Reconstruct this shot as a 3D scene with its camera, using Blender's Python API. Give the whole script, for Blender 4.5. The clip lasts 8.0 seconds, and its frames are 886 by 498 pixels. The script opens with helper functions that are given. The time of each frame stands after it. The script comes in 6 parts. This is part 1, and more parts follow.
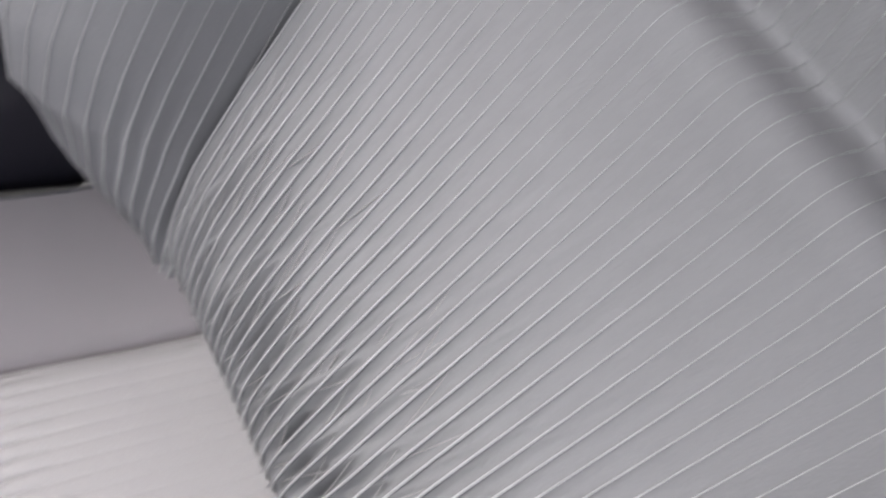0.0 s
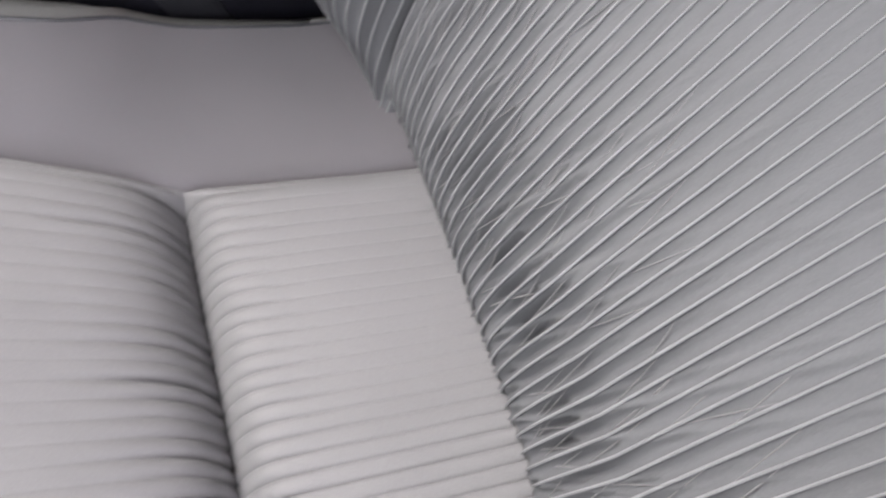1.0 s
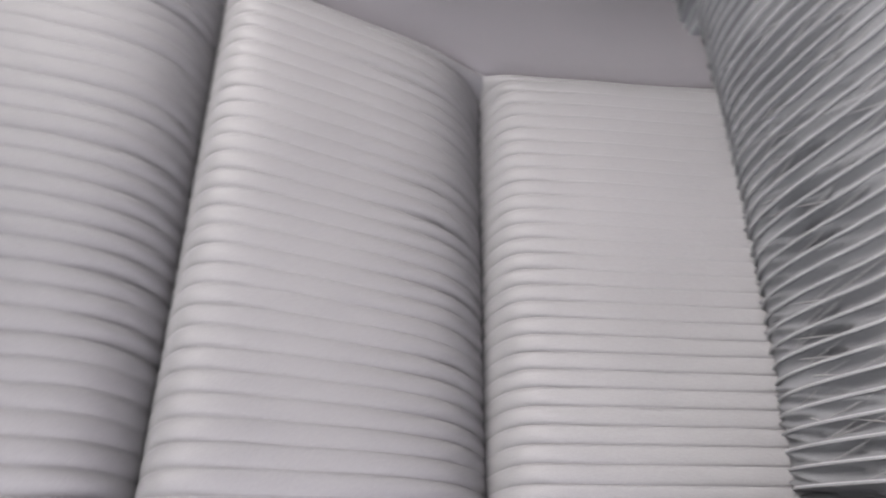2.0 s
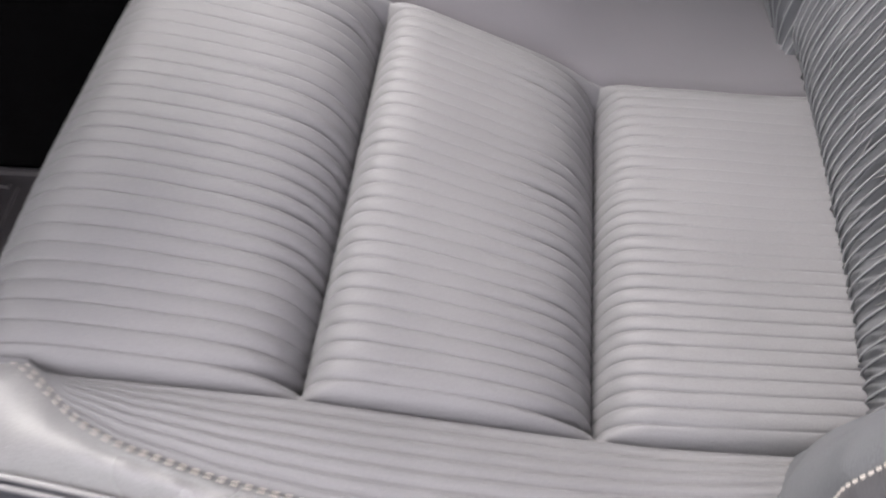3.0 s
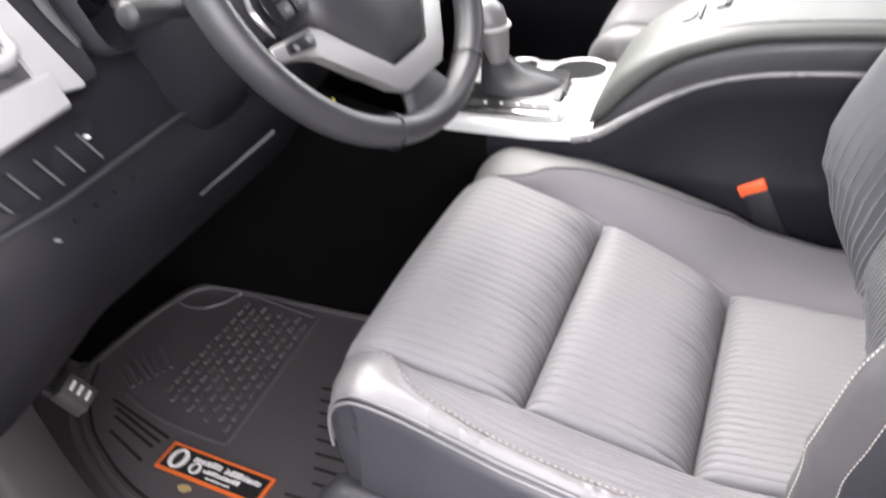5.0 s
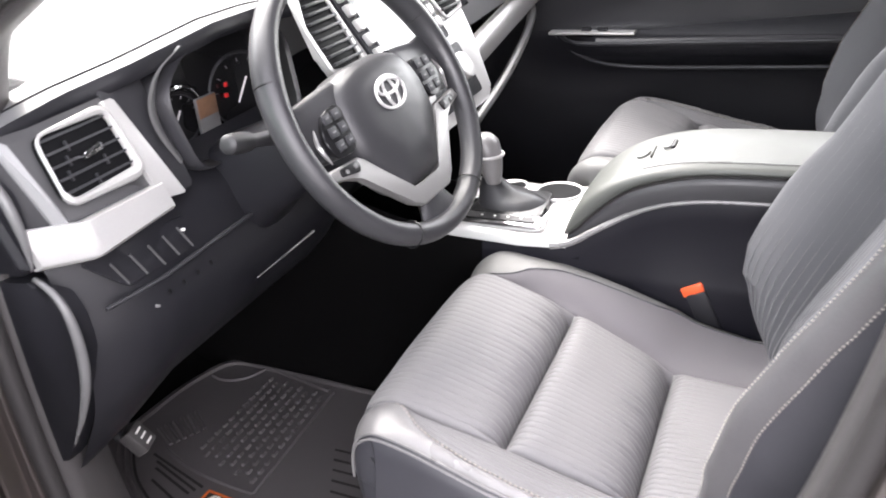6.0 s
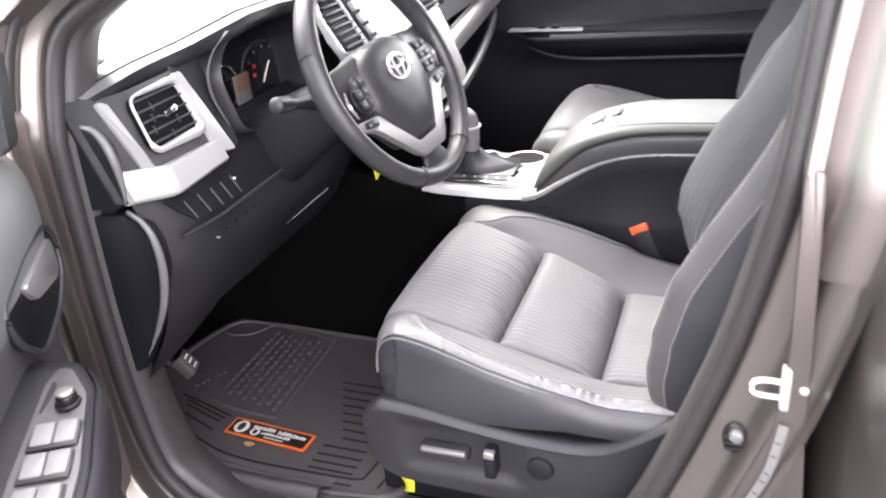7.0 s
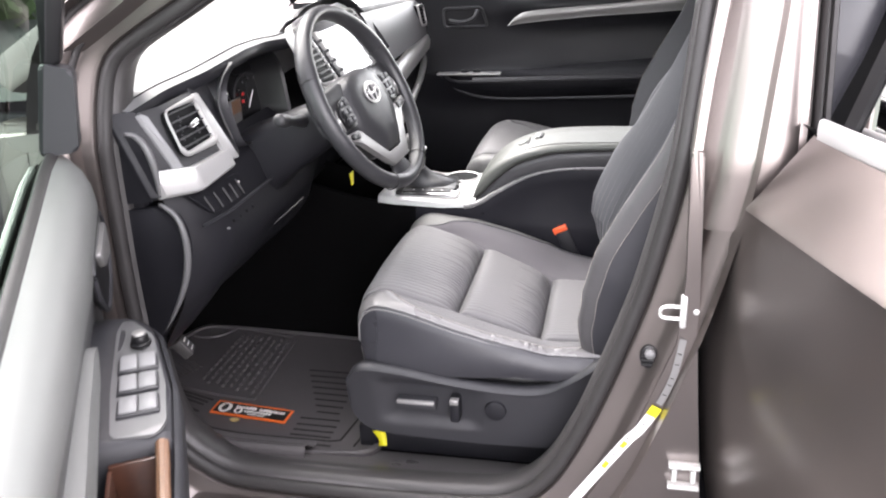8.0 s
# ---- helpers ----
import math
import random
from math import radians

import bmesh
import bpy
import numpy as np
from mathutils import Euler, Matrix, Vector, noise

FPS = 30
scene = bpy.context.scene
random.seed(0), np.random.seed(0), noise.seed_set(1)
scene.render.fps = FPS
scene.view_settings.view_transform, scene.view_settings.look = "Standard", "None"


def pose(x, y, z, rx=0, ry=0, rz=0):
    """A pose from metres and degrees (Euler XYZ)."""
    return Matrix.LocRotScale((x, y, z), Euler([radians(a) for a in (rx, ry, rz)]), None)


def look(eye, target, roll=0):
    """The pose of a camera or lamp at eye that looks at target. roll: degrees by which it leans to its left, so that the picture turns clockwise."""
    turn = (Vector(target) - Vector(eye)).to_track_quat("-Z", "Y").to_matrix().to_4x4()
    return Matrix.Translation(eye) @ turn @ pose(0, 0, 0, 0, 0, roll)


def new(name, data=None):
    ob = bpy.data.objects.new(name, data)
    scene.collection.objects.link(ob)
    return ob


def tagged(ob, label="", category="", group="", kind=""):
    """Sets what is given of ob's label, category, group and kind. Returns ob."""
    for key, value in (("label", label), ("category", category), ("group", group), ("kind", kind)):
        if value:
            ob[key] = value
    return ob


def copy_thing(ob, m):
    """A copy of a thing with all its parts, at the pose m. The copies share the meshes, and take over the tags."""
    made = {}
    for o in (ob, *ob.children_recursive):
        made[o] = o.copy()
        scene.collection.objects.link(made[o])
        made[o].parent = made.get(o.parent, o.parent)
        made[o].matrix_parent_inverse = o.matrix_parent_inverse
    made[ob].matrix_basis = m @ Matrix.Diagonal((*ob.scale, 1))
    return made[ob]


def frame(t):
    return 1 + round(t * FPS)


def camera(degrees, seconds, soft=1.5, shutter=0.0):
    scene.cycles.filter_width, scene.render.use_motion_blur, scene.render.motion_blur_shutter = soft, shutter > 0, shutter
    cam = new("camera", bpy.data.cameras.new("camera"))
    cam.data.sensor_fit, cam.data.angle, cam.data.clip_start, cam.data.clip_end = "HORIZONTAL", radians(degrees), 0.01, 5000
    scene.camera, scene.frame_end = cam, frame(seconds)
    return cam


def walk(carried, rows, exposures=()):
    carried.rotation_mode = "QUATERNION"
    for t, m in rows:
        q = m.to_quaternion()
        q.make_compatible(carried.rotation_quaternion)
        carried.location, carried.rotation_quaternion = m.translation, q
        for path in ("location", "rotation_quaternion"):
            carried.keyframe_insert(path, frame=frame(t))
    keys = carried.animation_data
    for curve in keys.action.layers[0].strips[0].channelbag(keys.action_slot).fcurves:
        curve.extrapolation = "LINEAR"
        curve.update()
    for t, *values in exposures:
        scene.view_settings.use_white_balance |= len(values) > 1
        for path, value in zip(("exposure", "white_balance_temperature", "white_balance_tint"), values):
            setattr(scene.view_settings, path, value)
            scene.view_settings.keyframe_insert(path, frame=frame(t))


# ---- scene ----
PATH = [
    (0.0, (0.2195, -0.5049, 1.1984), (0.6602, -0.1067, 0.3939), 23.46),
    (0.5, (0.2164, -0.5200, 1.1552), (0.5006, -0.1005, 0.2930), 14.74),
    (1.0, (0.1955, -0.5417, 1.1441), (0.4122, -0.1091, 0.2689), 10.32),
    (1.5, (0.1728, -0.5684, 1.1287), (0.2653, -0.1189, 0.2402), 1.55),
    (2.0, (0.1532, -0.6112, 1.1234), (0.1129, -0.1233, 0.2514), -5.11),
    (2.2, (0.1471, -0.6264, 1.1237), (0.0738, -0.1239, 0.2622), -5.6),
    (3.5, (0.1463, -0.7989, 1.1968), (-0.0616, -0.1872, 0.4336), -13.18),
    (4.0, (0.1938, -0.8823, 1.2457), (-0.0776, -0.2347, 0.5336), -9.69),
    (4.5, (0.2021, -0.9734, 1.2921), (-0.1366, -0.2736, 0.6632), -9.58),
    (5.0, (0.2107, -1.0772, 1.3381), (-0.1693, -0.3362, 0.7845), -8.32),
    (5.2, (0.2132, -1.1139, 1.3684), (-0.1688, -0.3462, 0.8538), -8.58),
    (6.5, (0.3426, -1.4389, 1.4645), (-0.0421, -0.6274, 1.0246), -4.11),
    (7.0, (0.3419, -1.6078, 1.4678), (0.0096, -0.7687, 1.0371), -5.25),
    (7.5, (0.3447, -1.8227, 1.4891), (0.0882, -0.9281, 1.1232), -4.82),
    (8.0, (0.3085, -1.9692, 1.4937), (0.0978, -1.0677, 1.1156), -2.8),
]
cam = camera(56.78, 8.0, soft=1.9, shutter=0.5)
walk(cam, [(t, look(e, g, r)) for t, e, g, r in PATH], [(t, e, 6700, 18 if t == 1.0 else 19) for t, e in ((0.0, 2.95), (0.5, 2.82), (1.0, 2.78), (2.0, 2.75), (3.5, 2.62), (4.0, 2.78), (5.0, 3.2), (6.5, 3.23), (7.0, 3.25), (7.5, 3.08), (8.0, 2.85))])

# world and sun: a bright overcast sky with a wide, weak sun from ahead of the car
world = bpy.data.worlds.new("sky")
scene.world = world
world.use_nodes = True
wn = world.node_tree.nodes
sky = wn.new("ShaderNodeTexSky")
sky.sky_type, sky.sun_disc = "NISHITA", False
sky.sun_elevation, sky.sun_rotation = radians(52), radians(312)
sky.dust_density, sky.air_density = 1.0, 1.0
hsv = wn.new("ShaderNodeHueSaturation")
hsv.inputs["Saturation"].default_value = 0.15
world.node_tree.links.new(sky.outputs[0], hsv.inputs["Color"])
world.node_tree.links.new(hsv.outputs[0], wn["Background"].inputs[0])
wn["Background"].inputs[1].default_value = 0.3
sun = new("sun", bpy.data.lights.new("sun", "SUN"))
sun.data.energy, sun.data.angle, sun.data.color = 1.5, radians(65), (1.0, 0.96, 0.9)
sun.matrix_world = look((-1.8, 1.6, 3.6), (0, 0, 0.8))
# ---- materials ----
def material(name, color, rough=0.6, metal=0.0, scale=60.0, vary=0.15, bump=0.15, big=4.0, coat=0.0, spec=0.5, sheen=0.0, bumpdist=0.001, rvar=0.08):
    """A surface with fine grain, broad stains and a grainy relief."""
    m = bpy.data.materials.new(name)
    m.use_nodes = True
    n, l = m.node_tree.nodes, m.node_tree.links
    b = n["Principled BSDF"]
    b.inputs["Roughness"].default_value, b.inputs["Metallic"].default_value = rough, metal
    b.inputs["Coat Weight"].default_value, b.inputs["Specular IOR Level"].default_value = coat, spec
    b.inputs["Sheen Weight"].default_value = sheen
    b.inputs["Coat Roughness"].default_value = 0.16
    geo = n.new("ShaderNodeNewGeometry")
    fine, broad = n.new("ShaderNodeTexNoise"), n.new("ShaderNodeTexNoise")
    fine.inputs["Scale"].default_value, fine.inputs["Detail"].default_value = scale, 4
    broad.inputs["Scale"].default_value, broad.inputs["Detail"].default_value = big, 3
    for t in (fine, broad):
        l.new(geo.outputs["Position"], t.inputs["Vector"])
    add = n.new("ShaderNodeMath")
    add.operation = "ADD"
    l.new(fine.outputs[0], add.inputs[0])
    l.new(broad.outputs[0], add.inputs[1])
    ramp = n.new("ShaderNodeMapRange")
    ramp.inputs[1].default_value, ramp.inputs[2].default_value = 0.6, 1.4
    ramp.inputs[3].default_value, ramp.inputs[4].default_value = 1 - vary, 1 + vary
    l.new(add.outputs[0], ramp.inputs[0])
    mul = n.new("ShaderNodeVectorMath")
    mul.operation = "SCALE"
    mul.inputs[0].default_value = color
    l.new(ramp.outputs[0], mul.inputs["Scale"])
    l.new(mul.outputs[0], b.inputs["Base Color"])
    rr = n.new("ShaderNodeMapRange")
    rr.inputs[1].default_value, rr.inputs[2].default_value = 0.3, 0.7
    rr.inputs[3].default_value, rr.inputs[4].default_value = max(0.02, rough - rvar), min(1, rough + rvar)
    l.new(broad.outputs[0], rr.inputs[0])
    l.new(rr.outputs[0], b.inputs["Roughness"])
    if bump:
        bp = n.new("ShaderNodeBump")
        bp.inputs["Strength"].default_value, bp.inputs["Distance"].default_value = bump, bumpdist
        l.new(fine.outputs[0], bp.inputs["Height"])
        l.new(bp.outputs[0], b.inputs["Normal"])
    return m


CLOTH = material("ribbed_cloth", (0.144, 0.140, 0.145), 0.6, scale=900, vary=0.1, bump=0.25, big=9, sheen=0.1, spec=0.38)
CLOTH_PLAIN = material("plain_cloth", (0.110, 0.103, 0.112), 0.82, scale=1400, vary=0.08, bump=0.3, big=8, sheen=0.3, spec=0.25)
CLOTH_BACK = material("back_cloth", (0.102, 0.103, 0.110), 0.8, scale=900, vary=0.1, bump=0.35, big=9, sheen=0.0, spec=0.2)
CORD = material("pale_cord", (0.20, 0.20, 0.21), 0.55, scale=900, vary=0.06, bump=0.1, spec=0.5)
VINYL = material("grey_vinyl", (0.155, 0.15, 0.152), 0.3, scale=700, vary=0.12, bump=0.3, big=14, spec=0.7)
VINYL_DARK = material("dark_vinyl", (0.038, 0.038, 0.044), 0.36, scale=700, vary=0.12, bump=0.3, big=10)
VINYL_PALE = material("pale_vinyl", (0.074, 0.078, 0.072), 0.5, scale=600, vary=0.08, bump=0.25, big=10)
VINYL_MID = material("mid_grey_vinyl", (0.078, 0.075, 0.078), 0.4, scale=700, vary=0.12, bump=0.3, big=12)
VINYL_EDGE = material("soft_vinyl_edge", (0.125, 0.124, 0.122), 0.55, scale=600, vary=0.1, bump=0.3, big=10)
THREAD = material("pale_thread", (0.38, 0.345, 0.31), 0.7, scale=400, vary=0.1, bump=0.1)
PLASTIC = material("dark_plastic", (0.012, 0.012, 0.015), 0.45, scale=900, vary=0.15, bump=0.4, big=7, spec=0.3)
PLASTIC_GREY = material("charcoal_plastic", (0.03, 0.03, 0.034), 0.45, scale=900, vary=0.12, bump=0.4, big=7)
PAD = material("dash_pad", (0.21, 0.21, 0.215), 0.45, scale=700, vary=0.08, bump=0.35, big=5)
DOOR_PANEL = material("pale_door_panel", (0.155, 0.16, 0.155), 0.5, scale=700, vary=0.06, bump=0.3, big=5)
# darker copy of the door panel grey, with the lower panel's shade in it
DOOR_LOWER = material("lower_door_panel", (0.075, 0.075, 0.078), 0.5, scale=700, vary=0.08, bump=0.3, big=5)
CONSOLE_SIDE = material("console_side", (0.0072, 0.0070, 0.0105), 0.5, scale=700, vary=0.12, bump=0.3, big=8, spec=0.15)
BLACK = material("black_plastic", (0.008, 0.008, 0.009), 0.35, scale=300, vary=0.2, bump=0.1)
# near-black; on the front console side it stands in for footwell shade
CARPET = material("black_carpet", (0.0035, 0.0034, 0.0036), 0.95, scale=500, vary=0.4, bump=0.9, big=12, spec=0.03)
MATRUBBER = material("mat_rubber", (0.077, 0.071, 0.073), 0.48, scale=420, vary=0.12, bump=0.4, big=3, spec=0.4, rvar=0.03)
RUBBER = material("seal_rubber", (0.03, 0.028, 0.028), 0.5, scale=500, vary=0.15, bump=0.3)
SILVER = material("satin_silver", (0.50, 0.495, 0.49), 0.36, metal=0.4, scale=500, vary=0.05, bump=0.05, big=6)
CHROME = material("chrome", (0.8, 0.8, 0.8), 0.1, metal=1.0, scale=100, vary=0.04, bump=0.0)
STEEL = material("zinc_steel", (0.85, 0.85, 0.83), 0.45, metal=0.6, scale=200, vary=0.15, bump=0.15)
PAINT = material("brown_grey_paint", (0.225, 0.197, 0.186), 0.36, metal=0.9, scale=1500, vary=0.08, bump=0.02, big=3, coat=0.7)
LEATHER = material("wheel_leather", (0.033, 0.033, 0.036), 0.36, scale=600, vary=0.1, bump=0.35, big=12)
ORANGE = material("orange_plastic", (0.85, 0.11, 0.03), 0.4, scale=200, vary=0.06, bump=0.05)
ORANGE_INK = material("orange_print", (0.75, 0.15, 0.03), 0.5, scale=200, vary=0.12, bump=0.05)
BLACK_INK = material("black_print", (0.015, 0.014, 0.014), 0.5, scale=200, vary=0.2, bump=0.05)
WHITE_INK = material("white_print", (0.8, 0.79, 0.77), 0.5, scale=200, vary=0.06, bump=0.05)
YELLOW = material("yellow_tag", (0.75, 0.68, 0.02), 0.5, scale=200, vary=0.08, bump=0.05)
RED_INK = material("red_print", (0.5, 0.02, 0.02), 0.5, scale=200, vary=0.05, bump=0.0)
WOOD = material("brown_trim", (0.055, 0.022, 0.013), 0.3, scale=120, vary=0.3, bump=0.05, coat=0.4)
VENT_BLACK = material("vent_black", (0.006, 0.006, 0.007), 0.6, scale=300, vary=0.2, bump=0.1, spec=0.08)
VENT_PANEL = material("vent_panel_grey", (0.055, 0.055, 0.058), 0.45, metal=0.0, scale=500, vary=0.06, bump=0.1, big=6)
SATIN = material("satin_grey", (0.34, 0.335, 0.33), 0.4, metal=0.6, scale=500, vary=0.05, bump=0.05, big=6)
TRIM = material("taupe_trim", (0.052, 0.049, 0.049), 0.42, scale=700, vary=0.1, bump=0.3, big=7)
SCUFF = material("scuff_plastic", (0.105, 0.099, 0.1), 0.34, scale=700, vary=0.15, bump=0.3, big=6)
PLATE = material("switch_plate_grey", (0.13, 0.13, 0.132), 0.33, scale=600, vary=0.08, bump=0.1, big=6)
GROOVE = material("dark_groove", (0.02, 0.018, 0.018), 0.6, scale=350, vary=0.2, bump=0.2, spec=0.2)
TAN = material("tan_edge", (0.17, 0.092, 0.055), 0.4, scale=150, vary=0.2, bump=0.1)
ARM_SIDE = material("armrest_side_vinyl", (0.034, 0.034, 0.037), 0.42, scale=600, vary=0.1, bump=0.3, big=8)
STALK = material("stalk_grey", (0.022, 0.022, 0.024), 0.45, scale=600, vary=0.08, bump=0.2, big=8)
ASPHALT = material("asphalt", (0.038, 0.038, 0.04), 0.9, scale=90, vary=0.35, bump=0.8, big=0.6, bumpdist=0.004)
LEAF = material("leaf_debris", (0.42, 0.32, 0.14), 0.8, scale=200, vary=0.2, bump=0.3)
FOLIAGE = material("foliage", (0.06, 0.09, 0.03), 0.8, scale=8, vary=0.5, bump=0.3, big=1.0)
SCREEN = material("grey_screen", (0.32, 0.33, 0.33), 0.12, scale=50, vary=0.03, bump=0.0, spec=0.8)


def glass(name, tint, ior=1.45, gloss=1.0):
    m = bpy.data.materials.new(name)
    m.use_nodes = True
    n, l = m.node_tree.nodes, m.node_tree.links
    n.remove(n["Principled BSDF"])
    tr, gl, mix, fr = (n.new("ShaderNode" + k) for k in ("BsdfTransparent", "BsdfGlossy", "MixShader", "Fresnel"))
    tr.inputs[0].default_value = (*tint, 1)
    gl.inputs["Roughness"].default_value = 0.02
    fr.inputs["IOR"].default_value = ior
    dim = n.new("ShaderNodeMath")
    dim.operation = "MULTIPLY"
    dim.inputs[1].default_value = gloss
    l.new(fr.outputs[0], dim.inputs[0])
    l.new(dim.outputs[0], mix.inputs[0])
    l.new(tr.outputs[0], mix.inputs[1])
    l.new(gl.outputs[0], mix.inputs[2])
    l.new(mix.outputs[0], n["Material Output"].inputs[0])
    return m


GLASS = glass("clear_glass", (0.86, 0.90, 0.87))
GLASS_SIDE = glass("green_side_glass", (0.22, 0.29, 0.25), 1.3, 0.22)
GLASS_DARK = glass("privacy_glass", (0.12, 0.14, 0.12))
# ---- building helpers ----
def thing(name, at, label, category, group="", kind=""):
    ob = new(name)
    ob.location = at
    ob.empty_display_size = 0.05
    return tagged(ob, label, category, group, kind)


def part(name, bm, mat, parent=None, label="", smooth=True, sharp=35):
    """Links a bmesh, in world places, as one mesh object under a thing or a part."""
    bmesh.ops.recalc_face_normals(bm, faces=bm.faces)
    me = bpy.data.meshes.new(name)
    bm.to_mesh(me)
    bm.free()
    me.materials.append(mat)
    if smooth:
        me.shade_smooth()
        me.set_sharp_from_angle(angle=radians(sharp))
    ob = new(name, me)
    if parent:
        ob.parent = parent
        if not parent.parent:
            ob.matrix_parent_inverse = Matrix.Translation(-Vector(parent.location))
    if label:
        ob["label"] = label
    return ob


def spline(pts, n):
    """n points at even steps along a smooth curve through pts."""
    p = np.array(pts, float)
    q = np.vstack([2 * p[0] - p[1], p, 2 * p[-1] - p[-2]])
    out = []
    for i in range(1, len(q) - 2):
        for s in np.linspace(0, 1, 12, endpoint=False):
            a, b, c, d = q[i - 1:i + 3]
            out.append(0.5 * (2 * b + (c - a) * s + (2 * a - 5 * b + 4 * c - d) * s * s + (3 * b - a - 3 * c + d) * s ** 3))
    out.append(p[-1])
    out = np.array(out)
    run = np.concatenate([[0], np.cumsum(np.linalg.norm(np.diff(out, axis=0), axis=1))])
    want = np.linspace(0, run[-1], n)
    return np.stack([np.interp(want, run, out[:, k]) for k in range(out.shape[1])], 1)


def interp(x, table):
    return float(np.interp(x, [a for a, _ in table], [b for _, b in table]))


def sheet(bm, rows, close_u=False, close_v=False, caps=False):
    """Quads over a grid of points."""
    vs = [[bm.verts.new(p) for p in r] for r in rows]
    nu, nv = len(vs), len(vs[0])
    for i in range(nu if close_u else nu - 1):
        for j in range(nv if close_v else nv - 1):
            a, b = vs[i], vs[(i + 1) % nu]
            bm.faces.new((a[j], b[j], b[(j + 1) % nv], a[(j + 1) % nv]))
    if caps and close_v:
        bm.faces.new(vs[0][::-1])
        bm.faces.new(vs[-1])
    return bm


def box(bm, x0, x1, y0, y1, z0, z1, bevel=0.0, m=None, seg=2):
    c = bmesh.ops.create_cube(bm, size=1.0, matrix=Matrix.LocRotScale(((x0 + x1) / 2, (y0 + y1) / 2, (z0 + z1) / 2), None, (abs(x1 - x0), abs(y1 - y0), abs(z1 - z0))))
    vs = c["verts"]
    if bevel:
        es = list({e for v in vs for e in v.link_edges})
        r = bmesh.ops.bevel(bm, geom=es, offset=bevel, segments=seg, affect="EDGES", profile=0.5)
        vs = list({v for f in r["faces"] for v in f.verts} | {v for v in vs if v.is_valid})
    if m is not None:
        bmesh.ops.transform(bm, matrix=m, verts=vs)
    return bm


def tube(bm, pts, r, n=10, closed=False, caps=True, up=(0, 0, 1)):
    """A round bar along points; r is one radius or one for each point."""
    p = [Vector(a) for a in pts]
    rows = []
    for i, a in enumerate(p):
        b = p[(i + 1) % len(p)] if closed or i < len(p) - 1 else a
        c = p[i - 1] if closed or i > 0 else a
        d = (b - c).normalized()
        s = d.cross(Vector(up))
        if s.length < 1e-4:
            s = d.cross(Vector((0, 1, 0)))
        s.normalize()
        w = s.cross(d)
        ri = r[i] if hasattr(r, "__len__") else r
        rows.append([a + (s * math.cos(k) + w * math.sin(k)) * ri for k in np.linspace(0, 2 * math.pi, n, endpoint=False)])
    return sheet(bm, rows, close_u=closed, close_v=True, caps=caps and not closed)


def prism(bm, poly, f, depth, bevel=0.0, seg=2):
    """A plate: poly in two axes, f(u, v, w) to the world, w from 0 to depth."""
    a = [bm.verts.new(f(u, v, 0)) for u, v in poly]
    b = [bm.verts.new(f(u, v, depth)) for u, v in poly]
    n = len(a)
    caps = [bm.faces.new(a[::-1]), bm.faces.new(b)]
    for i in range(n):
        bm.faces.new((a[i], a[(i + 1) % n], b[(i + 1) % n], b[i]))
    if bevel:
        es = list({e for v in a + b for e in v.link_edges if len(e.link_faces) == 2 and any(fc in caps for fc in e.link_faces)})
        bmesh.ops.bevel(bm, geom=es, offset=bevel, segments=seg, affect="EDGES", profile=0.5)
    return bm


def rounded(poly, r, k=5):
    """The polygon with its corners rounded."""
    out, n = [], len(poly)
    for i in range(n):
        a, b, c = (Vector(poly[(i + d) % n]) for d in (-1, 0, 1))
        p, q = b + (a - b).normalized() * min(r, (a - b).length * 0.45), b + (c - b).normalized() * min(r, (c - b).length * 0.45)
        for s in np.linspace(0, 1, k):
            out.append(tuple(p * (1 - s) ** 2 + b * 2 * s * (1 - s) + q * s * s))
    return out


def disc(bm, at, axis, r, depth, n=24, bevel=0.0):
    """A short cylinder from at along axis."""
    q = Vector(axis).normalized().to_track_quat("Z", "Y").to_matrix().to_4x4()
    m = Matrix.Translation(Vector(at)) @ q
    ring = [(r * math.cos(k), r * math.sin(k)) for k in np.linspace(0, 2 * math.pi, n, endpoint=False)]
    return prism(bm, ring, lambda u, v, w: m @ Vector((u, v, w)), depth, bevel)


def stitches(bm, pts, length=0.004, r=0.0009, lift=(0, 0, 0.001)):
    """Short thread loops along a line of points."""
    p = spline(pts, max(3, int(sum(np.linalg.norm(np.diff(np.array(pts, float), axis=0), axis=1)) / (length * 1.6))))
    for i in range(len(p) - 1):
        a, b = Vector(p[i]) + Vector(lift), Vector(p[i + 1]) + Vector(lift)
        tube(bm, [a.lerp(b, 0.12), a.lerp(b, 0.35) + Vector(lift) * 0.6, a.lerp(b, 0.7)], [r * 0.6, r, r * 0.6], 5)
    return bm
# ---- driver's seat ----
SEAT_Y = -0.37
CUSHION = [(0.42, 0.722), (0.31, 0.712), (0.235, 0.706), (0.165, 0.707), (0.085, 0.732), (0.0, 0.760), (-0.08, 0.785), (-0.140, 0.800), (-0.165, 0.795), (-0.183, 0.778), (-0.192, 0.75), (-0.192, 0.70), (-0.18, 0.63)]
HALF = [(-0.25, 0.186), (-0.147, 0.184), (0.0, 0.172), (0.165, 0.164), (0.30, 0.168), (0.42, 0.165)]
HALF_FAR = [(-0.25, 0.186), (-0.147, 0.184), (0.0, 0.169), (0.165, 0.127), (0.30, 0.104), (0.42, 0.09)]
SEAM = (0.0, 0.163)


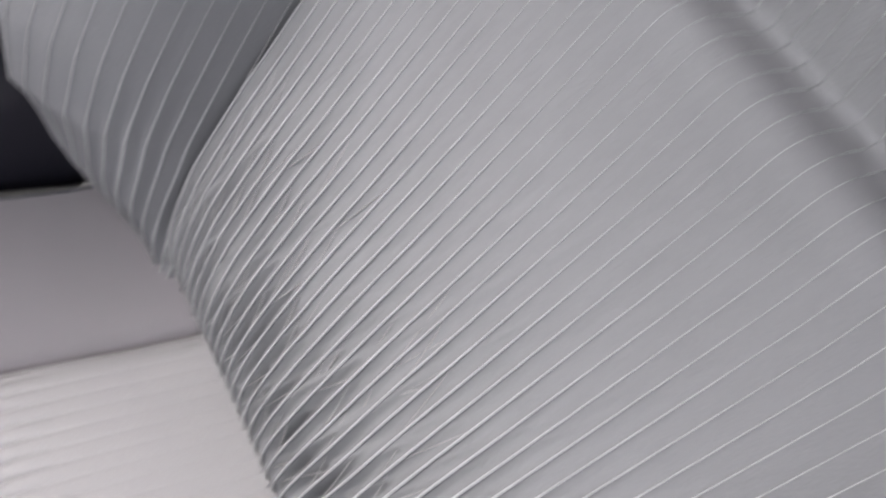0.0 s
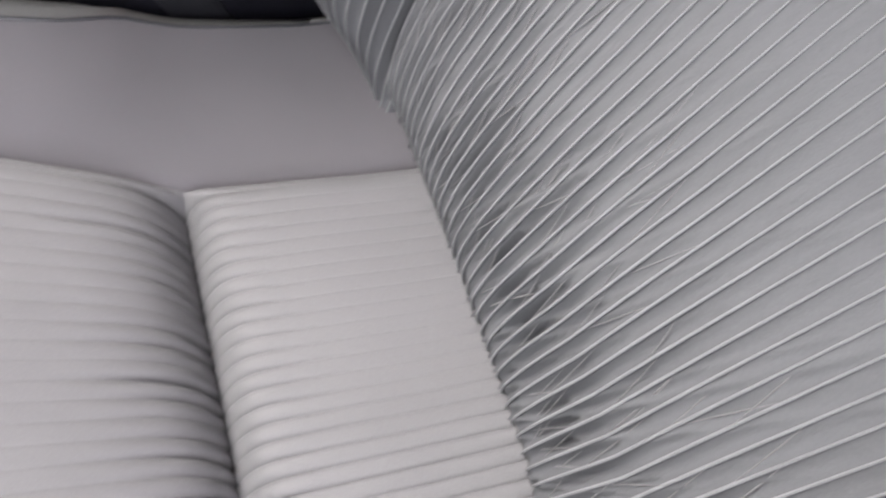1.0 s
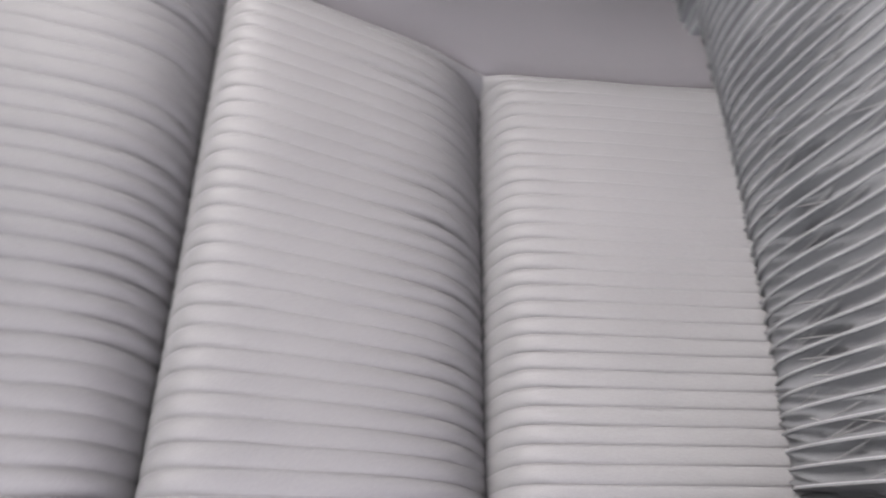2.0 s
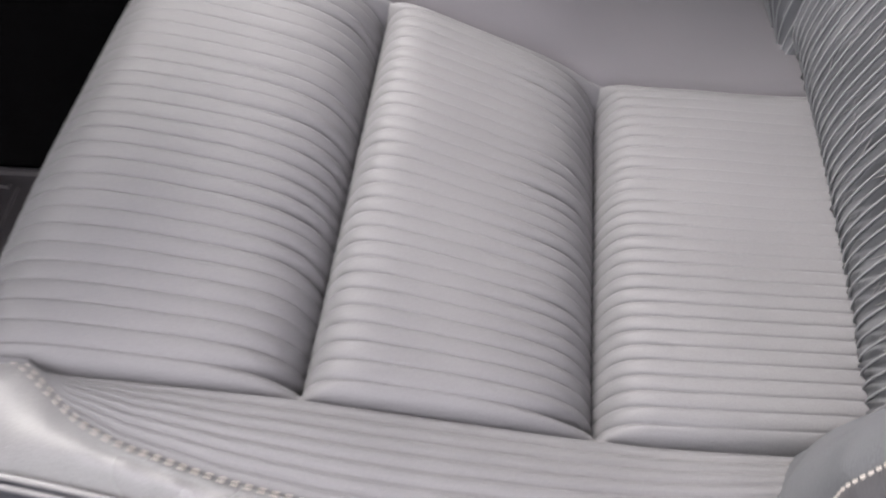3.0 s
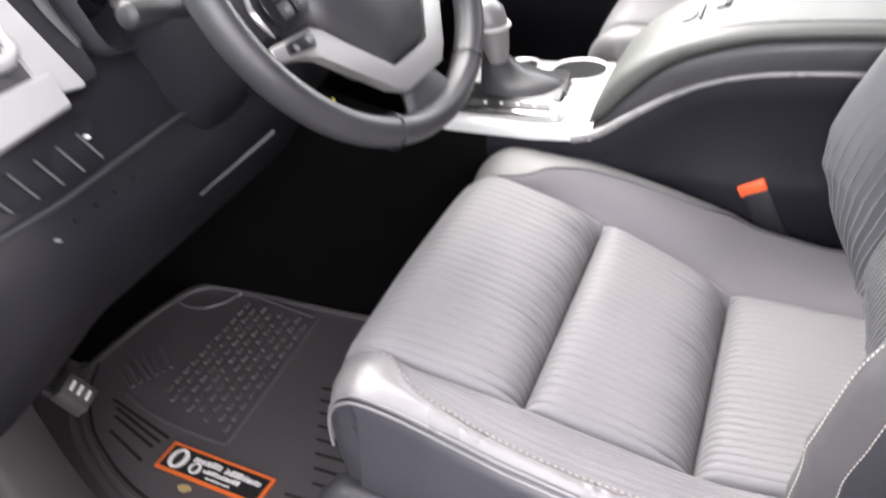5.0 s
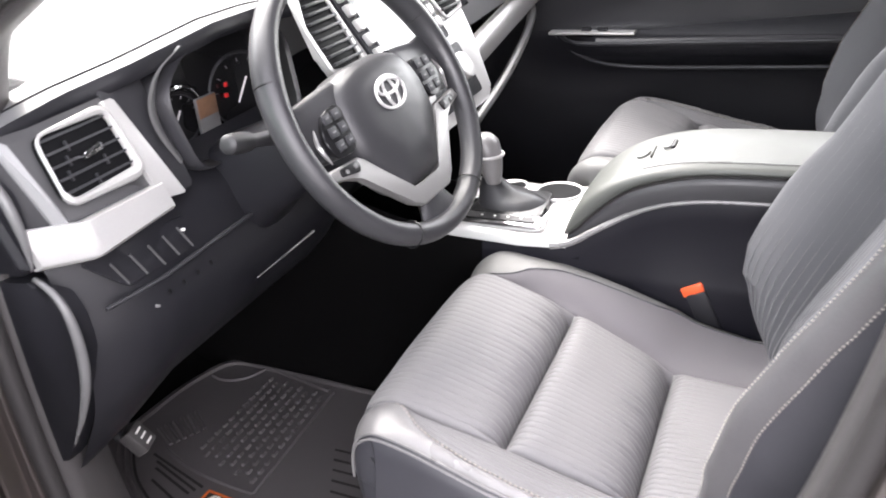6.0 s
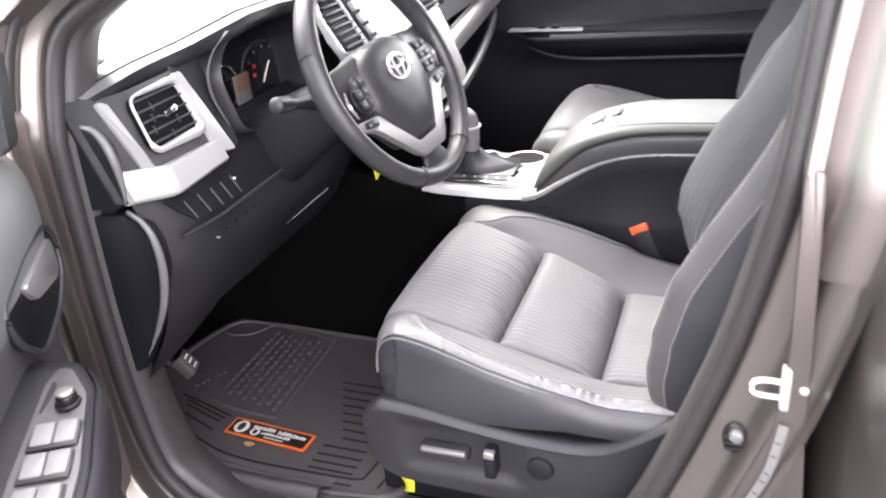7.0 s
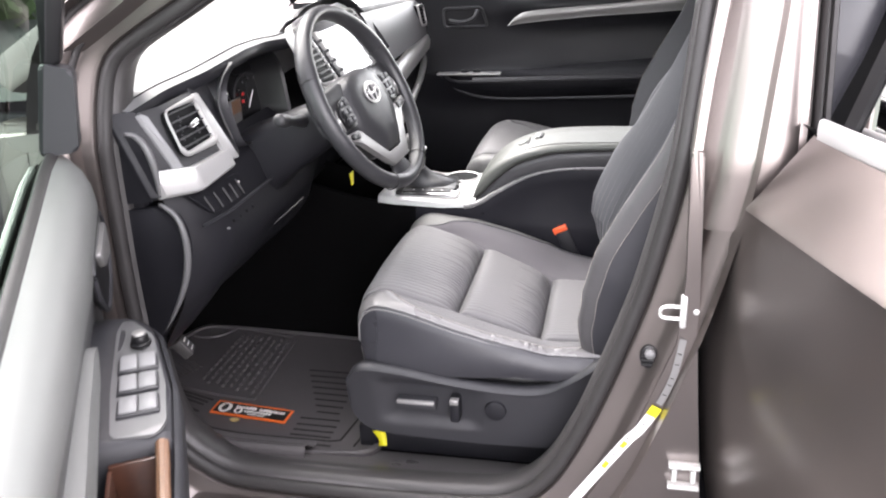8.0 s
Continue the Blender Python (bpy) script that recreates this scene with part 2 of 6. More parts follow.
class Strip:
    """A smooth line in the x-z plane with its outward normals."""

    def __init__(self, pts, n, turn):
        self.p = spline(pts, n)
        t = np.gradient(self.p, axis=0)
        t /= np.linalg.norm(t, axis=1)[:, None]
        self.n = np.stack([-t[:, 1], t[:, 0]], 1) * turn

    def at(self, i, y, h):
        return (self.p[i, 0] + self.n[i, 0] * h, y, self.p[i, 1] + self.n[i, 1] * h)


def bow(x):
    """How far the cushion's front stands out in the middle."""
    return -0.008 * max(0.0, min(1.0, (-0.1 - x) / 0.08))


def pillow(x, front):
    """Height of the panels between the two cross seams."""
    h = 0.0
    a = (-0.24, SEAM[0], SEAM[1], 0.36)
    for u, v in zip(a, a[1:]):
        if u <= x <= v:
            s = (x - u) / (v - u)
            d0, d1 = x - u, v - x
            h = 0.012 - 0.043 * math.exp(-d1 / 0.016)
            if u > -0.2:
                h -= 0.027 * math.exp(-d0 / 0.0075)
    for s in SEAM:
        h -= 0.002 * math.exp(-((x - s) / 0.003) ** 2)
    return h if not front else 0.012


def rib(p, sharp=0.45):
    """Rounded ridges with narrow grooves: 0 in the groove, 1 on the ridge."""
    return abs(math.sin(math.pi * p)) ** sharp


def cushion_insert(parent, x0, x1, name):
    line = Strip(CUSHION, 340, -1)
    idx = [i for i in range(340) if x0 <= line.p[i, 0] <= x1]
    if name == "front_panel":
        idx = [i for i in range(340) if i >= idx[0]]
    else:
        idx.append(idx[-1] + 1)
    nrib = 29
    steps = [0, 0.05, 0.11, 0.2, 0.35, 0.5, 0.65, 0.8, 0.89, 0.95]
    line_v = [k + s for k in range(nrib) for s in steps] + [nrib]
    rows = []
    for i in idx:
        x, z = line.p[i]
        front = x < -0.2 or z < 0.7 and x < 0
        near = min(abs(x - s) for s in SEAM)
        half_near, half_far = interp(x, HALF), interp(x, HALF_FAR)
        side = min((x - s for s in SEAM), key=abs)
        puff = math.exp(-side / 0.02) if side > 0 else 0.0
        gather = max(math.exp(side / 0.036) if side < 0 else 0.0, 0.12 * math.exp(-max(0.0, 0.31 - x) / 0.016))
        amp = (0.0014 if x < SEAM[0] else 0.0018) + 0.0050 * puff + 0.0018 * gather
        rear = min(1.0, max(0.0, (x - 0.19) / 0.05))
        worn = 0.65 * math.exp(-((x - 0.08) / 0.06) ** 2)
        pleat = 0.35 * math.exp(-near / 0.02)
        row = []
        for k in line_v:
            v = k / nrib * 2 - 1
            y = SEAT_Y - half_near + (half_near + half_far) * k / nrib
            w = noise.noise(Vector((x * 30, v * 13.5, 3))) * 0.12
            h = pillow(x, front) * (1 - math.exp(-(1 - abs(v)) / 0.05)) + amp * (1 - 0.7 * rear * min(1.0, max(0.0, (v + 0.4) / 0.4))) * (1 - worn * math.exp(-((v + 0.1) / 0.7) ** 2)) * (1 - 0.45 * min(1.0, max(0.0, (v + 0.1) / 0.6)) * (1 - puff)) * (rib(k + w * pleat, 0.24 + 0.25 * puff + 0.1 * gather) - 1)
            fold = noise.noise(Vector((round(k) * 0.73, 4.0, 8))) + 0.5 * noise.noise(Vector((x * 20, v * 9, 8)))
            h -= 0.013 * gather * max(0.0, fold + 0.25) * math.exp(-(((k + 0.5) % 1.0 - 0.5) / 0.22) ** 2)
            h += 0.0025 * noise.noise(Vector((x * 12, y * 9, 1)))
            h -= 0.002 * math.exp(-((1 - abs(v)) / 0.012) ** 2)
            px, py, pz = line.at(i, y, h)
            row.append((px + bow(x) * (1 - v * v * 0.6), py, pz))
        rows.append(row)
    return part(name, sheet(bmesh.new(), rows), CLOTH, parent, "light grey ribbed cloth panel", sharp=180)


STITCH_D = [(-0.25, -0.178), (-0.135, -0.177), (-0.126, -0.186), (-0.11, -0.203), (-0.08, -0.215), (-0.03, -0.225), (0.02, -0.230), (0.08, -0.231), (0.14, -0.229), (0.24, -0.219), (0.4, -0.20)]
STITCH_H = [(-0.147, 0.004), (-0.03, 0.006), (0.06, 0.010), (0.14, 0.020), (0.24, 0.016), (0.4, 0.01)]
PIPE_D = [(-0.25, -0.228), (-0.2, -0.230), (-0.12, -0.236), (0.0, -0.246), (0.12, -0.250), (0.24, -0.246), (0.4, -0.24)]
PIPE_H = [(-0.25, -0.012), (-0.17, -0.006), (-0.1, 0.0), (0.0, 0.003), (0.07, 0.008), (0.14, 0.018), (0.24, 0.014), (0.4, 0.0)]


def near_side(parent):
    line = Strip(CUSHION, 330, -1)
    idx = [i for i in range(330) if line.p[i, 0] < 0.335]

    def edge(i):
        x = line.p[i, 0]
        return -interp(x, HALF), -0.0005

    def stitch(i):
        x = line.p[i, 0]
        return interp(x, STITCH_D), interp(x, STITCH_H)

    def pipe(i):
        x = line.p[i, 0]
        return interp(x, PIPE_D), interp(x, PIPE_H)

    def bend(i, a, b, s, lift):
        (d0, h0), (d1, h1) = a(i), b(i)
        x = line.p[i, 0]
        px, py, pz = line.at(i, SEAT_Y + d0 + (d1 - d0) * s, h0 + (h1 - h0) * s + lift * math.sin(math.pi * s))
        return (px + bow(x) * (1 - 0.6 * min(1, (py - SEAT_Y) ** 2 / 0.034)), py, pz)

    # ribbed strip between insert and seam
    ns = 42
    rows = [[Vector(bend(i, edge, stitch, s / ns, 0.006)) - Vector((0, 0, 0.0024 * (1 - rib(s / 6, 0.35)) + (0.0015 if s == 0 else 0))) for s in range(ns + 1)] for i in idx]
    part("side_strip", sheet(bmesh.new(), rows), CLOTH, parent, "grey ribbed cloth strip with pale stitching", sharp=180)
    # wrinkled vinyl edge
    nv = 14
    rows = []
    for i in idx:
        row = []
        for s in range(nv + 1):
            p = Vector(bend(i, stitch, pipe, s / nv, 0.006))
            x = line.p[i, 0]
            crease = math.exp(-((x - 0.12) / 0.075) ** 2) * 0.0011 * math.sin(x * 350 + 3.5 * noise.noise(p * 26) + 60 * (p.y - SEAT_Y)) + 0.0022 * noise.noise(Vector((x * 45, p.y * 25, 0)))
            row.append(p + Vector((0, 0, crease * math.sin(math.pi * s / nv))))
        rows.append(row)
    vinyl = part("vinyl_edge", sheet(bmesh.new(), rows), VINYL, parent, "shiny grey vinyl edge, creased towards the rear", sharp=180)
    # stitching: two rows of pale thread
    for s, b in ((0.97, edge), (0.06, pipe)):
        bm = bmesh.new()
        pts = [bend(i, edge, stitch, 0.985, 0.002) if b is edge else bend(i, stitch, pipe, 0.07, 0.006) for i in idx[::9] if line.p[i, 0] > -0.215]
        stitches(bm, pts, 0.0042, 0.0005)
        part("stitching", bm, THREAD, vinyl, "pale row of stitches")
    # side panel below the piping
    rows = []
    for i in idx:
        x, z = line.p[i]
        top = z > 0.72 or x > 0
        low = max(0.035, z - 0.655) if top else 0.09
        d, h = pipe(i)
        row = [Vector(bend(i, stitch, pipe, 1, 0))]
        for s in np.linspace(0.06, 1, 9):
            row.append(Vector(line.at(i, SEAT_Y + d - 0.006 - 0.012 * math.sin(math.pi * min(1, s * 0.8)), h - low * s)) + Vector((bow(x) * 0.1, 0, 0)))
        rows.append(row)
    part("side_panel", sheet(bmesh.new(), rows), VINYL_DARK, parent, "dark blue-grey vinyl side of the cushion", sharp=180)
    for off in (0.0, 0.006):
        bm = bmesh.new()
        tube(bm, [Vector(bend(i, stitch, pipe, 1, 0)) + Vector((0, -0.002 - off * 0.6, 0.001 - off)) for i in idx[::4] if line.p[i, 1] > 0.715 or line.p[i, 0] > 0], 0.0018, 6)
        part("piping", bm, VINYL, parent, "raised seam along the cushion edge")


def far_side(parent):
    line = Strip(CUSHION, 120, -1)
    idx = [i for i in range(120) if line.p[i, 0] < 0.35]
    up = [(-0.25, 0.008), (-0.15, 0.014), (-0.05, 0.028), (0.05, 0.036), (0.13, 0.034), (0.20, 0.018), (0.26, 0.002), (0.30, -0.006), (0.4, -0.01)]

    outer = [(-0.22, 0.24), (-0.185, 0.255), (-0.15, 0.270), (-0.04, 0.268), (0.05, 0.258), (0.15, 0.247), (0.3, 0.243)]
    edge = [(-0.2, 0.186), (-0.14, 0.188), (-0.115, 0.195), (-0.09, 0.210), (-0.05, 0.226), (0.0, 0.228), (0.05, 0.224), (0.10, 0.226), (0.14, 0.236), (0.3, 0.238)]

    def grid(cloth, n):
        rows = []
        for i in idx:
            x = line.p[i, 0]
            w, hb, o, e = interp(x, HALF_FAR), interp(x, up), interp(x, outer), interp(x, edge)
            he = hb * min(1.0, (e - w) / 0.03)
            prof = [(w - 0.004, -0.034), (w, -0.006), (w + (e - w) * 0.15, 0.001), (w + (e - w) * 0.55, he * 0.62), (e, he)] if cloth else [(e, he + 0.0005), (e + 0.002, he + 0.002), ((e + o) / 2 + 0.004, hb * 0.98), (o - 0.008, hb * 0.6), (o, -0.012), (o - 0.002, -0.06), (o - 0.006, -0.11)]
            rows.append([Vector(line.at(i, SEAT_Y + d, h)) + Vector((bow(x) * 0.3, 0, 0)) for d, h in spline(prof, n)])
        return rows

    cloth, vinyl = grid(True, 18), grid(False, 20)
    part("far_bolster", sheet(bmesh.new(), cloth), CLOTH_PLAIN, parent, "smooth mauve-grey cloth bolster", sharp=180)
    part("far_edge", sheet(bmesh.new(), vinyl), VINYL_EDGE, parent, "pale vinyl outer edge of the bolster", sharp=180)
    bm = bmesh.new()
    tube(bm, [r[0] for r in vinyl[::2]], 0.0012, 6)
    part("far_piping", bm, VINYL_DARK, parent, "dark seam along the bolster")


BACK = [(0.272, 0.645), (0.297, 0.70), (0.317, 0.75), (0.342, 0.80), (0.388, 0.90), (0.434, 1.0), (0.472, 1.09), (0.515, 1.20), (0.560, 1.31), (0.595, 1.40), (0.62, 1.44)]
BACK_H = [(0.64, 0.03), (0.70, 0.056), (0.75, 0.086), (0.80, 0.106), (0.88, 0.119), (0.97, 0.115), (1.08, 0.103), (1.25, 0.098), (1.36, 0.075), (1.45, 0.04)]

BACK_H_FAR = [(0.64, -0.02), (0.69, -0.008), (0.72, 0.025), (0.755, 0.068), (0.79, 0.105), (0.83, 0.121), (0.87, 0.124), (0.93, 0.123), (0.962, 0.119), (1.012, 0.107), (1.146, 0.092), (1.3, 0.085), (1.36, 0.07), (1.45, 0.04)]

BACK_MID = [(0.345, 0.688), (0.320, 0.697), (0.306, 0.712), (0.300, 0.735), (0.306, 0.765), (0.321, 0.80), (0.346, 0.85), (0.374, 0.90), (0.428, 1.0), (0.472, 1.09), (0.515, 1.20), (0.560, 1.31), (0.595, 1.40), (0.62, 1.44)]

NB = 230


def backrest(parent):
    line = Strip(BACK, NB, 1)
    seam_z = 1.04

    def prof(z, side):
        hb = interp(z, BACK_H_FAR if side > 0 else BACK_H)
        w = interp(z, [(0.64, 0.135), (0.8, 0.165), (1.0, 0.172), (1.3, 0.165), (1.45, 0.15)])
        o = interp(z, [(0.64, 0.215), (0.72, 0.238), (0.85, 0.25), (1.1, 0.25), (1.3, 0.235), (1.45, 0.19)])
        return [(w, 0.0), (w + 0.006, 0.004), (w + 0.022, hb * 0.6), (o - 0.030, hb * 0.97), (o - 0.012, hb), (o, hb * 0.78), (o + 0.006, hb * 0.2), (o + 0.008, -0.05), (o - 0.004, -0.10), (o - 0.05, -0.125)]

    def ridge(p):
        return max(0.0, 1 - abs((p % 1.0) - 0.5) / 0.11)

    # centre with cords; the cloth sinks between them near the base
    centre = Strip(BACK_MID, NB, 1)
    nr, sub = 36, 8
    rows = []
    for i in range(NB):
        x, z = centre.p[i]
        w = prof(z, 1)[0][0]
        low = math.exp(-max(0.0, z - 0.775) / 0.055)
        row = []
        for k in range(nr * sub + 1):
            v = k / (nr * sub) * 2 - 1
            p = k / sub
            between = 0.5 + 0.5 * math.cos(2 * math.pi * p)
            gap = round(p)
            deep = 0.62 + 0.75 * noise.noise(Vector((gap * 0.77, z * 16, 2))) + 0.35 * noise.noise(Vector((v * 5, z * 9, 5)))
            hollow = -0.0085 * low * between ** 1.3 * max(0.0, deep) * min(1.0, max(0.15, (z - 0.725) / 0.045))
            cross = abs(noise.noise(Vector((z * 26 + v * 17, v * 6 + z * 7, 12))))
            hollow += 0.0042 * math.exp(-max(0.0, z - 0.80) / 0.08) * max(0.0, 1 - cross / 0.075) * between ** 0.5
            fade = 1 - 0.85 * min(1.0, max(0.0, (z - 0.86) / 0.1))
            h = 0.0006 * fade * ridge(p) + hollow + 0.0009 * noise.noise(Vector((z * 7, v * 3, 9)))
            h += 0.0015 * math.exp(-((z - seam_z + 0.015) / 0.012) ** 2)
            h -= 0.034 * (math.exp((seam_z - z) / 0.06) if z > seam_z else math.exp((z - seam_z) / 0.005))
            h -= 0.012 * (1 - abs(v) < 0.02)
            row.append(centre.at(i, SEAT_Y + v * (w + 0.004), h - 0.004 * math.cos(v * 1.5)))
        rows.append(row)
    cords = [[Vector(rows[i][j]) for i in range(NB)] for j in range(4, nr * sub, sub)]
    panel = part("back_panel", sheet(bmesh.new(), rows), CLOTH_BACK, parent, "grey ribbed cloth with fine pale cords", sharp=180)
    for pts in cords:
        part("cord", tube(bmesh.new(), [p + Vector((-0.0005 + 0.0004 * min(1.0, max(0.0, (p.z - 0.84) / 0.15)), 0, 0)) for p in pts], [0.00076 - 0.00054 * min(1.0, max(0.0, (p.z - 0.84) / 0.15)) for p in pts], 5, up=(1, 0, 0)), CORD, panel)

    rnd = random.Random(3)
    # wrinkle tubes in the lighter seat cloth, so the colour carries their highlights
    creases = bmesh.new()
    foot = [i for i in range(NB) if 0.735 < centre.p[i, 1] < 0.86]
    for _ in range(120):
        j = rnd.randrange(0, len(cords) - 1)
        i = foot[int(len(foot) * rnd.random() ** 1.6)]
        rise = rnd.randint(7, 15)
        a, b = (cords[j][i], cords[j + 1][i + rise]) if rnd.random() < 0.75 else (cords[j + 1][i], cords[j][i + rise])
        sag = Vector((0.0012, 0, 0))
        tube(creases, [a, a.lerp(b, 0.33) + sag, a.lerp(b, 0.66) + sag, b], [0.0001, 0.0004, 0.0004, 0.0001], 4, up=(1, 0, 0))
    tagged(part("crease", creases, CLOTH, panel, "fine wrinkles between the cords, highlights put into their paler cloth"), kind="stuff")

    for side, name in ((1, "far_back_bolster"), (-1, "near_back_bolster")):
        fine = []
        n = 176 if side > 0 else 40
        for i in range(NB):
            x, z = line.p[i]
            q = spline(prof(z, side), 120)
            along = np.linspace(0, 1, len(q))
            cut = (0.62 if side > 0 else 0.345)
            row = []
            low = math.exp(-max(0, z - 0.72) / 0.10)
            for k in range(n + 1):
                s = k / n * cut
                d, h = np.interp(s, along, q[:, 0]), np.interp(s, along, q[:, 1])
                amp = (0.0012 * low + 0.0001) * noise.noise(Vector((z * 9, s * 22, 4 * side)))
                if side > 0:
                    crush = math.exp(-max(0.0, z - 0.785) / 0.045)
                    between = 0.5 + 0.5 * math.cos(2 * math.pi * k / 8)
                    deep = 0.25 + 1.5 * noise.noise(Vector((round(k / 8) * 1.7, z * 8, 3)))
                    amp -= 0.0050 * crush * between ** 1.2 * max(0.0, deep)
                row.append(line.at(i, SEAT_Y + side * d, h + amp - (0.008 if k == 0 else 0)))
            fine.append(row)
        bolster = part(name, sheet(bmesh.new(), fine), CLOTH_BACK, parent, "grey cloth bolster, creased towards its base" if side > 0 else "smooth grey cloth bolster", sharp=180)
        # pale threads along the fold crests stand in for the light on them
        for j in range(4, n + 1, 8) if side > 0 else ():
            pts = [Vector(fine[i][j]) for i in range(0, NB, 2) if line.p[i, 1] < 1.06]
            part("cord", tube(bmesh.new(), [p + Vector((-0.0004, -0.0003, 0)) for p in pts], [0.00004 + 0.00068 * min(1.0, max(0.0, (0.93 - p.z) / 0.13)) for p in pts], 5, up=(1, 0, 0)), CORD, bolster)
        rest, strip = [], []
        for i in range(NB):
            x, z = line.p[i]
            q = spline(prof(z, side), 120)
            lo = int((0.62 if side > 0 else 0.345) * 119)
            mid = int(0.43 * 119) if side < 0 else lo
            strip.append([line.at(i, SEAT_Y + side * q[j][0], q[j][1] + 0.0035 * math.sin(math.pi * (j - lo) / max(1, mid - lo)) + 0.001 * noise.noise(Vector((z * 40, j, 0)))) for j in range(lo, mid + 1, 2)] if side < 0 else None)
            rest.append([line.at(i, SEAT_Y + side * q[j][0], q[j][1]) for j in list(range(mid, 119, 4)) + [119]])
        if side < 0:
            part("back_vinyl_strip", sheet(bmesh.new(), strip), VINYL_MID, parent, "grey vinyl strip between two stitched seams", sharp=180)
            for col in (0, -1):
                bm = bmesh.new()
                stitches(bm, [Vector(r[col]) + Vector((-0.001, -0.0015, 0)) for r in strip[::5]], 0.0030, 0.0007, (-0.0005, -0.0005, 0))
                part("back_stitching", bm, THREAD, parent, "pale stitching on the bolster seam")
        part("back_side", sheet(bmesh.new(), rest), VINYL_DARK, parent, "dark blue-grey vinyl side of the backrest", sharp=180)
    # rear shell
    rows = []
    for i in range(0, NB, 6):
        x, z = line.p[i]
        o = prof(z, 1)[-1][0]
        rows.append([line.at(i, SEAT_Y + v * o, -0.125 - 0.012 * (1 - v * v)) for v in np.linspace(-1, 1, 9)])
    part("back_shell", sheet(bmesh.new(), rows), PLASTIC, parent)


SHIELD_TOP = [(-0.213, 0.652), (-0.200, 0.672), (-0.176, 0.684), (-0.107, 0.681), (0.004, 0.664), (0.105, 0.655), (0.175, 0.660), (0.229, 0.688), (0.275, 0.722), (0.31, 0.745)]
SHIELD_LOW = [(-0.218, 0.61), (-0.208, 0.56), (-0.165, 0.524), (-0.05, 0.516), (0.08, 0.514), (0.20, 0.518), (0.27, 0.53), (0.32, 0.56), (0.34, 0.6)]


def seat_base(parent):
    top, low = spline(SHIELD_TOP, 72), spline(SHIELD_LOW, 72)
    rows = []
    for a, b in zip(top, low):
        row = [(a[0], -0.60, a[1] - 0.01), (a[0], -0.622, a[1] - 0.002), (a[0], -0.636, a[1] - 0.003), (a[0], -0.643, a[1] - 0.012)]
        for s in np.linspace(0.12, 1, 26):
            p = a * (1 - s) + b * s
            dent = 0.013 * math.exp(-((p[0] + 0.045) / 0.098) ** 8 - ((p[1] - 0.602) / 0.050) ** 8)
            row.append((p[0], -0.643 + 0.016 * s + dent, p[1]))
        row.append((b[0], -0.60, b[1] - 0.003))
        rows.append(row)
    bm = sheet(bmesh.new(), rows)
    shield = part("side_shield", bm, PLASTIC_GREY, parent, "charcoal plastic seat base trim with power controls", sharp=50)
    bm = bmesh.new()
    box(bm, -0.112, -0.030, -0.648, -0.62, 0.592, 0.614, 0.006)
    slide = part("slide_switch", bm, PLASTIC_GREY, shield, "flat charcoal seat slide switch with a painted edge highlight")
    # satin bars on both switch tops paint in the highlight of their edges
    bm = bmesh.new()
    box(bm, -0.109, -0.034, -0.6495, -0.640, 0.606, 0.6145, 0.003)
    part("switch_highlight", bm, SATIN, slide)
    bm = bmesh.new()
    box(bm, -0.003, 0.017, -0.652, -0.62, 0.573, 0.626, 0.005)
    rec = part("recline_switch", bm, PLASTIC, shield)
    bm = bmesh.new()
    box(bm, -0.002, 0.016, -0.6535, -0.640, 0.614, 0.6265, 0.003)
    part("switch_highlight", bm, SATIN, rec)
    bm = bmesh.new()
    disc(bm, (0.086, -0.622, 0.603), (0, -1, 0), 0.026, 0.012, 28, 0.002)
    disc(bm, (0.086, -0.628, 0.603), (0, -1, 0), 0.021, 0.018, 28, 0.004)
    part("lumbar_knob", bm, PLASTIC, shield, "round dark lumbar knob")
    bm = bmesh.new()
    box(bm, -0.17, 0.30, -0.60, -0.14, 0.53, 0.66, 0.02)
    part("seat_frame", bm, BLACK, parent)
    for y in (-0.55, -0.19):
        bm = bmesh.new()
        box(bm, -0.22, 0.36, y - 0.03, y + 0.03, 0.44, 0.50, 0.006)
        box(bm, -0.18, 0.32, y - 0.02, y + 0.02, 0.495, 0.54, 0.004)
        part("seat_rail", bm, PLASTIC, parent)


def build_seat():
    seat = thing("car_seat", (0.05, SEAT_Y, 0.45), "light grey ribbed cloth car seat with dark vinyl sides", "car seat", "front seats")
    cushion_insert(seat, -0.30, SEAM[0], "front_panel")
    cushion_insert(seat, SEAM[0], SEAM[1], "middle_panel")
    cushion_insert(seat, SEAM[1], 0.36, "rear_panel")
    near_side(seat)
    far_side(seat)
    backrest(seat)
    seat_base(seat)
    return seat


driver_seat = build_seat()
passenger_seat = copy_thing(driver_seat, Matrix.Translation((0.135, SEAT_Y + 0.775, 0.515)) @ Matrix.Scale(-1, 4, (0, 1, 0)))
tagged(passenger_seat, "grey cloth passenger seat set higher and further back")
# ---- dashboard ----
EDGE_Z = [(-0.74, 1.20), (-0.60, 1.222), (-0.52, 1.238), (-0.37, 1.258), (-0.22, 1.258), (-0.1, 1.275), (0.12, 1.275), (0.3, 1.27), (0.76, 1.25)]
EDGE_X = [(-0.74, -0.525), (-0.60, -0.512), (-0.52, -0.475), (-0.37, -0.455), (-0.26, -0.455), (-0.2, -0.415), (0.16, -0.415), (0.30, -0.40), (0.76, -0.375)]


def face_x(z, y=-0.6):
    """The dashboard face; it turns away towards the door."""
    return -0.496 + (1.2 - z) * 0.38 - 1.25 * max(0.0, -0.688 - y)


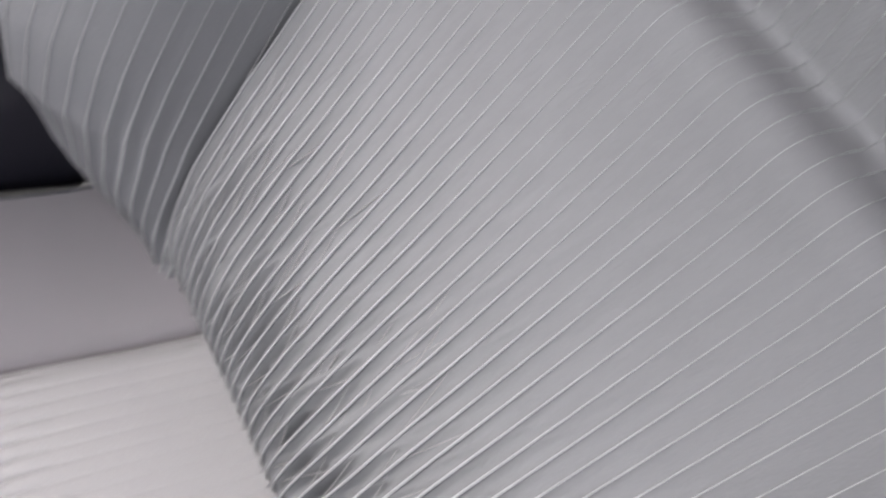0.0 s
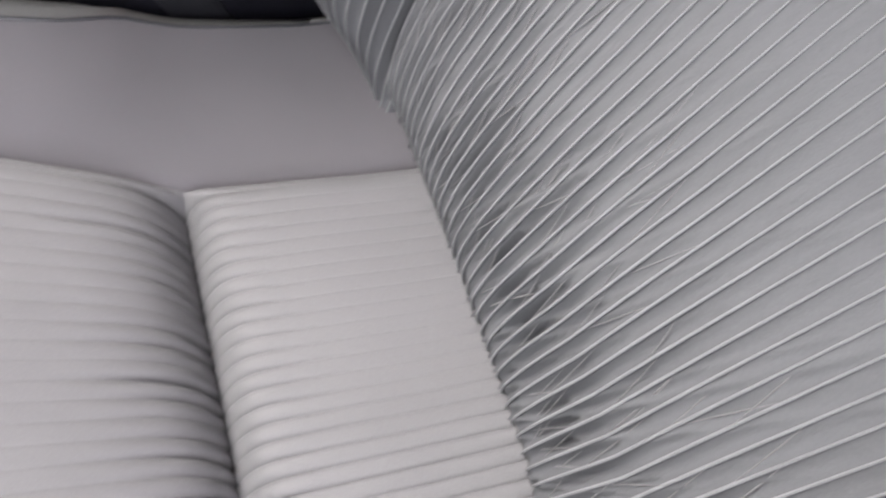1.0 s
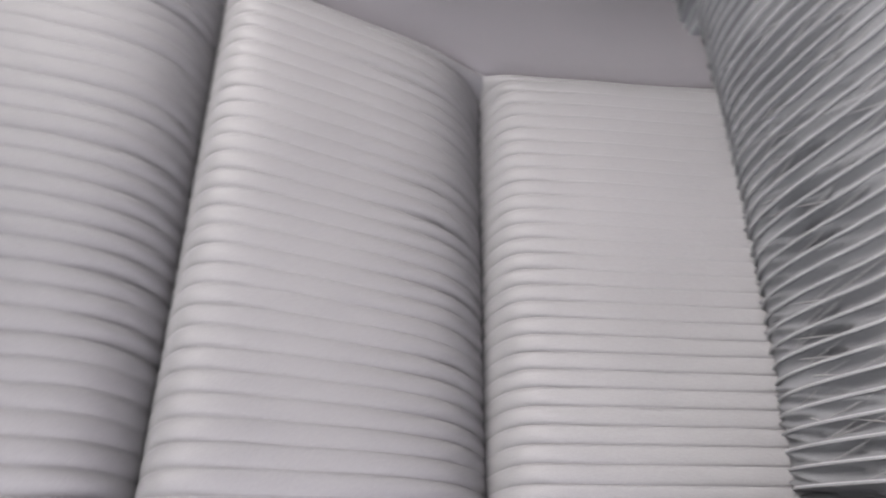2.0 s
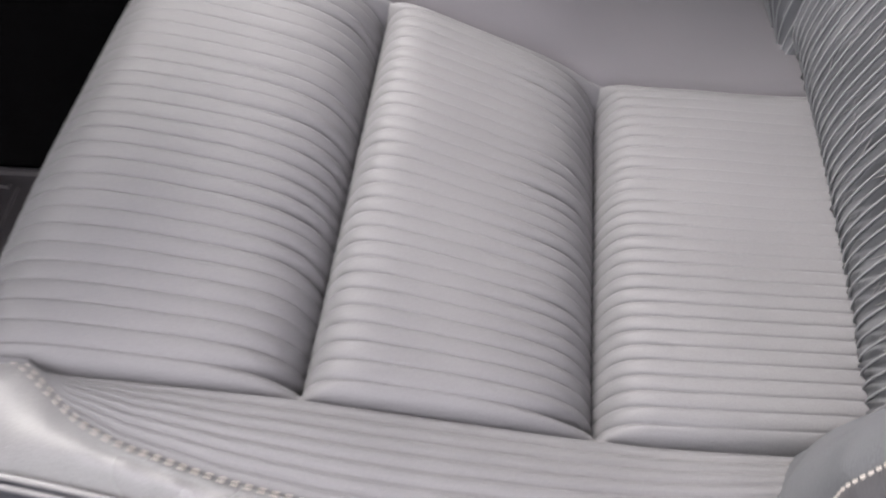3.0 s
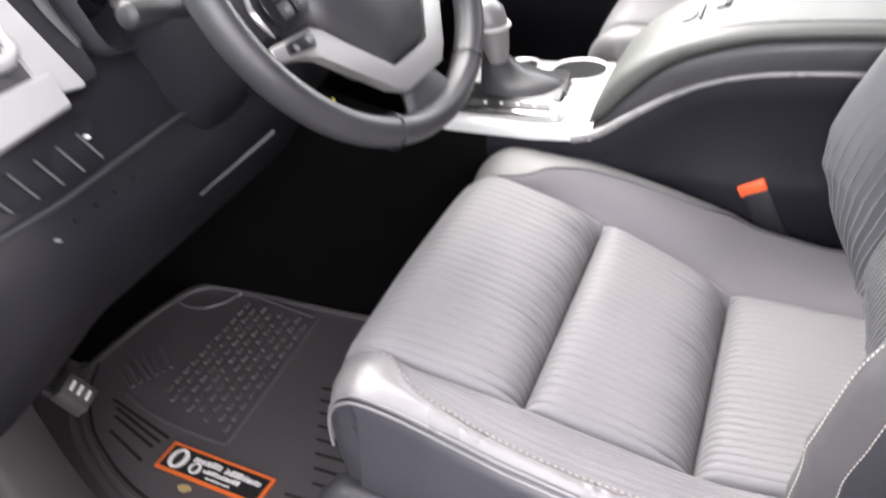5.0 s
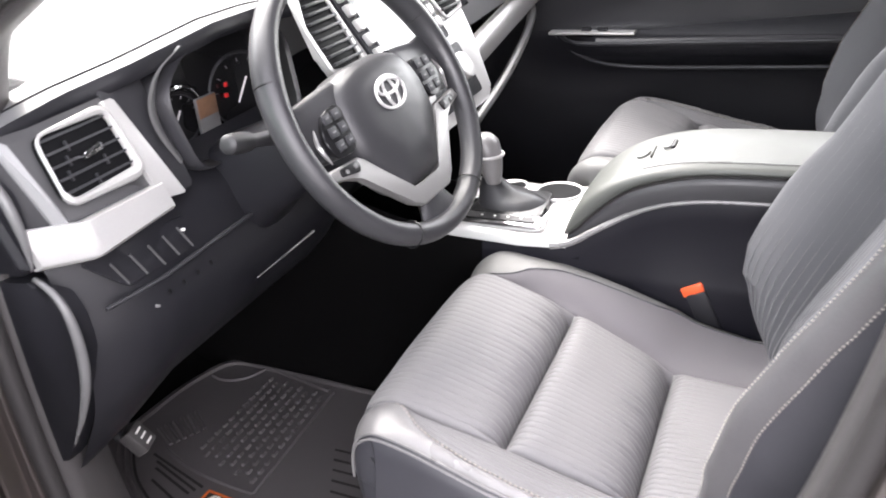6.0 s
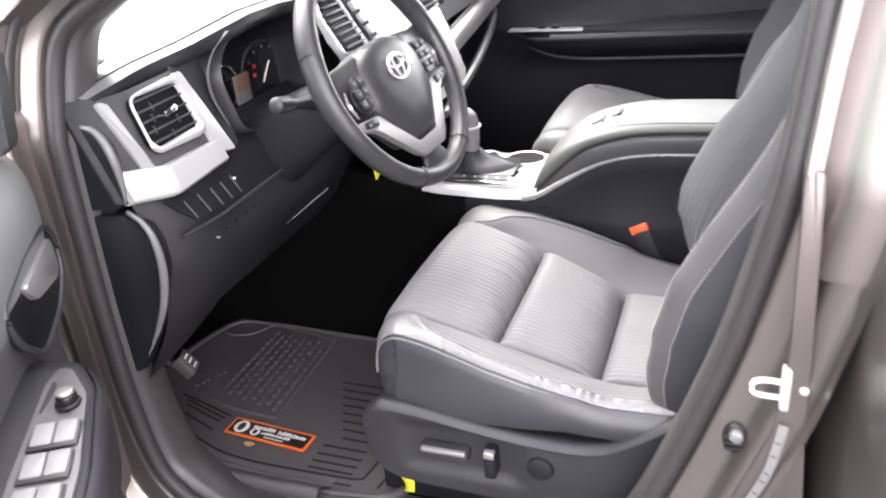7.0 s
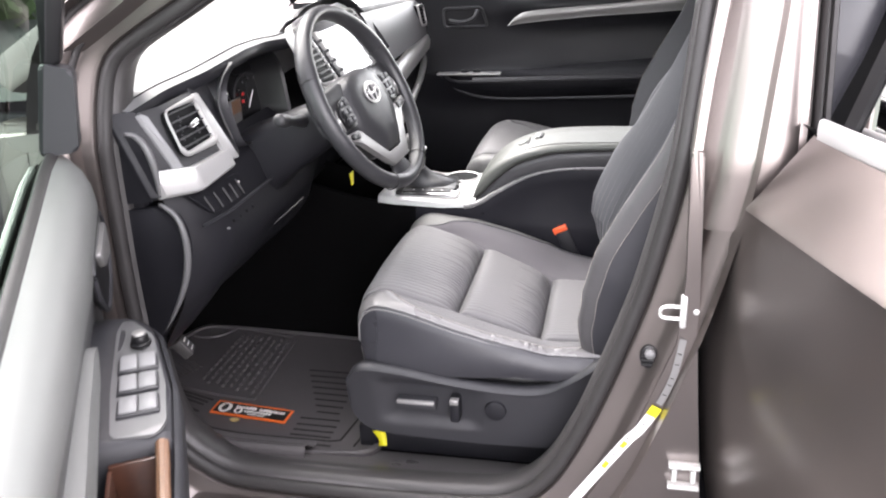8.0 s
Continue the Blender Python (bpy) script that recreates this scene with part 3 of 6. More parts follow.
def build_dashboard():
    dash = thing("dashboard", (-0.7, 0.0, 0.85), "charcoal moulded dashboard with satin silver trim", "dashboard")
    ys = np.linspace(-0.715, 0.74, 60)
    rows = []
    for y in ys:
        xe, ze = interp(y, EDGE_X), interp(y, EDGE_Z)
        hood = math.exp(-((y + 0.36) / 0.15) ** 4)
        row = [(-1.16 + 0.12 * (abs(y) / 0.72) ** 2, y, 1.175), (-1.0, y, 1.20), (-0.85, y, 1.215), (-0.72, y, 1.222 + 0.004 * hood), (-0.62, y, 1.226 * (1 - 0.5) + ze * 0.5 - 0.002)]
        row += [(xe - 0.06, y, ze - 0.001), (xe - 0.025, y, ze), (xe - 0.008, y, ze - 0.004), (xe, y, ze - 0.014), (xe - 0.004, y, ze - 0.026), (xe - 0.05, y, ze - 0.036)]
        rows.append(row)
    part("top_pad", sheet(bmesh.new(), [r[:8] for r in rows]), PAD, dash, "grey grained dashboard top pad", sharp=60)
    # the pad goes dark where it turns down, shade painted in beside the glare
    part("pad_lip", sheet(bmesh.new(), [r[7:] for r in rows]), PLASTIC, dash, "rounded lip of the dashboard top, shade put into its dark colour", sharp=60)
    bm = bmesh.new()
    tube(bm, [(interp(y, EDGE_X) - 0.035, y, interp(y, EDGE_Z) + 0.001) for y in ys], 0.0013, 5)
    part("pad_seam", bm, PLASTIC, dash)
    # demister grilles at the windscreen
    for y in (-0.585,):
        g = bmesh.new()
        box(g, -0.645, -0.597, y - 0.045, y + 0.036, 1.205, 1.2235, 0.002)
        grille = part("demister_grille", g, PLASTIC, dash)
        for k in range(7):
            s = bmesh.new()
            box(s, -0.643 + k * 0.0066, -0.640 + k * 0.0066, y - 0.042, y + 0.033, 1.222, 1.2255, 0.0006)
            part("slat", s, PLASTIC_GREY, grille)
    # lower panel in one sweep
    low = [(-0.50, 1.10), (-0.452, 1.062), (-0.437, 1.035), (-0.425, 0.99), (-0.417, 0.945), (-0.422, 0.905), (-0.438, 0.868), (-0.466, 0.832)]
    rows = []
    for y in np.linspace(-0.718, 0.73, 50):
        end = max(0.0, (-0.60 - y) / 0.118)
        back = 0.0 if y < -0.2 else min(0.06, (y + 0.2) * 0.3)
        drop = min(1.0, max(0.0, (-0.565 - y) / 0.04))
        foot = [(-0.505 + 0.005 * drop, 0.800 - 0.008 * drop), (-0.56, 0.792 - 0.046 * drop), (-0.66 + 0.045 * drop, 0.79 - 0.10 * drop), (-0.72 + 0.08 * drop, 0.79 - 0.13 * drop)]
        rows.append([(x - 0.055 * end ** 2.2 - back, y, z - 0.05 * end ** 1.5 * max(0, (1.0 - z) / 0.16)) for x, z in spline(low + foot, 30)])
    part("lower_panel", sheet(bmesh.new(), [r[:17] for r in rows]), PLASTIC, dash, "charcoal lower dashboard panel", sharp=60)
    part("knee_panel", sheet(bmesh.new(), [r[16:] for r in rows]), PLASTIC, dash, "dark knee panel under the dashboard", sharp=60)
    bm = bmesh.new()
    tube(bm, [(-0.4175 - 0.02 * max(0, (-0.62 - y) / 0.1), y, 0.988 + 0.02 * (y + 0.7)) for y in np.linspace(-0.70, -0.42, 14)], 0.003, 6)
    part("knee_crease", bm, PLASTIC_GREY, dash)
    # corner trim and side vent
    def on_face(u, v, w):
        return Vector((face_x(v, u) + w, u, v + w * 0.36))

    bm = bmesh.new()
    prism(bm, rounded([(-0.712, 1.196), (-0.702, 1.084), (-0.560, 1.074), (-0.572, 1.205), (-0.69, 1.202)], 0.004), on_face, 0.008, 0.002)
    part("vent_surround", bm, VENT_PANEL, dash, "satin silver panel round the side vent", sharp=40)
    bm = bmesh.new()
    prism(bm, rounded([(-0.742, 1.20), (-0.742, 1.05), (-0.700, 1.05), (-0.712, 1.20)], 0.004), on_face, 0.006, 0.002)
    part("vent_side", bm, PLASTIC, dash, "dark panel beside the vent")
    bm = bmesh.new()
    rows = []
    for k in np.linspace(0, 1, 26):
        y, z0, z1 = -0.731 + 0.172 * k, 1.047 + 0.007 * k, 1.095 - 0.004 * k
        rows.append([on_face(y, z, w) for z, w in ((z0, 0.0), (z0 + 0.0005, 0.012), (z0 + 0.004, 0.017), (z1 - 0.004, 0.017), (z1 - 0.0005, 0.012), (z1, 0.0))])
    sheet(bm, rows)
    bm.faces.new([bm.verts.new(p) for p in rows[0]])
    bm.faces.new([bm.verts.new(p) for p in rows[-1]])
    prism(bm, rounded([(-0.580, 1.199), (-0.562, 1.199), (-0.529, 1.064), (-0.570, 1.072)], 0.003), on_face, 0.015, 0.003)
    trim = part("corner_trim", bm, SILVER, dash, "satin silver corner trim", sharp=40)
    bm = bmesh.new()
    prism(bm, rounded([(-0.570, 1.213), (-0.545, 1.07), (-0.50, 1.065), (-0.495, 1.225)], 0.01), on_face, 0.004, 0.002)
    part("cluster_panel", bm, PLASTIC_GREY, dash, "charcoal panel between vent and instruments")
    hole = rounded([(-0.688, 1.191), (-0.580, 1.193), (-0.574, 1.112), (-0.690, 1.113)], 0.016)
    bm = bmesh.new()
    prism(bm, hole, lambda u, v, w: on_face(u, v, w + 0.002), 0.007, 0.0)
    body = part("side_vent", bm, VENT_BLACK, dash, "black slatted side air vent with silver frame")
    bm = bmesh.new()
    tube(bm, [on_face(u, v, 0.012) for u, v in hole], [0.0024 + 0.0034 * max(0.0, min(1.0, (u + 0.66) / 0.06)) + (0.0024 if v < 1.125 else 0) for u, v in hole], 8, closed=True, up=(1, 0, 0.3))
    part("vent_frame", bm, SILVER, body, "bright silver vent frame")
    for k in range(5):
        v = 1.125 + k * 0.0148
        bm = bmesh.new()
        prism(bm, [(-0.686, v - 0.002), (-0.578, v - 0.001), (-0.578, v + 0.0015), (-0.686, v + 0.001)], lambda u, z, w: on_face(u, z, w + 0.009), 0.005, 0.0)
        part("slat", bm, PLASTIC_GREY, body)
    for k, (u, v) in enumerate(((-0.668, 1.140), (-0.652, 1.170), (-0.636, 1.125), (-0.612, 1.140), (-0.66, 1.155))):
        bm = bmesh.new()
        prism(bm, [(u - 0.001, v - 0.006), (u + 0.001, v - 0.006), (u + 0.001, v + 0.006), (u - 0.001, v + 0.006)], lambda a, z, w: on_face(a, z, w + 0.009), 0.003, 0.0)
        part("vane", bm, PLASTIC_GREY, body)
    bm = bmesh.new()
    prism(bm, rounded([(-0.648, 1.149), (-0.618, 1.152), (-0.618, 1.161), (-0.648, 1.156)], 0.003), lambda u, z, w: on_face(u, z, w + 0.012), 0.012, 0.002)
    part("vent_tab", bm, CHROME, body, "chrome vent tab")
    bm = bmesh.new()
    prism(bm, rounded([(-0.716, 1.192), (-0.706, 1.192), (-0.694, 1.090), (-0.706, 1.090)], 0.004), lambda u, v, w: on_face(u, v, 0.005 + w), 0.006, 0.003)
    part("trim_edge", bm, PAD, dash, "soft grey strip beside the vent")
    # end covers beside the door
    for poly, name in (([(-0.64, 1.175), (-0.54, 1.167), (-0.516, 1.160), (-0.500, 1.138), (-0.492, 1.09), (-0.494, 1.045), (-0.64, 1.03)], "end_cover"),
                       ([(-0.64, 1.02), (-0.500, 1.032), (-0.473, 1.014), (-0.460, 0.985), (-0.459, 0.945), (-0.470, 0.895), (-0.497, 0.84), (-0.55, 0.75), (-0.67, 0.74)], "lower_end_cover")):
        bm = bmesh.new()
        prism(bm, rounded(poly, 0.012), lambda u, v, w: Vector((u, -0.735 + w, v)), 0.03, 0.006, 3)
        cover = part(name, bm, PLASTIC, dash, "dark end cover beside the door", sharp=50)
        # tapering paler tube paints the highlight along the cover's rounded edge
        rim = [(-0.534, 1.167), (-0.513, 1.163), (-0.497, 1.142), (-0.488, 1.105), (-0.488, 1.062), (-0.491, 1.050)] if name == "end_cover" else [(-0.492, 1.040), (-0.470, 1.026), (-0.456, 1.0), (-0.453, 0.953), (-0.464, 0.9), (-0.490, 0.844), (-0.527, 0.785)]
        bm = bmesh.new()
        tube(bm, [(x, -0.735, z) for x, z in spline(rim, 24)], [0.0012 + 0.0056 * math.sin(math.pi * min(1.0, 0.12 + k / 26)) for k in range(24)], 10, up=(0, 1, 0))
        part("cover_highlight", bm, PLATE, cover, "rounded edge of the cover, highlight put into its paler grey", sharp=180)
    bm = bmesh.new()
    box(bm, -0.95, -0.53, -0.722, -0.70, 0.78, 1.20, 0.01)
    part("end_wall", bm, PLASTIC, dash)
    # switch row
    bm = bmesh.new()
    prism(bm, rounded([(-0.70, 1.044), (-0.66, 0.998), (-0.555, 0.998), (-0.535, 1.040)], 0.008), lambda u, v, w: Vector((-0.437 + (1.035 - v) * 0.27 - 0.03 * max(0, (-0.6 - u) / 0.118) ** 2.2 + w, u, v)), 0.004, 0.0015)
    row = part("switch_panel", bm, PLASTIC, dash, "row of dark blank switches")
    for k in range(5):
        y = -0.672 + k * 0.027
        bm = bmesh.new()
        tube(bm, [(-0.4275 - 0.02 * max(0, (-0.62 - y) / 0.1), y, 1.034), (-0.419 - 0.02 * max(0, (-0.62 - y) / 0.1), y + 0.012, 1.003)], 0.0016, 6)
        part("switch_gap", bm, DOOR_LOWER, row)
    bm = bmesh.new()
    disc(bm, (-0.432, -0.553, 1.025), (1, 0, 0.2), 0.002, 0.006, 14)
    part("lit_switch", bm, WHITE_INK, row, "small pale switch symbol")
    bm = bmesh.new()
    disc(bm, (-0.420, -0.638, 0.960), (1, 0, 0.1), 0.0019, 0.006, 12)
    part("panel_mark", bm, PAD, dash, "small pale mark on the knee panel")
    for k in range(4):
        bm = bmesh.new()
        box(bm, -0.421, -0.4145, -0.612 + k * 0.028, -0.611 + k * 0.028, 0.963, 0.969, 0.001)
        part("vent_slot", bm, BLACK, dash)
    # instrument cluster
    well = bmesh.new()
    ring0 = rounded([(-0.492, 1.185), (-0.44, 1.226), (-0.25, 1.238), (-0.205, 1.20), (-0.215, 1.075), (-0.47, 1.075)], 0.03)
    rows = []
    for depth, grow in ((0.0, 1.0), (0.006, 1.02), (-0.03, 0.97), (-0.062, 0.93)):
        rows.append([(-0.462 + depth + (1.16 - z) * 0.15, -0.365 + (y + 0.365) * grow, 1.16 + (z - 1.16) * grow) for y, z in ring0])
    sheet(well, rows, close_v=True)
    well.faces.new([well.verts.new(p) for p in rows[-1]])
    cl = part("instrument_binnacle", well, BLACK, dash, "black instrument cluster under its hood", sharp=50)
    bm = bmesh.new()
    rows = [[(-0.458 + (1.16 - z) * 0.15 + o, -0.365 + (y + 0.365) * g, 1.16 + (z - 1.16) * g) for y, z in ring0] for o, g in ((0.0, 1.01), (0.002, 1.025), (-0.004, 1.06), (-0.04, 1.12))]
    sheet(bm, rows, close_v=True)
    part("cluster_hood", bm, PLASTIC_GREY, dash, "charcoal hood round the instruments", sharp=60)
    for y, z, r in ((-0.42, 1.128, 0.036), (-0.262, 1.128, 0.056)):
        bm = bmesh.new()
        c = Vector((-0.520, y, z))
        tube(bm, [c + Vector((-0.15 * r * math.sin(a), 1.4 * r * math.cos(a), r * math.sin(a))) for a in np.linspace(0, 2 * math.pi, 30, endpoint=False)], 0.003, 6, closed=True, up=(1, 0, 0))
        ring = part("gauge_ring", bm, PLASTIC_GREY, cl, "round gauge with dark ring")
        bm = bmesh.new()
        prism(bm, [(1.35 * r * math.cos(a), 0.96 * r * math.sin(a)) for a in np.linspace(0, 2 * math.pi, 30, endpoint=False)], lambda u, v, w: c + Vector((w - 0.006 - 0.15 * v, u, v)), 0.003)
        part("gauge_face", bm, BLACK_INK, cl)
        for k in range(11):
            a = radians(220 - k * 26)
            bm = bmesh.new()
            tube(bm, [c + Vector((0.0, 1.08 * r * math.cos(a), 0.78 * r * math.sin(a))), c + Vector((0.0, 1.22 * r * math.cos(a), 0.88 * r * math.sin(a)))], 0.0007, 5)
            part("gauge_tick", bm, PAD, cl)
        bm = bmesh.new()
        tube(bm, [c + Vector((0.003, 0.22 * r, 0.30 * r)), c + Vector((0.003, -0.32 * r, -0.30 * r))], [0.0016, 0.0022], 6)
        part("gauge_needle", bm, WHITE_INK, cl)
    for dz in (0.0, 0.016):
        bm = bmesh.new()
        box(bm, -0.517, -0.513, -0.312 + dz * 0.2, -0.305 + dz * 0.2, 1.128 + dz, 1.135 + dz, 0.001)
        part("warning_light", bm, RED_INK, cl, "small red warning symbol")
    bm = bmesh.new()
    box(bm, -0.506, -0.500, -0.395, -0.350, 1.090, 1.150, 0.002)
    part("display", bm, PLATE, cl, "small grey display between the gauges")
    # brown plate over the grey display paints in what its glass reflects
    bm = bmesh.new()
    box(bm, -0.5065, -0.4995, -0.394, -0.351, 1.120, 1.149, 0.001)
    part("display_reflection", bm, TAN, cl, "brown reflection painted on the upper display")
    arc = [Vector((-0.508, -0.425 + 0.052 * math.cos(a), 1.125 + 0.050 * math.sin(a))) for a in np.linspace(radians(20), radians(175), 22)]
    bm = bmesh.new()
    tube(bm, arc, [0.0006 + 0.0042 * math.sin(math.pi * k / 21) for k in range(22)], 8, up=(1, 0, 0))
    part("gauge_arc", bm, CHROME, cl, "bright crescent round the side gauge")
    outer = spline([(-0.455, -0.452, 1.242), (-0.455, -0.505, 1.221), (-0.455, -0.532, 1.189), (-0.455, -0.530, 1.150), (-0.452, -0.505, 1.098)], 20)
    inner = spline([(-0.478, -0.438, 1.238), (-0.482, -0.470, 1.212), (-0.486, -0.484, 1.180), (-0.486, -0.484, 1.146), (-0.478, -0.470, 1.094)], 20)
    rows = [[tuple(a), tuple(a * 0.9 + b * 0.1 + np.array((0.004, 0, 0))), tuple(a * 0.5 + b * 0.5 + np.array((0.003, 0, 0))), tuple(b)] for a, b in zip(outer, inner)]
    part("cluster_cheek", sheet(bmesh.new(), rows), PLATE, dash, "paler curved cheek beside the instruments", sharp=180)
    # centre stack, leaning forward at the top
    st = Matrix.Translation((-0.372, -0.02, 1.195)) @ pose(0, 0, 0, 0, -34, 0)

    def on_stack(u, v, w):
        return st @ Vector((w, u, v))

    bm = bmesh.new()
    prism(bm, rounded([(-0.200, 0.100), (-0.12, 0.112), (0.19, 0.118), (0.245, 0.06), (0.262, -0.03), (0.235, -0.10), (0.16, -0.22), (-0.14, -0.22), (-0.215, -0.10), (-0.245, -0.03)], 0.02), lambda u, v, w: on_stack(u, v, w - 0.018), 0.018, 0.006)
    stack = part("centre_fascia", bm, SILVER, dash, "satin silver centre stack with touch screen", sharp=45)
    # padded hood with a dark lip over the stack
    arch = spline([(-0.165, 0.112), (-0.120, 0.124), (-0.045, 0.132), (0.160, 0.136), (0.232, 0.117), (0.270, 0.058), (0.279, -0.007), (0.272, -0.05)], 48)
    rows = [[on_stack(u * g, v * g, w) for g, w in ((0.95, -0.016), (0.95, 0.010), (0.965, 0.016), (0.985, 0.014), (1.0, 0.004))] for u, v in arch]
    part("hood_lip", sheet(bmesh.new(), rows), PLASTIC, dash, "dark lip of the centre hood", sharp=60)
    rows = [[on_stack(u, v, 0.004), on_stack(u * 1.01, v + 0.003, -0.01)] + [on_stack(u * (1.01 + 0.06 * k), v + 0.003 - 0.09 * k ** 1.5, -0.01 - 0.16 * k) for k in np.linspace(0.15, 1, 7)] for u, v in arch]
    part("centre_hood", sheet(bmesh.new(), rows), PAD, dash, "grey grained hood over the centre stack", sharp=60)
    bm = bmesh.new()
    prism(bm, rounded([(-0.135, 0.092), (0.140, 0.092), (0.135, -0.085), (-0.135, -0.085)], 0.008), on_stack, 0.006, 0.002)
    part("screen_bezel", bm, PLASTIC, stack)
    bm = bmesh.new()
    prism(bm, rounded([(-0.098, 0.062), (0.105, 0.062), (0.10, -0.062), (-0.098, -0.062)], 0.004), lambda u, v, w: on_stack(u, v, w + 0.006), 0.002, 0.0)
    part("touch_screen", bm, SCREEN, stack, "switched-off grey touch screen")
    for side in (-1, 1):
        for k in range(5):
            bm = bmesh.new()
            box(bm, -0.006, 0.008, -0.010, 0.010, -0.010, 0.010, 0.003, m=st @ Matrix.Translation((0.006, side * 0.117, 0.055 - k * 0.027)))
            part("screen_button", bm, SILVER, stack)
        bm = bmesh.new()
        prism(bm, rounded([(side * 0.150, 0.086), (side * 0.205, 0.084), (side * 0.240, 0.030), (side * 0.246, -0.042), (side * 0.168, -0.050), (side * 0.155, 0.02)], 0.008), on_stack, 0.004, 0.001)
        v = part("centre_vent", bm, VENT_BLACK, stack, "black slatted centre air vent")
        bm = bmesh.new()
        tube(bm, [on_stack(a, b, 0.005) for a, b in rounded([(side * 0.146, 0.091), (side * 0.208, 0.089), (side * 0.245, 0.031), (side * 0.251, -0.046), (side * 0.164, -0.055), (side * 0.150, 0.02)], 0.010)], 0.0035, 6, closed=True, up=(1, 0, 0))
        part("vent_frame", bm, SILVER, v)
        for k in range(9):
            bm = bmesh.new()
            z = 0.074 - k * 0.0138
            right = interp(z, [(-0.05, 0.243), (0.03, 0.236), (0.085, 0.202)])
            box(bm, -0.002, 0.010, side * 0.160, side * right, -0.0022, 0.0022, 0.0008, m=st @ Matrix.Translation((0.003, 0, z)) @ pose(0, 0, 0, 0, 15, 0))
            part("slat", bm, PLASTIC_GREY, v)
    bm = bmesh.new()
    prism(bm, rounded([(-0.15, -0.10), (0.15, -0.10), (0.125, -0.20), (-0.125, -0.20)], 0.008), on_stack, 0.004, 0.001)
    cc = part("climate_panel", bm, PLASTIC, stack)
    for u in (-0.09, 0.09):
        bm = bmesh.new()
        disc(bm, on_stack(u, -0.145, 0.003), st.to_3x3() @ Vector((1, 0, 0)), 0.026, 0.02, 24, 0.003)
        part("climate_knob", bm, SILVER, cc, "round silver knob")
    # passenger side face with silver sweep and end vent
    rows = []
    for y in np.linspace(0.20, 0.735, 16):
        s = (y - 0.2) / 0.535
        x = -0.395 + 0.02 * s
        rows.append([(x, y, 1.258 - 0.02 * s), (x + 0.016, y, 1.235 - 0.015 * s), (x + 0.030, y, 1.19 - 0.01 * s), (x + 0.036, y, 1.10 + 0.03 * s)])
    part("passenger_face", sheet(bmesh.new(), rows), PAD, dash, "grey padded passenger dashboard face", sharp=60)
    rows = []
    for y in np.linspace(0.20, 0.735, 16):
        s = (y - 0.2) / 0.535
        x, z = -0.352 + 0.012 * s, 1.045 + 0.085 * s
        rows.append([(x - 0.02, y, z + 0.008), (x + 0.004, y, z), (x + 0.010, y, z - 0.02), (x + 0.006, y, z - 0.045), (x - 0.03, y, z - 0.055)])
    part("passenger_trim", sheet(bmesh.new(), rows), SILVER, dash, "satin silver trim strip", sharp=60)
    bm = bmesh.new()
    tube(bm, spline([(-0.345, 0.22, 0.90), (-0.335, 0.42, 0.955), (-0.335, 0.58, 1.01), (-0.345, 0.68, 1.055), (-0.37, 0.725, 1.09)], 24), 0.011, 8)
    part("passenger_ledge", bm, SATIN, dash, "pale curved edge of the passenger tray")
    rows = [[(x, y, z) for x, z in ((-0.36, 1.03 + 0.07 * (y - 0.2)), (-0.40, 0.95), (-0.42, 0.88), (-0.50, 0.84))] for y in np.linspace(0.2, 0.73, 8)]
    part("glove_box", sheet(bmesh.new(), rows), PLASTIC, dash, "dark glove box front")
    vent = [(0.655, 1.228), (0.722, 1.222), (0.726, 1.160), (0.668, 1.165)]

    def on_side(u, v, w):
        return Vector((-0.352 + (1.2 - v) * 0.15 + w, u, v))

    bm = bmesh.new()
    prism(bm, rounded(vent, 0.008), lambda u, v, w: on_side(u, v, w - 0.01), 0.016, 0.0)
    pv = part("passenger_vent", bm, VENT_BLACK, dash, "black slatted passenger air vent")
    bm = bmesh.new()
    tube(bm, [on_side(u, v, 0.006) for u, v in rounded(vent, 0.010)], 0.004, 8, closed=True, up=(1, 0, 0))
    part("vent_frame", bm, SILVER, pv)
    for k in range(5):
        v = 1.172 + k * 0.011
        bm = bmesh.new()
        prism(bm, [(0.664, v), (0.722, v), (0.722, v + 0.002), (0.664, v + 0.002)], lambda u, z, w: on_side(u, z, w + 0.004), 0.005, 0.0)
        part("slat", bm, PLASTIC_GREY, pv)
    return dash


dashboard = build_dashboard()

# ---- steering column and wheel ----
WC, W_TILT, W_YAW, W_R = Vector((-0.216, -0.366, 1.153)), radians(26.8), radians(5), 0.187


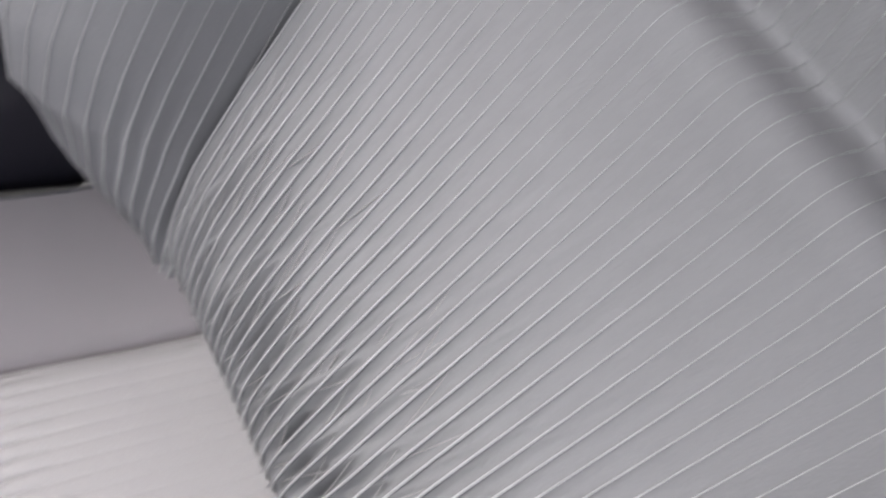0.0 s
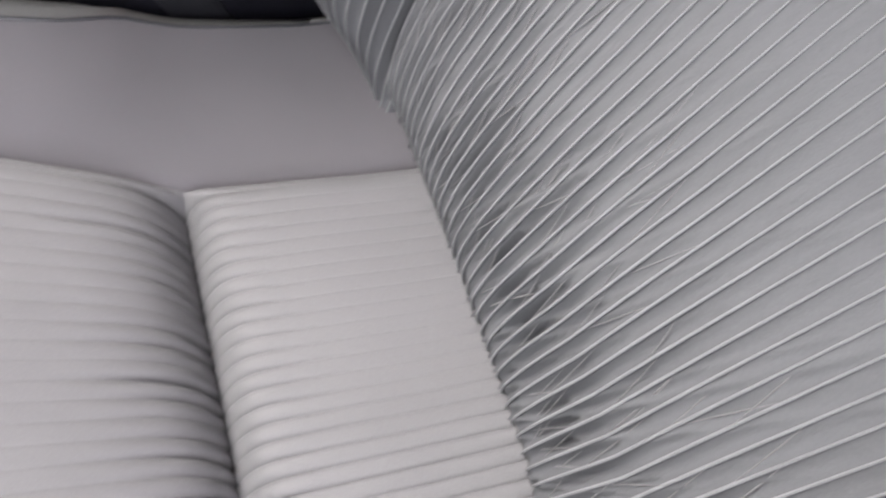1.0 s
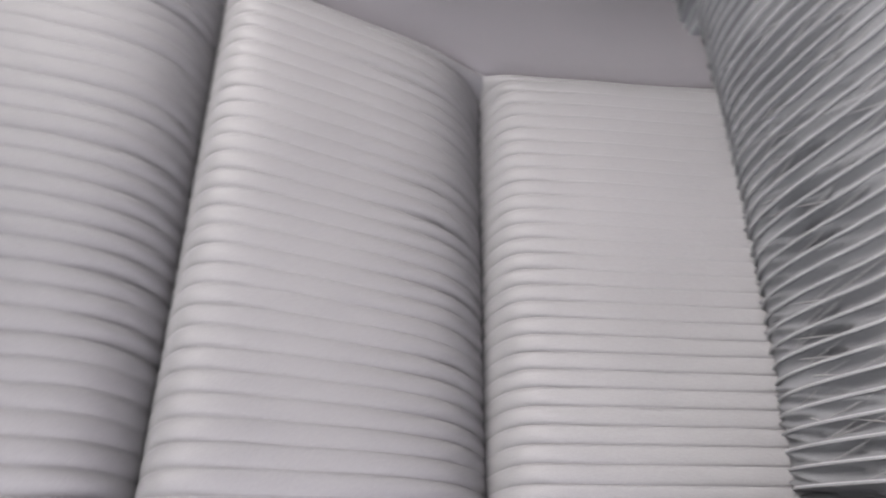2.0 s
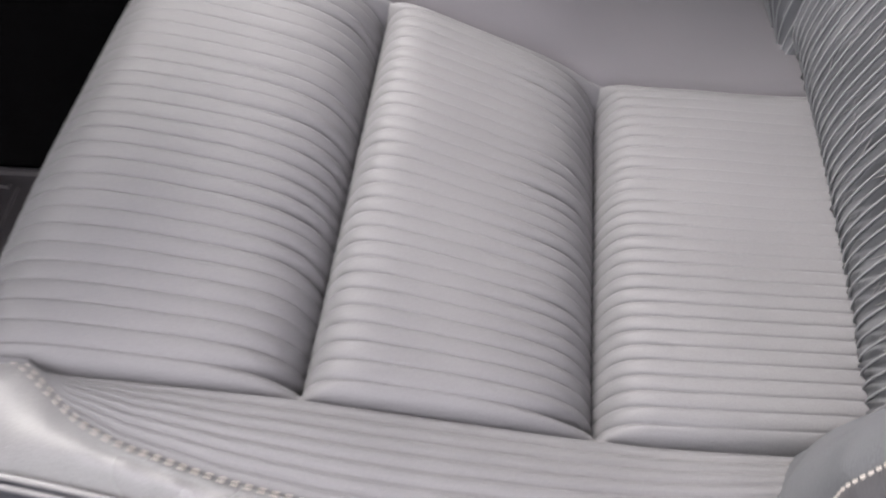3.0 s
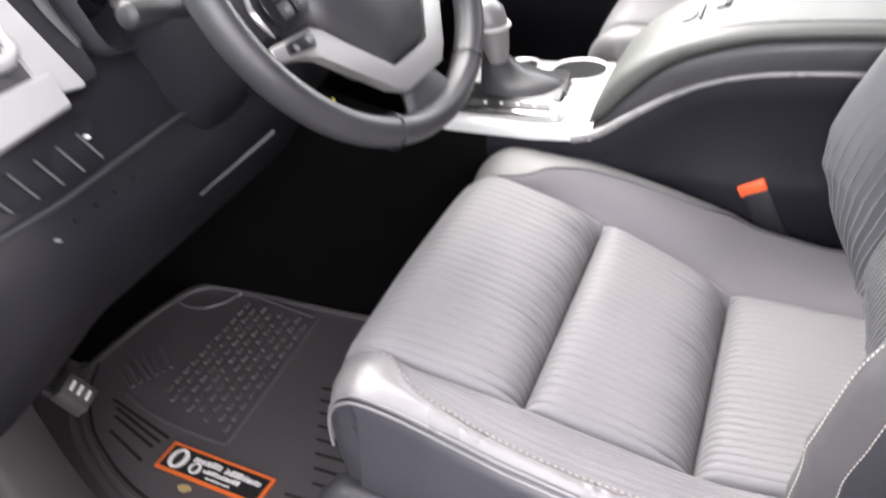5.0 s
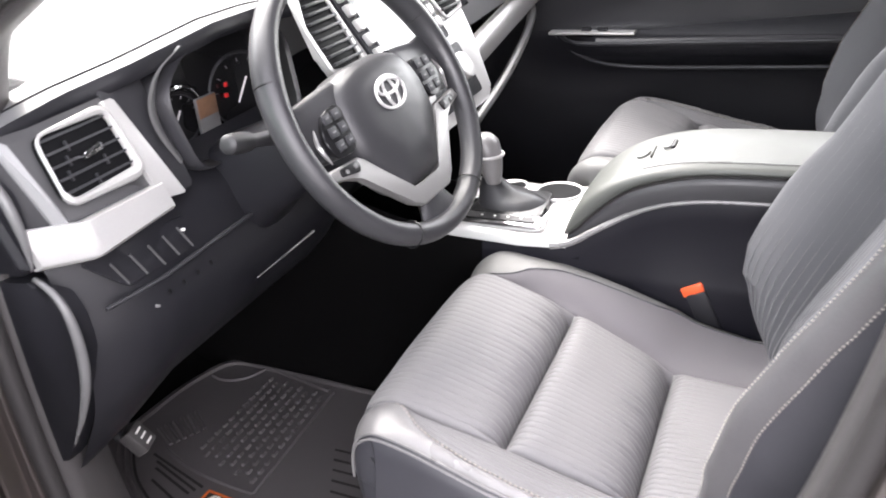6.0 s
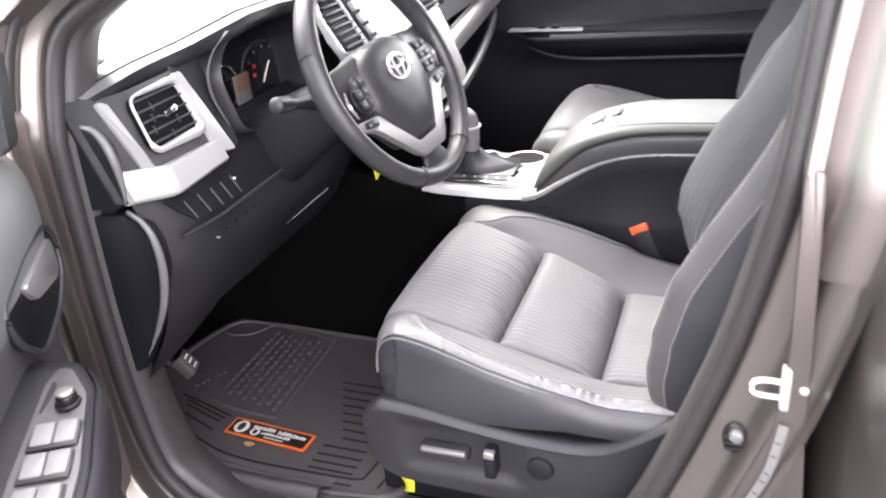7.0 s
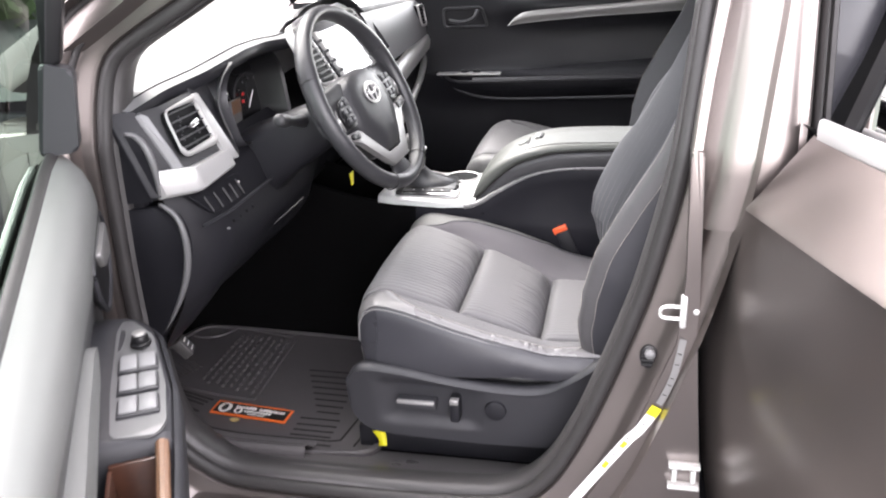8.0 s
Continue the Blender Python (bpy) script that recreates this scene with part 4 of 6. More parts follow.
def build_wheel():
    up = Vector((-math.sin(W_TILT), 0, math.cos(W_TILT)))
    rt = Vector((math.sin(W_YAW) * math.cos(W_TILT), math.cos(W_YAW), math.sin(W_YAW) * math.sin(W_TILT)))
    out = rt.cross(up).normalized()

    def at(u, v, w=0.0):
        return WC + rt * u + up * v + out * w

    wheel = thing("steering_wheel", WC, "black leather steering wheel with silver lower spokes", "steering wheel")
    rim = bmesh.new()
    rows = []
    for a in np.linspace(0, 2 * math.pi, 72, endpoint=False):
        thick = 0.0165 + 0.0022 * math.exp(-((abs(((a - math.pi / 2 + math.pi) % (2 * math.pi)) - math.pi) - 1.1) / 0.3) ** 2)
        rows.append([at((W_R + thick * 0.9 * math.cos(b)) * math.cos(a), (W_R + thick * 0.9 * math.cos(b)) * math.sin(a), thick * 1.08 * math.sin(b)) for b in np.linspace(0, 2 * math.pi, 16, endpoint=False)])
    sheet(rim, rows, close_u=True, close_v=True)
    rim = part("rim", rim, LEATHER, wheel, "grained dark leather rim", sharp=180)
    for a in (0.42, 2.72, 4.25, 5.18):
        bm = bmesh.new()
        tube(bm, [at((W_R + 0.0172 * math.cos(b)) * math.cos(a), (W_R + 0.0172 * math.cos(b)) * math.sin(a), 0.0185 * math.sin(b)) for b in np.linspace(0, 2 * math.pi, 20, endpoint=False)], 0.0011, 5, closed=True)
        part("rim_seam", bm, BLACK, rim)
    # hub pad
    poly = rounded([(-0.080, 0.048), (-0.035, 0.062), (0.035, 0.062), (0.080, 0.048), (0.098, 0.012), (0.094, -0.042), (0.038, -0.114), (-0.038, -0.114), (-0.094, -0.042), (-0.098, 0.012)], 0.018)
    rows = [[at(u * g, -0.005 + v * g, w) for u, v in poly] for g, w in ((1.0, -0.045), (1.03, -0.02), (1.02, -0.004), (0.97, 0.006), (0.85, 0.014), (0.55, 0.019), (0.2, 0.020))]
    bm = sheet(bmesh.new(), rows, close_v=True)
    bm.faces.new([bm.verts.new(p) for p in rows[-1]])
    hub = part("hub", bm, LEATHER, wheel, "dark padded hub", sharp=60)
    bm = bmesh.new()
    for rx, ry in ((0.031, 0.0215), (0.0115, 0.021), (0.024, 0.0095)):
        oy = 0.008 if rx == 0.024 else 0.0
        tube(bm, [at(rx * math.cos(a), 0.002 + oy + ry * math.sin(a), 0.0215) for a in np.linspace(0, 2 * math.pi, 32, endpoint=False)], 0.0024, 6, closed=True)
    part("emblem", bm, SILVER, hub, "plain silver ellipse emblem")
    # broad upper arms with button pads
    for s in (-1, 1):
        rows = []
        for u, v, half, w in ((0.070, 0.006, 0.046, 0.004), (0.10, 0.006, 0.044, 0.003), (0.14, 0.006, 0.040, -0.003), (0.178, 0.010, 0.040, -0.006)):
            rows.append([at(s * u, v + half * math.copysign(abs(math.cos(b)) ** 0.6, math.cos(b)), w - 0.012 + 0.013 * math.copysign(abs(math.sin(b)) ** 0.6, math.sin(b))) for b in np.linspace(0, 2 * math.pi, 20, endpoint=False)])
        part("spoke", sheet(bmesh.new(), rows, close_v=True, caps=True), LEATHER, wheel, sharp=50)
        bm = bmesh.new()
        prism(bm, rounded([(s * 0.088, 0.026), (s * 0.126, 0.022), (s * 0.146, -0.006), (s * 0.138, -0.036), (s * 0.096, -0.036)], 0.012), lambda u, v, w: at(u, v, 0.002 + w), 0.006, 0.0015)
        pad = part("button_pad", bm, BLACK, wheel, "black button pad")
        for i in range(3):
            for j in range(2):
                bm = bmesh.new()
                m = Matrix.Translation(at(s * (0.104 + 0.020 * j), 0.014 - 0.018 * i, 0.009)) @ Matrix((rt, up, out)).transposed().to_4x4()
                box(bm, -0.0075, 0.0075, -0.0065, 0.0065, -0.001, 0.002, 0.001, m=m)
                key = part("button", bm, PLASTIC_GREY, pad)
                bm = bmesh.new()
                box(bm, -0.003, 0.003, -0.0010, 0.0010, 0.002, 0.0024, m=m)
                part("button_mark", bm, PLATE, key)
        bm = bmesh.new()
        tube(bm, [at(s * u, v, 0.004) for u, v in spline([(0.148, 0.010), (0.155, -0.010), (0.149, -0.036)], 10)], [0.0008, 0.0018, 0.0026, 0.003, 0.0032, 0.0032, 0.003, 0.0026, 0.0018, 0.0008], 6)
        part("pad_trim", bm, SATIN, pad)
    half = [(0.026, -0.124), (0.036, -0.122), (0.092, -0.052), (0.102, -0.045), (0.160, -0.041), (0.166, -0.056), (0.132, -0.062), (0.113, -0.068), (0.057, -0.135), (0.036, -0.148)]
    bm = bmesh.new()
    prism(bm, half + [(-u, v) for u, v in half[::-1]], lambda u, v, w: at(u, v, -0.008 + w + 0.10 * max(0, -v - 0.11)), 0.012, 0.003)
    spoke = part("lower_spokes", bm, SATIN, wheel, "satin silver lower spokes joined in a U", sharp=50)
    for s in (-1, 1):
        bm = bmesh.new()
        prism(bm, rounded([(s * 0.108, -0.047), (s * 0.144, -0.045), (s * 0.147, -0.055), (s * 0.113, -0.062)], 0.004), lambda u, v, w: at(u, v, 0.003 + w), 0.004, 0.001)
        pad = part("button_pad", bm, BLACK, spoke)
        for u in (0.119, 0.137):
            bm = bmesh.new()
            disc(bm, at(s * u, -0.0525, 0.007), out, 0.003, 0.0015, 10)
            part("button_mark", bm, PLATE, pad)
    bm = bmesh.new()
    rows = []
    for v, half, w in ((-0.148, 0.030, 0.002), (-0.165, 0.040, 0.003), (-0.182, 0.062, 0.0)):
        rows.append([at(half * math.cos(b), v, w - 0.010 + 0.013 * math.sin(b)) for b in np.linspace(0, 2 * math.pi, 14, endpoint=False)])
    part("lower_yoke", sheet(bm, rows, close_v=True, caps=True), LEATHER, wheel, sharp=50)
    bm = bmesh.new()
    disc(bm, at(0, 0, -0.085), out, 0.045, 0.07, 24, 0.004)
    part("boss", bm, PLASTIC, wheel)
    # column with stalk
    col = thing("steering_column", (-0.36, -0.366, 1.05), "dark plastic steering column shroud with stalk switches", "steering column")
    rows = []
    for s, hw, top, low in ((0.0, 0.052, 0.035, 0.055), (0.3, 0.062, 0.04, 0.065), (0.7, 0.07, 0.045, 0.085), (1.0, 0.075, 0.05, 0.12)):
        c = at(0, 0, -0.052).lerp(Vector((-0.50, -0.366, 1.03)), s)
        rows.append([c + rt * (hw * math.copysign(abs(math.cos(b)) ** 0.6, math.cos(b))) + up * ((top if math.sin(b) > 0 else low) * math.copysign(abs(math.sin(b)) ** 0.7, math.sin(b))) for b in np.linspace(0, 2 * math.pi, 28, endpoint=False)])
    part("shroud", sheet(bmesh.new(), rows, close_v=True, caps=True), PLASTIC, col, sharp=50)
    bm = bmesh.new()
    tip, root = Vector((-0.329, -0.545, 1.146)), Vector((-0.335, -0.42, 1.115))
    pts = [root, root.lerp(tip, 0.35), root.lerp(tip, 0.62), root.lerp(tip, 0.7), root.lerp(tip, 0.85), tip, tip + (tip - root) * 0.02]
    tube(bm, pts, [0.014, 0.010, 0.0085, 0.0115, 0.0125, 0.0125, 0.009], 14)
    st = part("stalk", bm, PLASTIC_GREY, col, "dark lever with grey tip")
    bm = bmesh.new()
    tube(bm, [root.lerp(tip, 0.72), root.lerp(tip, 0.80), root.lerp(tip, 0.95), tip + (tip - root) * 0.03, tip + (tip - root) * 0.06, tip + (tip - root) * 0.07], [0.0125, 0.0135, 0.0135, 0.0125, 0.009, 0.004], 14)
    part("stalk_tip", bm, STALK, st)
    bm = bmesh.new()
    a, b = Vector((-0.404, -0.300, 0.908)), Vector((-0.411, -0.450, 0.901))
    tube(bm, [a, a.lerp(b, 0.5), b], [0.0022, 0.0014, 0.0006], 8)
    part("column_strip", bm, SATIN, col, "thin pale metal strip under the column")
    t = bmesh.new()
    c = Vector((-0.25, -0.394, 0.99))
    prism(t, [(-0.012, 0.01), (0.012, 0.01), (0.006, -0.016), (-0.004, -0.018)], lambda u, v, w: c + Vector((w, u, v)), 0.002)
    tag = thing("hanging_tag", c + Vector((0, 0, 0.01)), "small yellow tag hanging under the steering column", "tag")
    part("tag_card", t, YELLOW, tag)
    return wheel


steering_wheel = build_wheel()
# ---- centre console ----
def build_console():
    con = thing("centre_console", (0.0, 0.0, 0.45), "dark centre console with pale padded armrest and silver shift plate", "console")
    lower = spline([(-1.10, 0.98), (-0.75, 0.95), (-0.46, 0.87), (-0.34, 0.842), (-0.24, 0.832), (-0.12, 0.826), (-0.04, 0.836), (0.0, 0.858), (0.05, 0.886), (0.10, 0.908), (0.15, 0.920), (0.20, 0.925), (0.28, 0.927), (0.42, 0.925)], 90)
    wide = lambda x: interp(x, [(-1.1, 0.098), (-0.45, 0.098), (-0.26, 0.116), (-0.06, 0.118), (-0.02, 0.114), (0.06, 0.100), (0.42, 0.098)])
    for s in (-1, 1):
        rows = []
        for x, z in lower:
            w = wide(x)
            ledge = 0.013 * min(1.0, max(0.0, (x - 0.02) / 0.1))
            rows.append([(x, s * (w - 0.012), z + 0.002), (x, s * (w - 0.003), z), (x, s * w, z - 0.008), (x, s * (w + 0.001), z - 0.03), (x, s * (w + 0.002), 0.812), (x, s * (w + 0.003 + ledge * 0.8), 0.790), (x, s * (w + 0.004 + ledge), 0.776), (x, s * (w + 0.004 + ledge), 0.72), (x, s * (w + 0.01), 0.60), (x, s * (w + 0.012), 0.44)])
        # rolled rim in pale vinyl, thicker in front: its highlight is in the colour
        bm = bmesh.new()
        edge = [(x, z) for x, z in lower if x > -0.08]
        tube(bm, [(x, s * (wide(x) - 0.003), z + 0.001) for x, z in edge], [0.0075 - 0.0042 * min(1.0, (x + 0.08) / 0.2) for x, z in edge], 8)
        part("side_rim", bm, VINYL, con, "rolled rim of the console side, highlight put into its grey")
        cut = next(k for k, r in enumerate(rows) if r[0][0] > -0.2)
        part("side_wall", sheet(bmesh.new(), rows[cut:]), CONSOLE_SIDE, con, "dark blue-grey console side", sharp=50)
        # front of the side takes the carpet black in place of the dashboard's shade
        part("shaded_side", sheet(bmesh.new(), rows[:cut + 1]), CARPET, con, "front console side, footwell shade put into its near-black colour", sharp=50)
    # silver top plate with raised rim
    rows = []
    for x in np.linspace(-0.285, -0.040, 30):
        z = interp(x, [(-0.46, 0.885), (-0.34, 0.858), (-0.24, 0.848), (-0.12, 0.843), (-0.02, 0.848), (0.02, 0.86)])
        w = wide(x) - 0.008
        rows.append([(x, y, z + dz) for y, dz in ((-w - 0.01, -0.016), (-w - 0.007, -0.006), (-w, 0.001), (-w + 0.015, 0.0), (0, -0.002), (w - 0.015, 0.0), (w, 0.001), (w + 0.007, -0.006), (w + 0.01, -0.016))])
    plate = part("top_plate", sheet(bmesh.new(), rows), SILVER, con, "satin silver console top plate", sharp=60)
    # shift gate
    bm = bmesh.new()
    prism(bm, rounded([(-0.245, -0.100), (-0.085, -0.100), (-0.095, -0.02), (-0.25, 0.0)], 0.012), lambda u, v, w: Vector((u, v, 0.846 + w)), 0.010, 0.003)
    gate = part("shift_gate", bm, CHROME, con, "bright chrome shift gate")
    bm = bmesh.new()
    prism(bm, rounded([(-0.228, -0.089), (-0.102, -0.089), (-0.105, -0.068), (-0.228, -0.066)], 0.004), lambda u, v, w: Vector((u, v, 0.8565 + w)), 0.002, 0.0)
    ind = part("gear_indicator", bm, BLACK, gate, "black gear indicator strip")
    for k in range(5):
        bm = bmesh.new()
        box(bm, -0.203 + k * 0.024, -0.199 + k * 0.024, -0.080, -0.076, 0.858, 0.8595)
        part("gear_mark", bm, WHITE_INK, ind)
    bm = bmesh.new()
    prism(bm, rounded([(-0.235, -0.058), (-0.10, -0.060), (-0.11, 0.05), (-0.235, 0.05)], 0.012), lambda u, v, w: Vector((u, v, 0.849 + w)), 0.008, 0.002)
    part("shift_well", bm, BLACK, gate)
    # boot, lever and knob
    rows = []
    for k, (g, z, dx) in enumerate(((1.0, 0.855, 0.0), (0.93, 0.862, -0.002), (0.76, 0.870, -0.010), (0.5, 0.880, -0.026), (0.26, 0.902, -0.036))):
        rows.append([(-0.172 + dx + 0.064 * g * math.cos(a) * (1 + 0.06 * math.sin(5 * a + k)), -0.005 + 0.05 * g * math.sin(a), z) for a in np.linspace(0, 2 * math.pi, 24, endpoint=False)])
    boot = part("shift_boot", sheet(bmesh.new(), rows, close_v=True), LEATHER, con, "dark creased leather shift boot", sharp=180)
    rows = []
    for z, r, dx in ((0.895, 0.014, -0.028), (0.915, 0.02, -0.03), (0.935, 0.023, -0.032), (0.955, 0.026, -0.036), (0.972, 0.026, -0.04), (0.983, 0.018, -0.043), (0.986, 0.004, -0.044)):
        rows.append([(-0.172 + dx + r * 0.95 * math.cos(a), -0.015 + r * math.sin(a), z) for a in np.linspace(0, 2 * math.pi, 20, endpoint=False)])
    knob = part("shift_knob", sheet(bmesh.new(), rows, close_v=True, caps=True), VINYL, con, "dark leather shift knob with silver collar", sharp=60)
    bm = bmesh.new()
    tube(bm, [(-0.209 + 0.029 * math.cos(a), -0.015 + 0.0245 * math.sin(a), 0.948) for a in np.linspace(0, 2 * math.pi, 24, endpoint=False)], 0.003, 6, closed=True)
    part("knob_collar", bm, SILVER, knob)
    # cup holders
    for x, y, r in ((-0.106, 0.078, 0.043), (-0.200, 0.088, 0.026)):
        rows = [[(x + (r + o) * math.cos(a), y + (r + o) * 0.95 * math.sin(a), z) for a in np.linspace(0, 2 * math.pi, 28, endpoint=False)] for o, z in ((0.004, 0.843), (0.003, 0.8485), (0.001, 0.849), (-0.002, 0.847))]
        ring = part("cup_holder", sheet(bmesh.new(), rows, close_v=True), SILVER, con, "silver-rimmed cup holder", sharp=60)
        bm = bmesh.new()
        disc(bm, (x, y, 0.842), (0, 0, 1), r - 0.002, 0.005, 28)
        part("cup_well", bm, VENT_BLACK, ring)
    # armrest box: body and padded lid, which rolls down to the plate in front
    brim = [(-0.05, 0.840), (-0.025, 0.857), (0.0, 0.884), (0.058, 0.931), (0.14, 0.9585), (0.2, 0.966), (0.28, 0.969), (0.42, 0.969)]
    crest = [(-0.05, 0.842), (-0.046, 0.856), (-0.035, 0.880), (-0.02, 0.900), (0.0, 0.920), (0.04, 0.947), (0.095, 0.967), (0.16, 0.978), (0.28, 0.982), (0.42, 0.981)]
    brim, crest = spline(brim, 60), spline(crest, 60)
    xs = list(np.linspace(-0.05, -0.02, 10)) + list(np.linspace(-0.012, 0.42, 40))
    body, lid_rows, groove = [], [], []
    for x in xs:
        zb, zt = np.interp(x, brim[:, 0], brim[:, 1]), np.interp(x, crest[:, 0], crest[:, 1])
        body.append([(x, s * y, zb + dz) for s, y, dz in ((-1, 0.094, -0.07), (-1, 0.097, -0.03), (-1, 0.099, -0.012), (-1, 0.096, -0.002), (-1, 0.088, 0.0), (1, 0.088, 0.0), (1, 0.096, -0.002), (1, 0.099, -0.012), (1, 0.094, -0.07))])
        k = zt - zb
        half = [(0.090, zb + 0.001), (0.0965, zb + 0.25 * k), (0.0985, zb + 0.55 * k), (0.096, zb + 0.84 * k), (0.088, zt + 0.001), (0.072, zt + 0.004), (0.0, zt + 0.007)]
        lid_rows.append([(x, -y, z) for y, z in half] + [(x, y, z) for y, z in half[-2::-1]])
        groove.append((x, -0.094, zb))
    part("armrest_body", sheet(bmesh.new(), body), ARM_SIDE, con, "dark vinyl armrest box", sharp=60)
    lid = part("armrest_lid", sheet(bmesh.new(), lid_rows), VINYL_PALE, con, "pale grey padded armrest lid", sharp=180)
    part("lid_gap", tube(bmesh.new(), groove, 0.0022, 6), GROOVE, lid)
    part("lid_seam", tube(bmesh.new(), [(r[0][0], -0.078, r[5][2] - 0.0008) for r in lid_rows if r[0][0] > 0.075], 0.0013, 5), VINYL, lid)
    tilt = Matrix.Translation((0.066, -0.013, 0.9642)) @ Matrix.Rotation(radians(-21), 4, "Y")
    bm = bmesh.new()
    prism(bm, [(0.011 * math.cos(a), 0.017 * math.sin(a)) for a in np.linspace(0, 2 * math.pi, 28, endpoint=False)], lambda u, v, w: tilt @ Vector((u, v, w)), 0.003, 0.001)
    part("lid_button", bm, DOOR_PANEL, lid, "small pale oval lid button")
    bm = bmesh.new()
    prism(bm, [(0.0155, -0.026), (0.018, -0.026), (0.018, 0.024), (0.0155, 0.024)], lambda u, v, w: tilt @ Vector((u, v, w)), 0.0022)
    part("latch_slot", bm, BLACK, lid)
    tilt = Matrix.Translation((0.105, 0.006, 0.9755)) @ Matrix.Rotation(radians(-14), 4, "Y")
    bm = bmesh.new()
    prism(bm, rounded([(-0.008, -0.019), (0.004, -0.019), (0.004, 0.019), (-0.008, 0.019)], 0.004), lambda u, v, w: tilt @ Vector((u, v, w)), 0.006, 0.0015)
    tab = part("lid_latch", bm, SATIN, lid, "small silver lid latch")
    bm = bmesh.new()
    prism(bm, rounded([(0.003, -0.018), (0.010, -0.018), (0.010, 0.018), (0.003, 0.018)], 0.003), lambda u, v, w: tilt @ Vector((u, v, w)), 0.004)
    part("latch_lever", bm, PLASTIC, tab)
    return con


centre_console = build_console()


def build_buckle():
    b = thing("seat_belt_buckle", (0.19, -0.105, 0.60), "dark belt buckle with orange release button", "seat belt buckle")
    m = Matrix.Translation((0.183, -0.106, 0.745)) @ pose(0, 0, 0, 0, -24, 0) @ Matrix.Scale(0.82, 4)
    bm = bmesh.new()
    box(bm, -0.020, 0.022, -0.017, 0.017, -0.06, 0.040, 0.006, m=m)
    part("buckle_body", bm, PLASTIC, b)
    bm = bmesh.new()
    box(bm, -0.024, 0.020, -0.0145, 0.0145, 0.034, 0.056, 0.004, m=m)
    part("release_button", bm, ORANGE, b, "bright orange release button")
    bm = bmesh.new()
    box(bm, -0.028, -0.023, -0.012, 0.012, 0.036, 0.054, 0.001, m=m)
    part("buckle_slot", bm, STEEL, b)
    bm = bmesh.new()
    tube(bm, [m @ Vector((0, 0, -0.05)), (0.23, -0.11, 0.62), (0.24, -0.12, 0.5), (0.24, -0.125, 0.46)], 0.012, 8)
    part("buckle_stalk", bm, PLASTIC, b)


build_buckle()
# ---- body shell ----
OPENING = [(-0.50, 0.515), (-0.44, 0.482), (-0.34, 0.474), (-0.15, 0.474), (0.03, 0.480), (0.12, 0.494), (0.185, 0.545), (0.235, 0.635), (0.275, 0.735), (0.315, 0.85), (0.345, 0.95), (0.382, 1.12), (0.402, 1.28), (0.415, 1.42), (0.41, 1.53), (0.35, 1.59), (0.15, 1.61), (-0.10, 1.585), (-0.25, 1.462), (-0.367, 1.385), (-0.468, 1.328), (-0.527, 1.288), (-0.546, 1.235), (-0.553, 1.16), (-0.560, 1.02), (-0.565, 0.85), (-0.560, 0.68), (-0.540, 0.565)]


def ring_line(n):
    p = spline(OPENING + OPENING[:1], n + 1)[:-1]
    t = np.roll(p, -1, 0) - np.roll(p, 1, 0)
    t /= np.linalg.norm(t, axis=1)[:, None]
    return p, np.stack([t[:, 1], -t[:, 0]], 1)


def lean(z):
    """The sides of the body lean inwards above the belt."""
    return 0.22 * max(0.0, z - 1.15)


def ring(section, n=200, span=None):
    """Sweeps a section of (outward, y) round the door opening."""
    p, o = ring_line(n)
    rows = []
    for (x, z), d in zip(p, o):
        if span and not span(x, z):
            continue
        rows.append([(x + d[0] * a, y + lean(z + d[1] * a), z + d[1] * a) for a, y in section])
    return rows


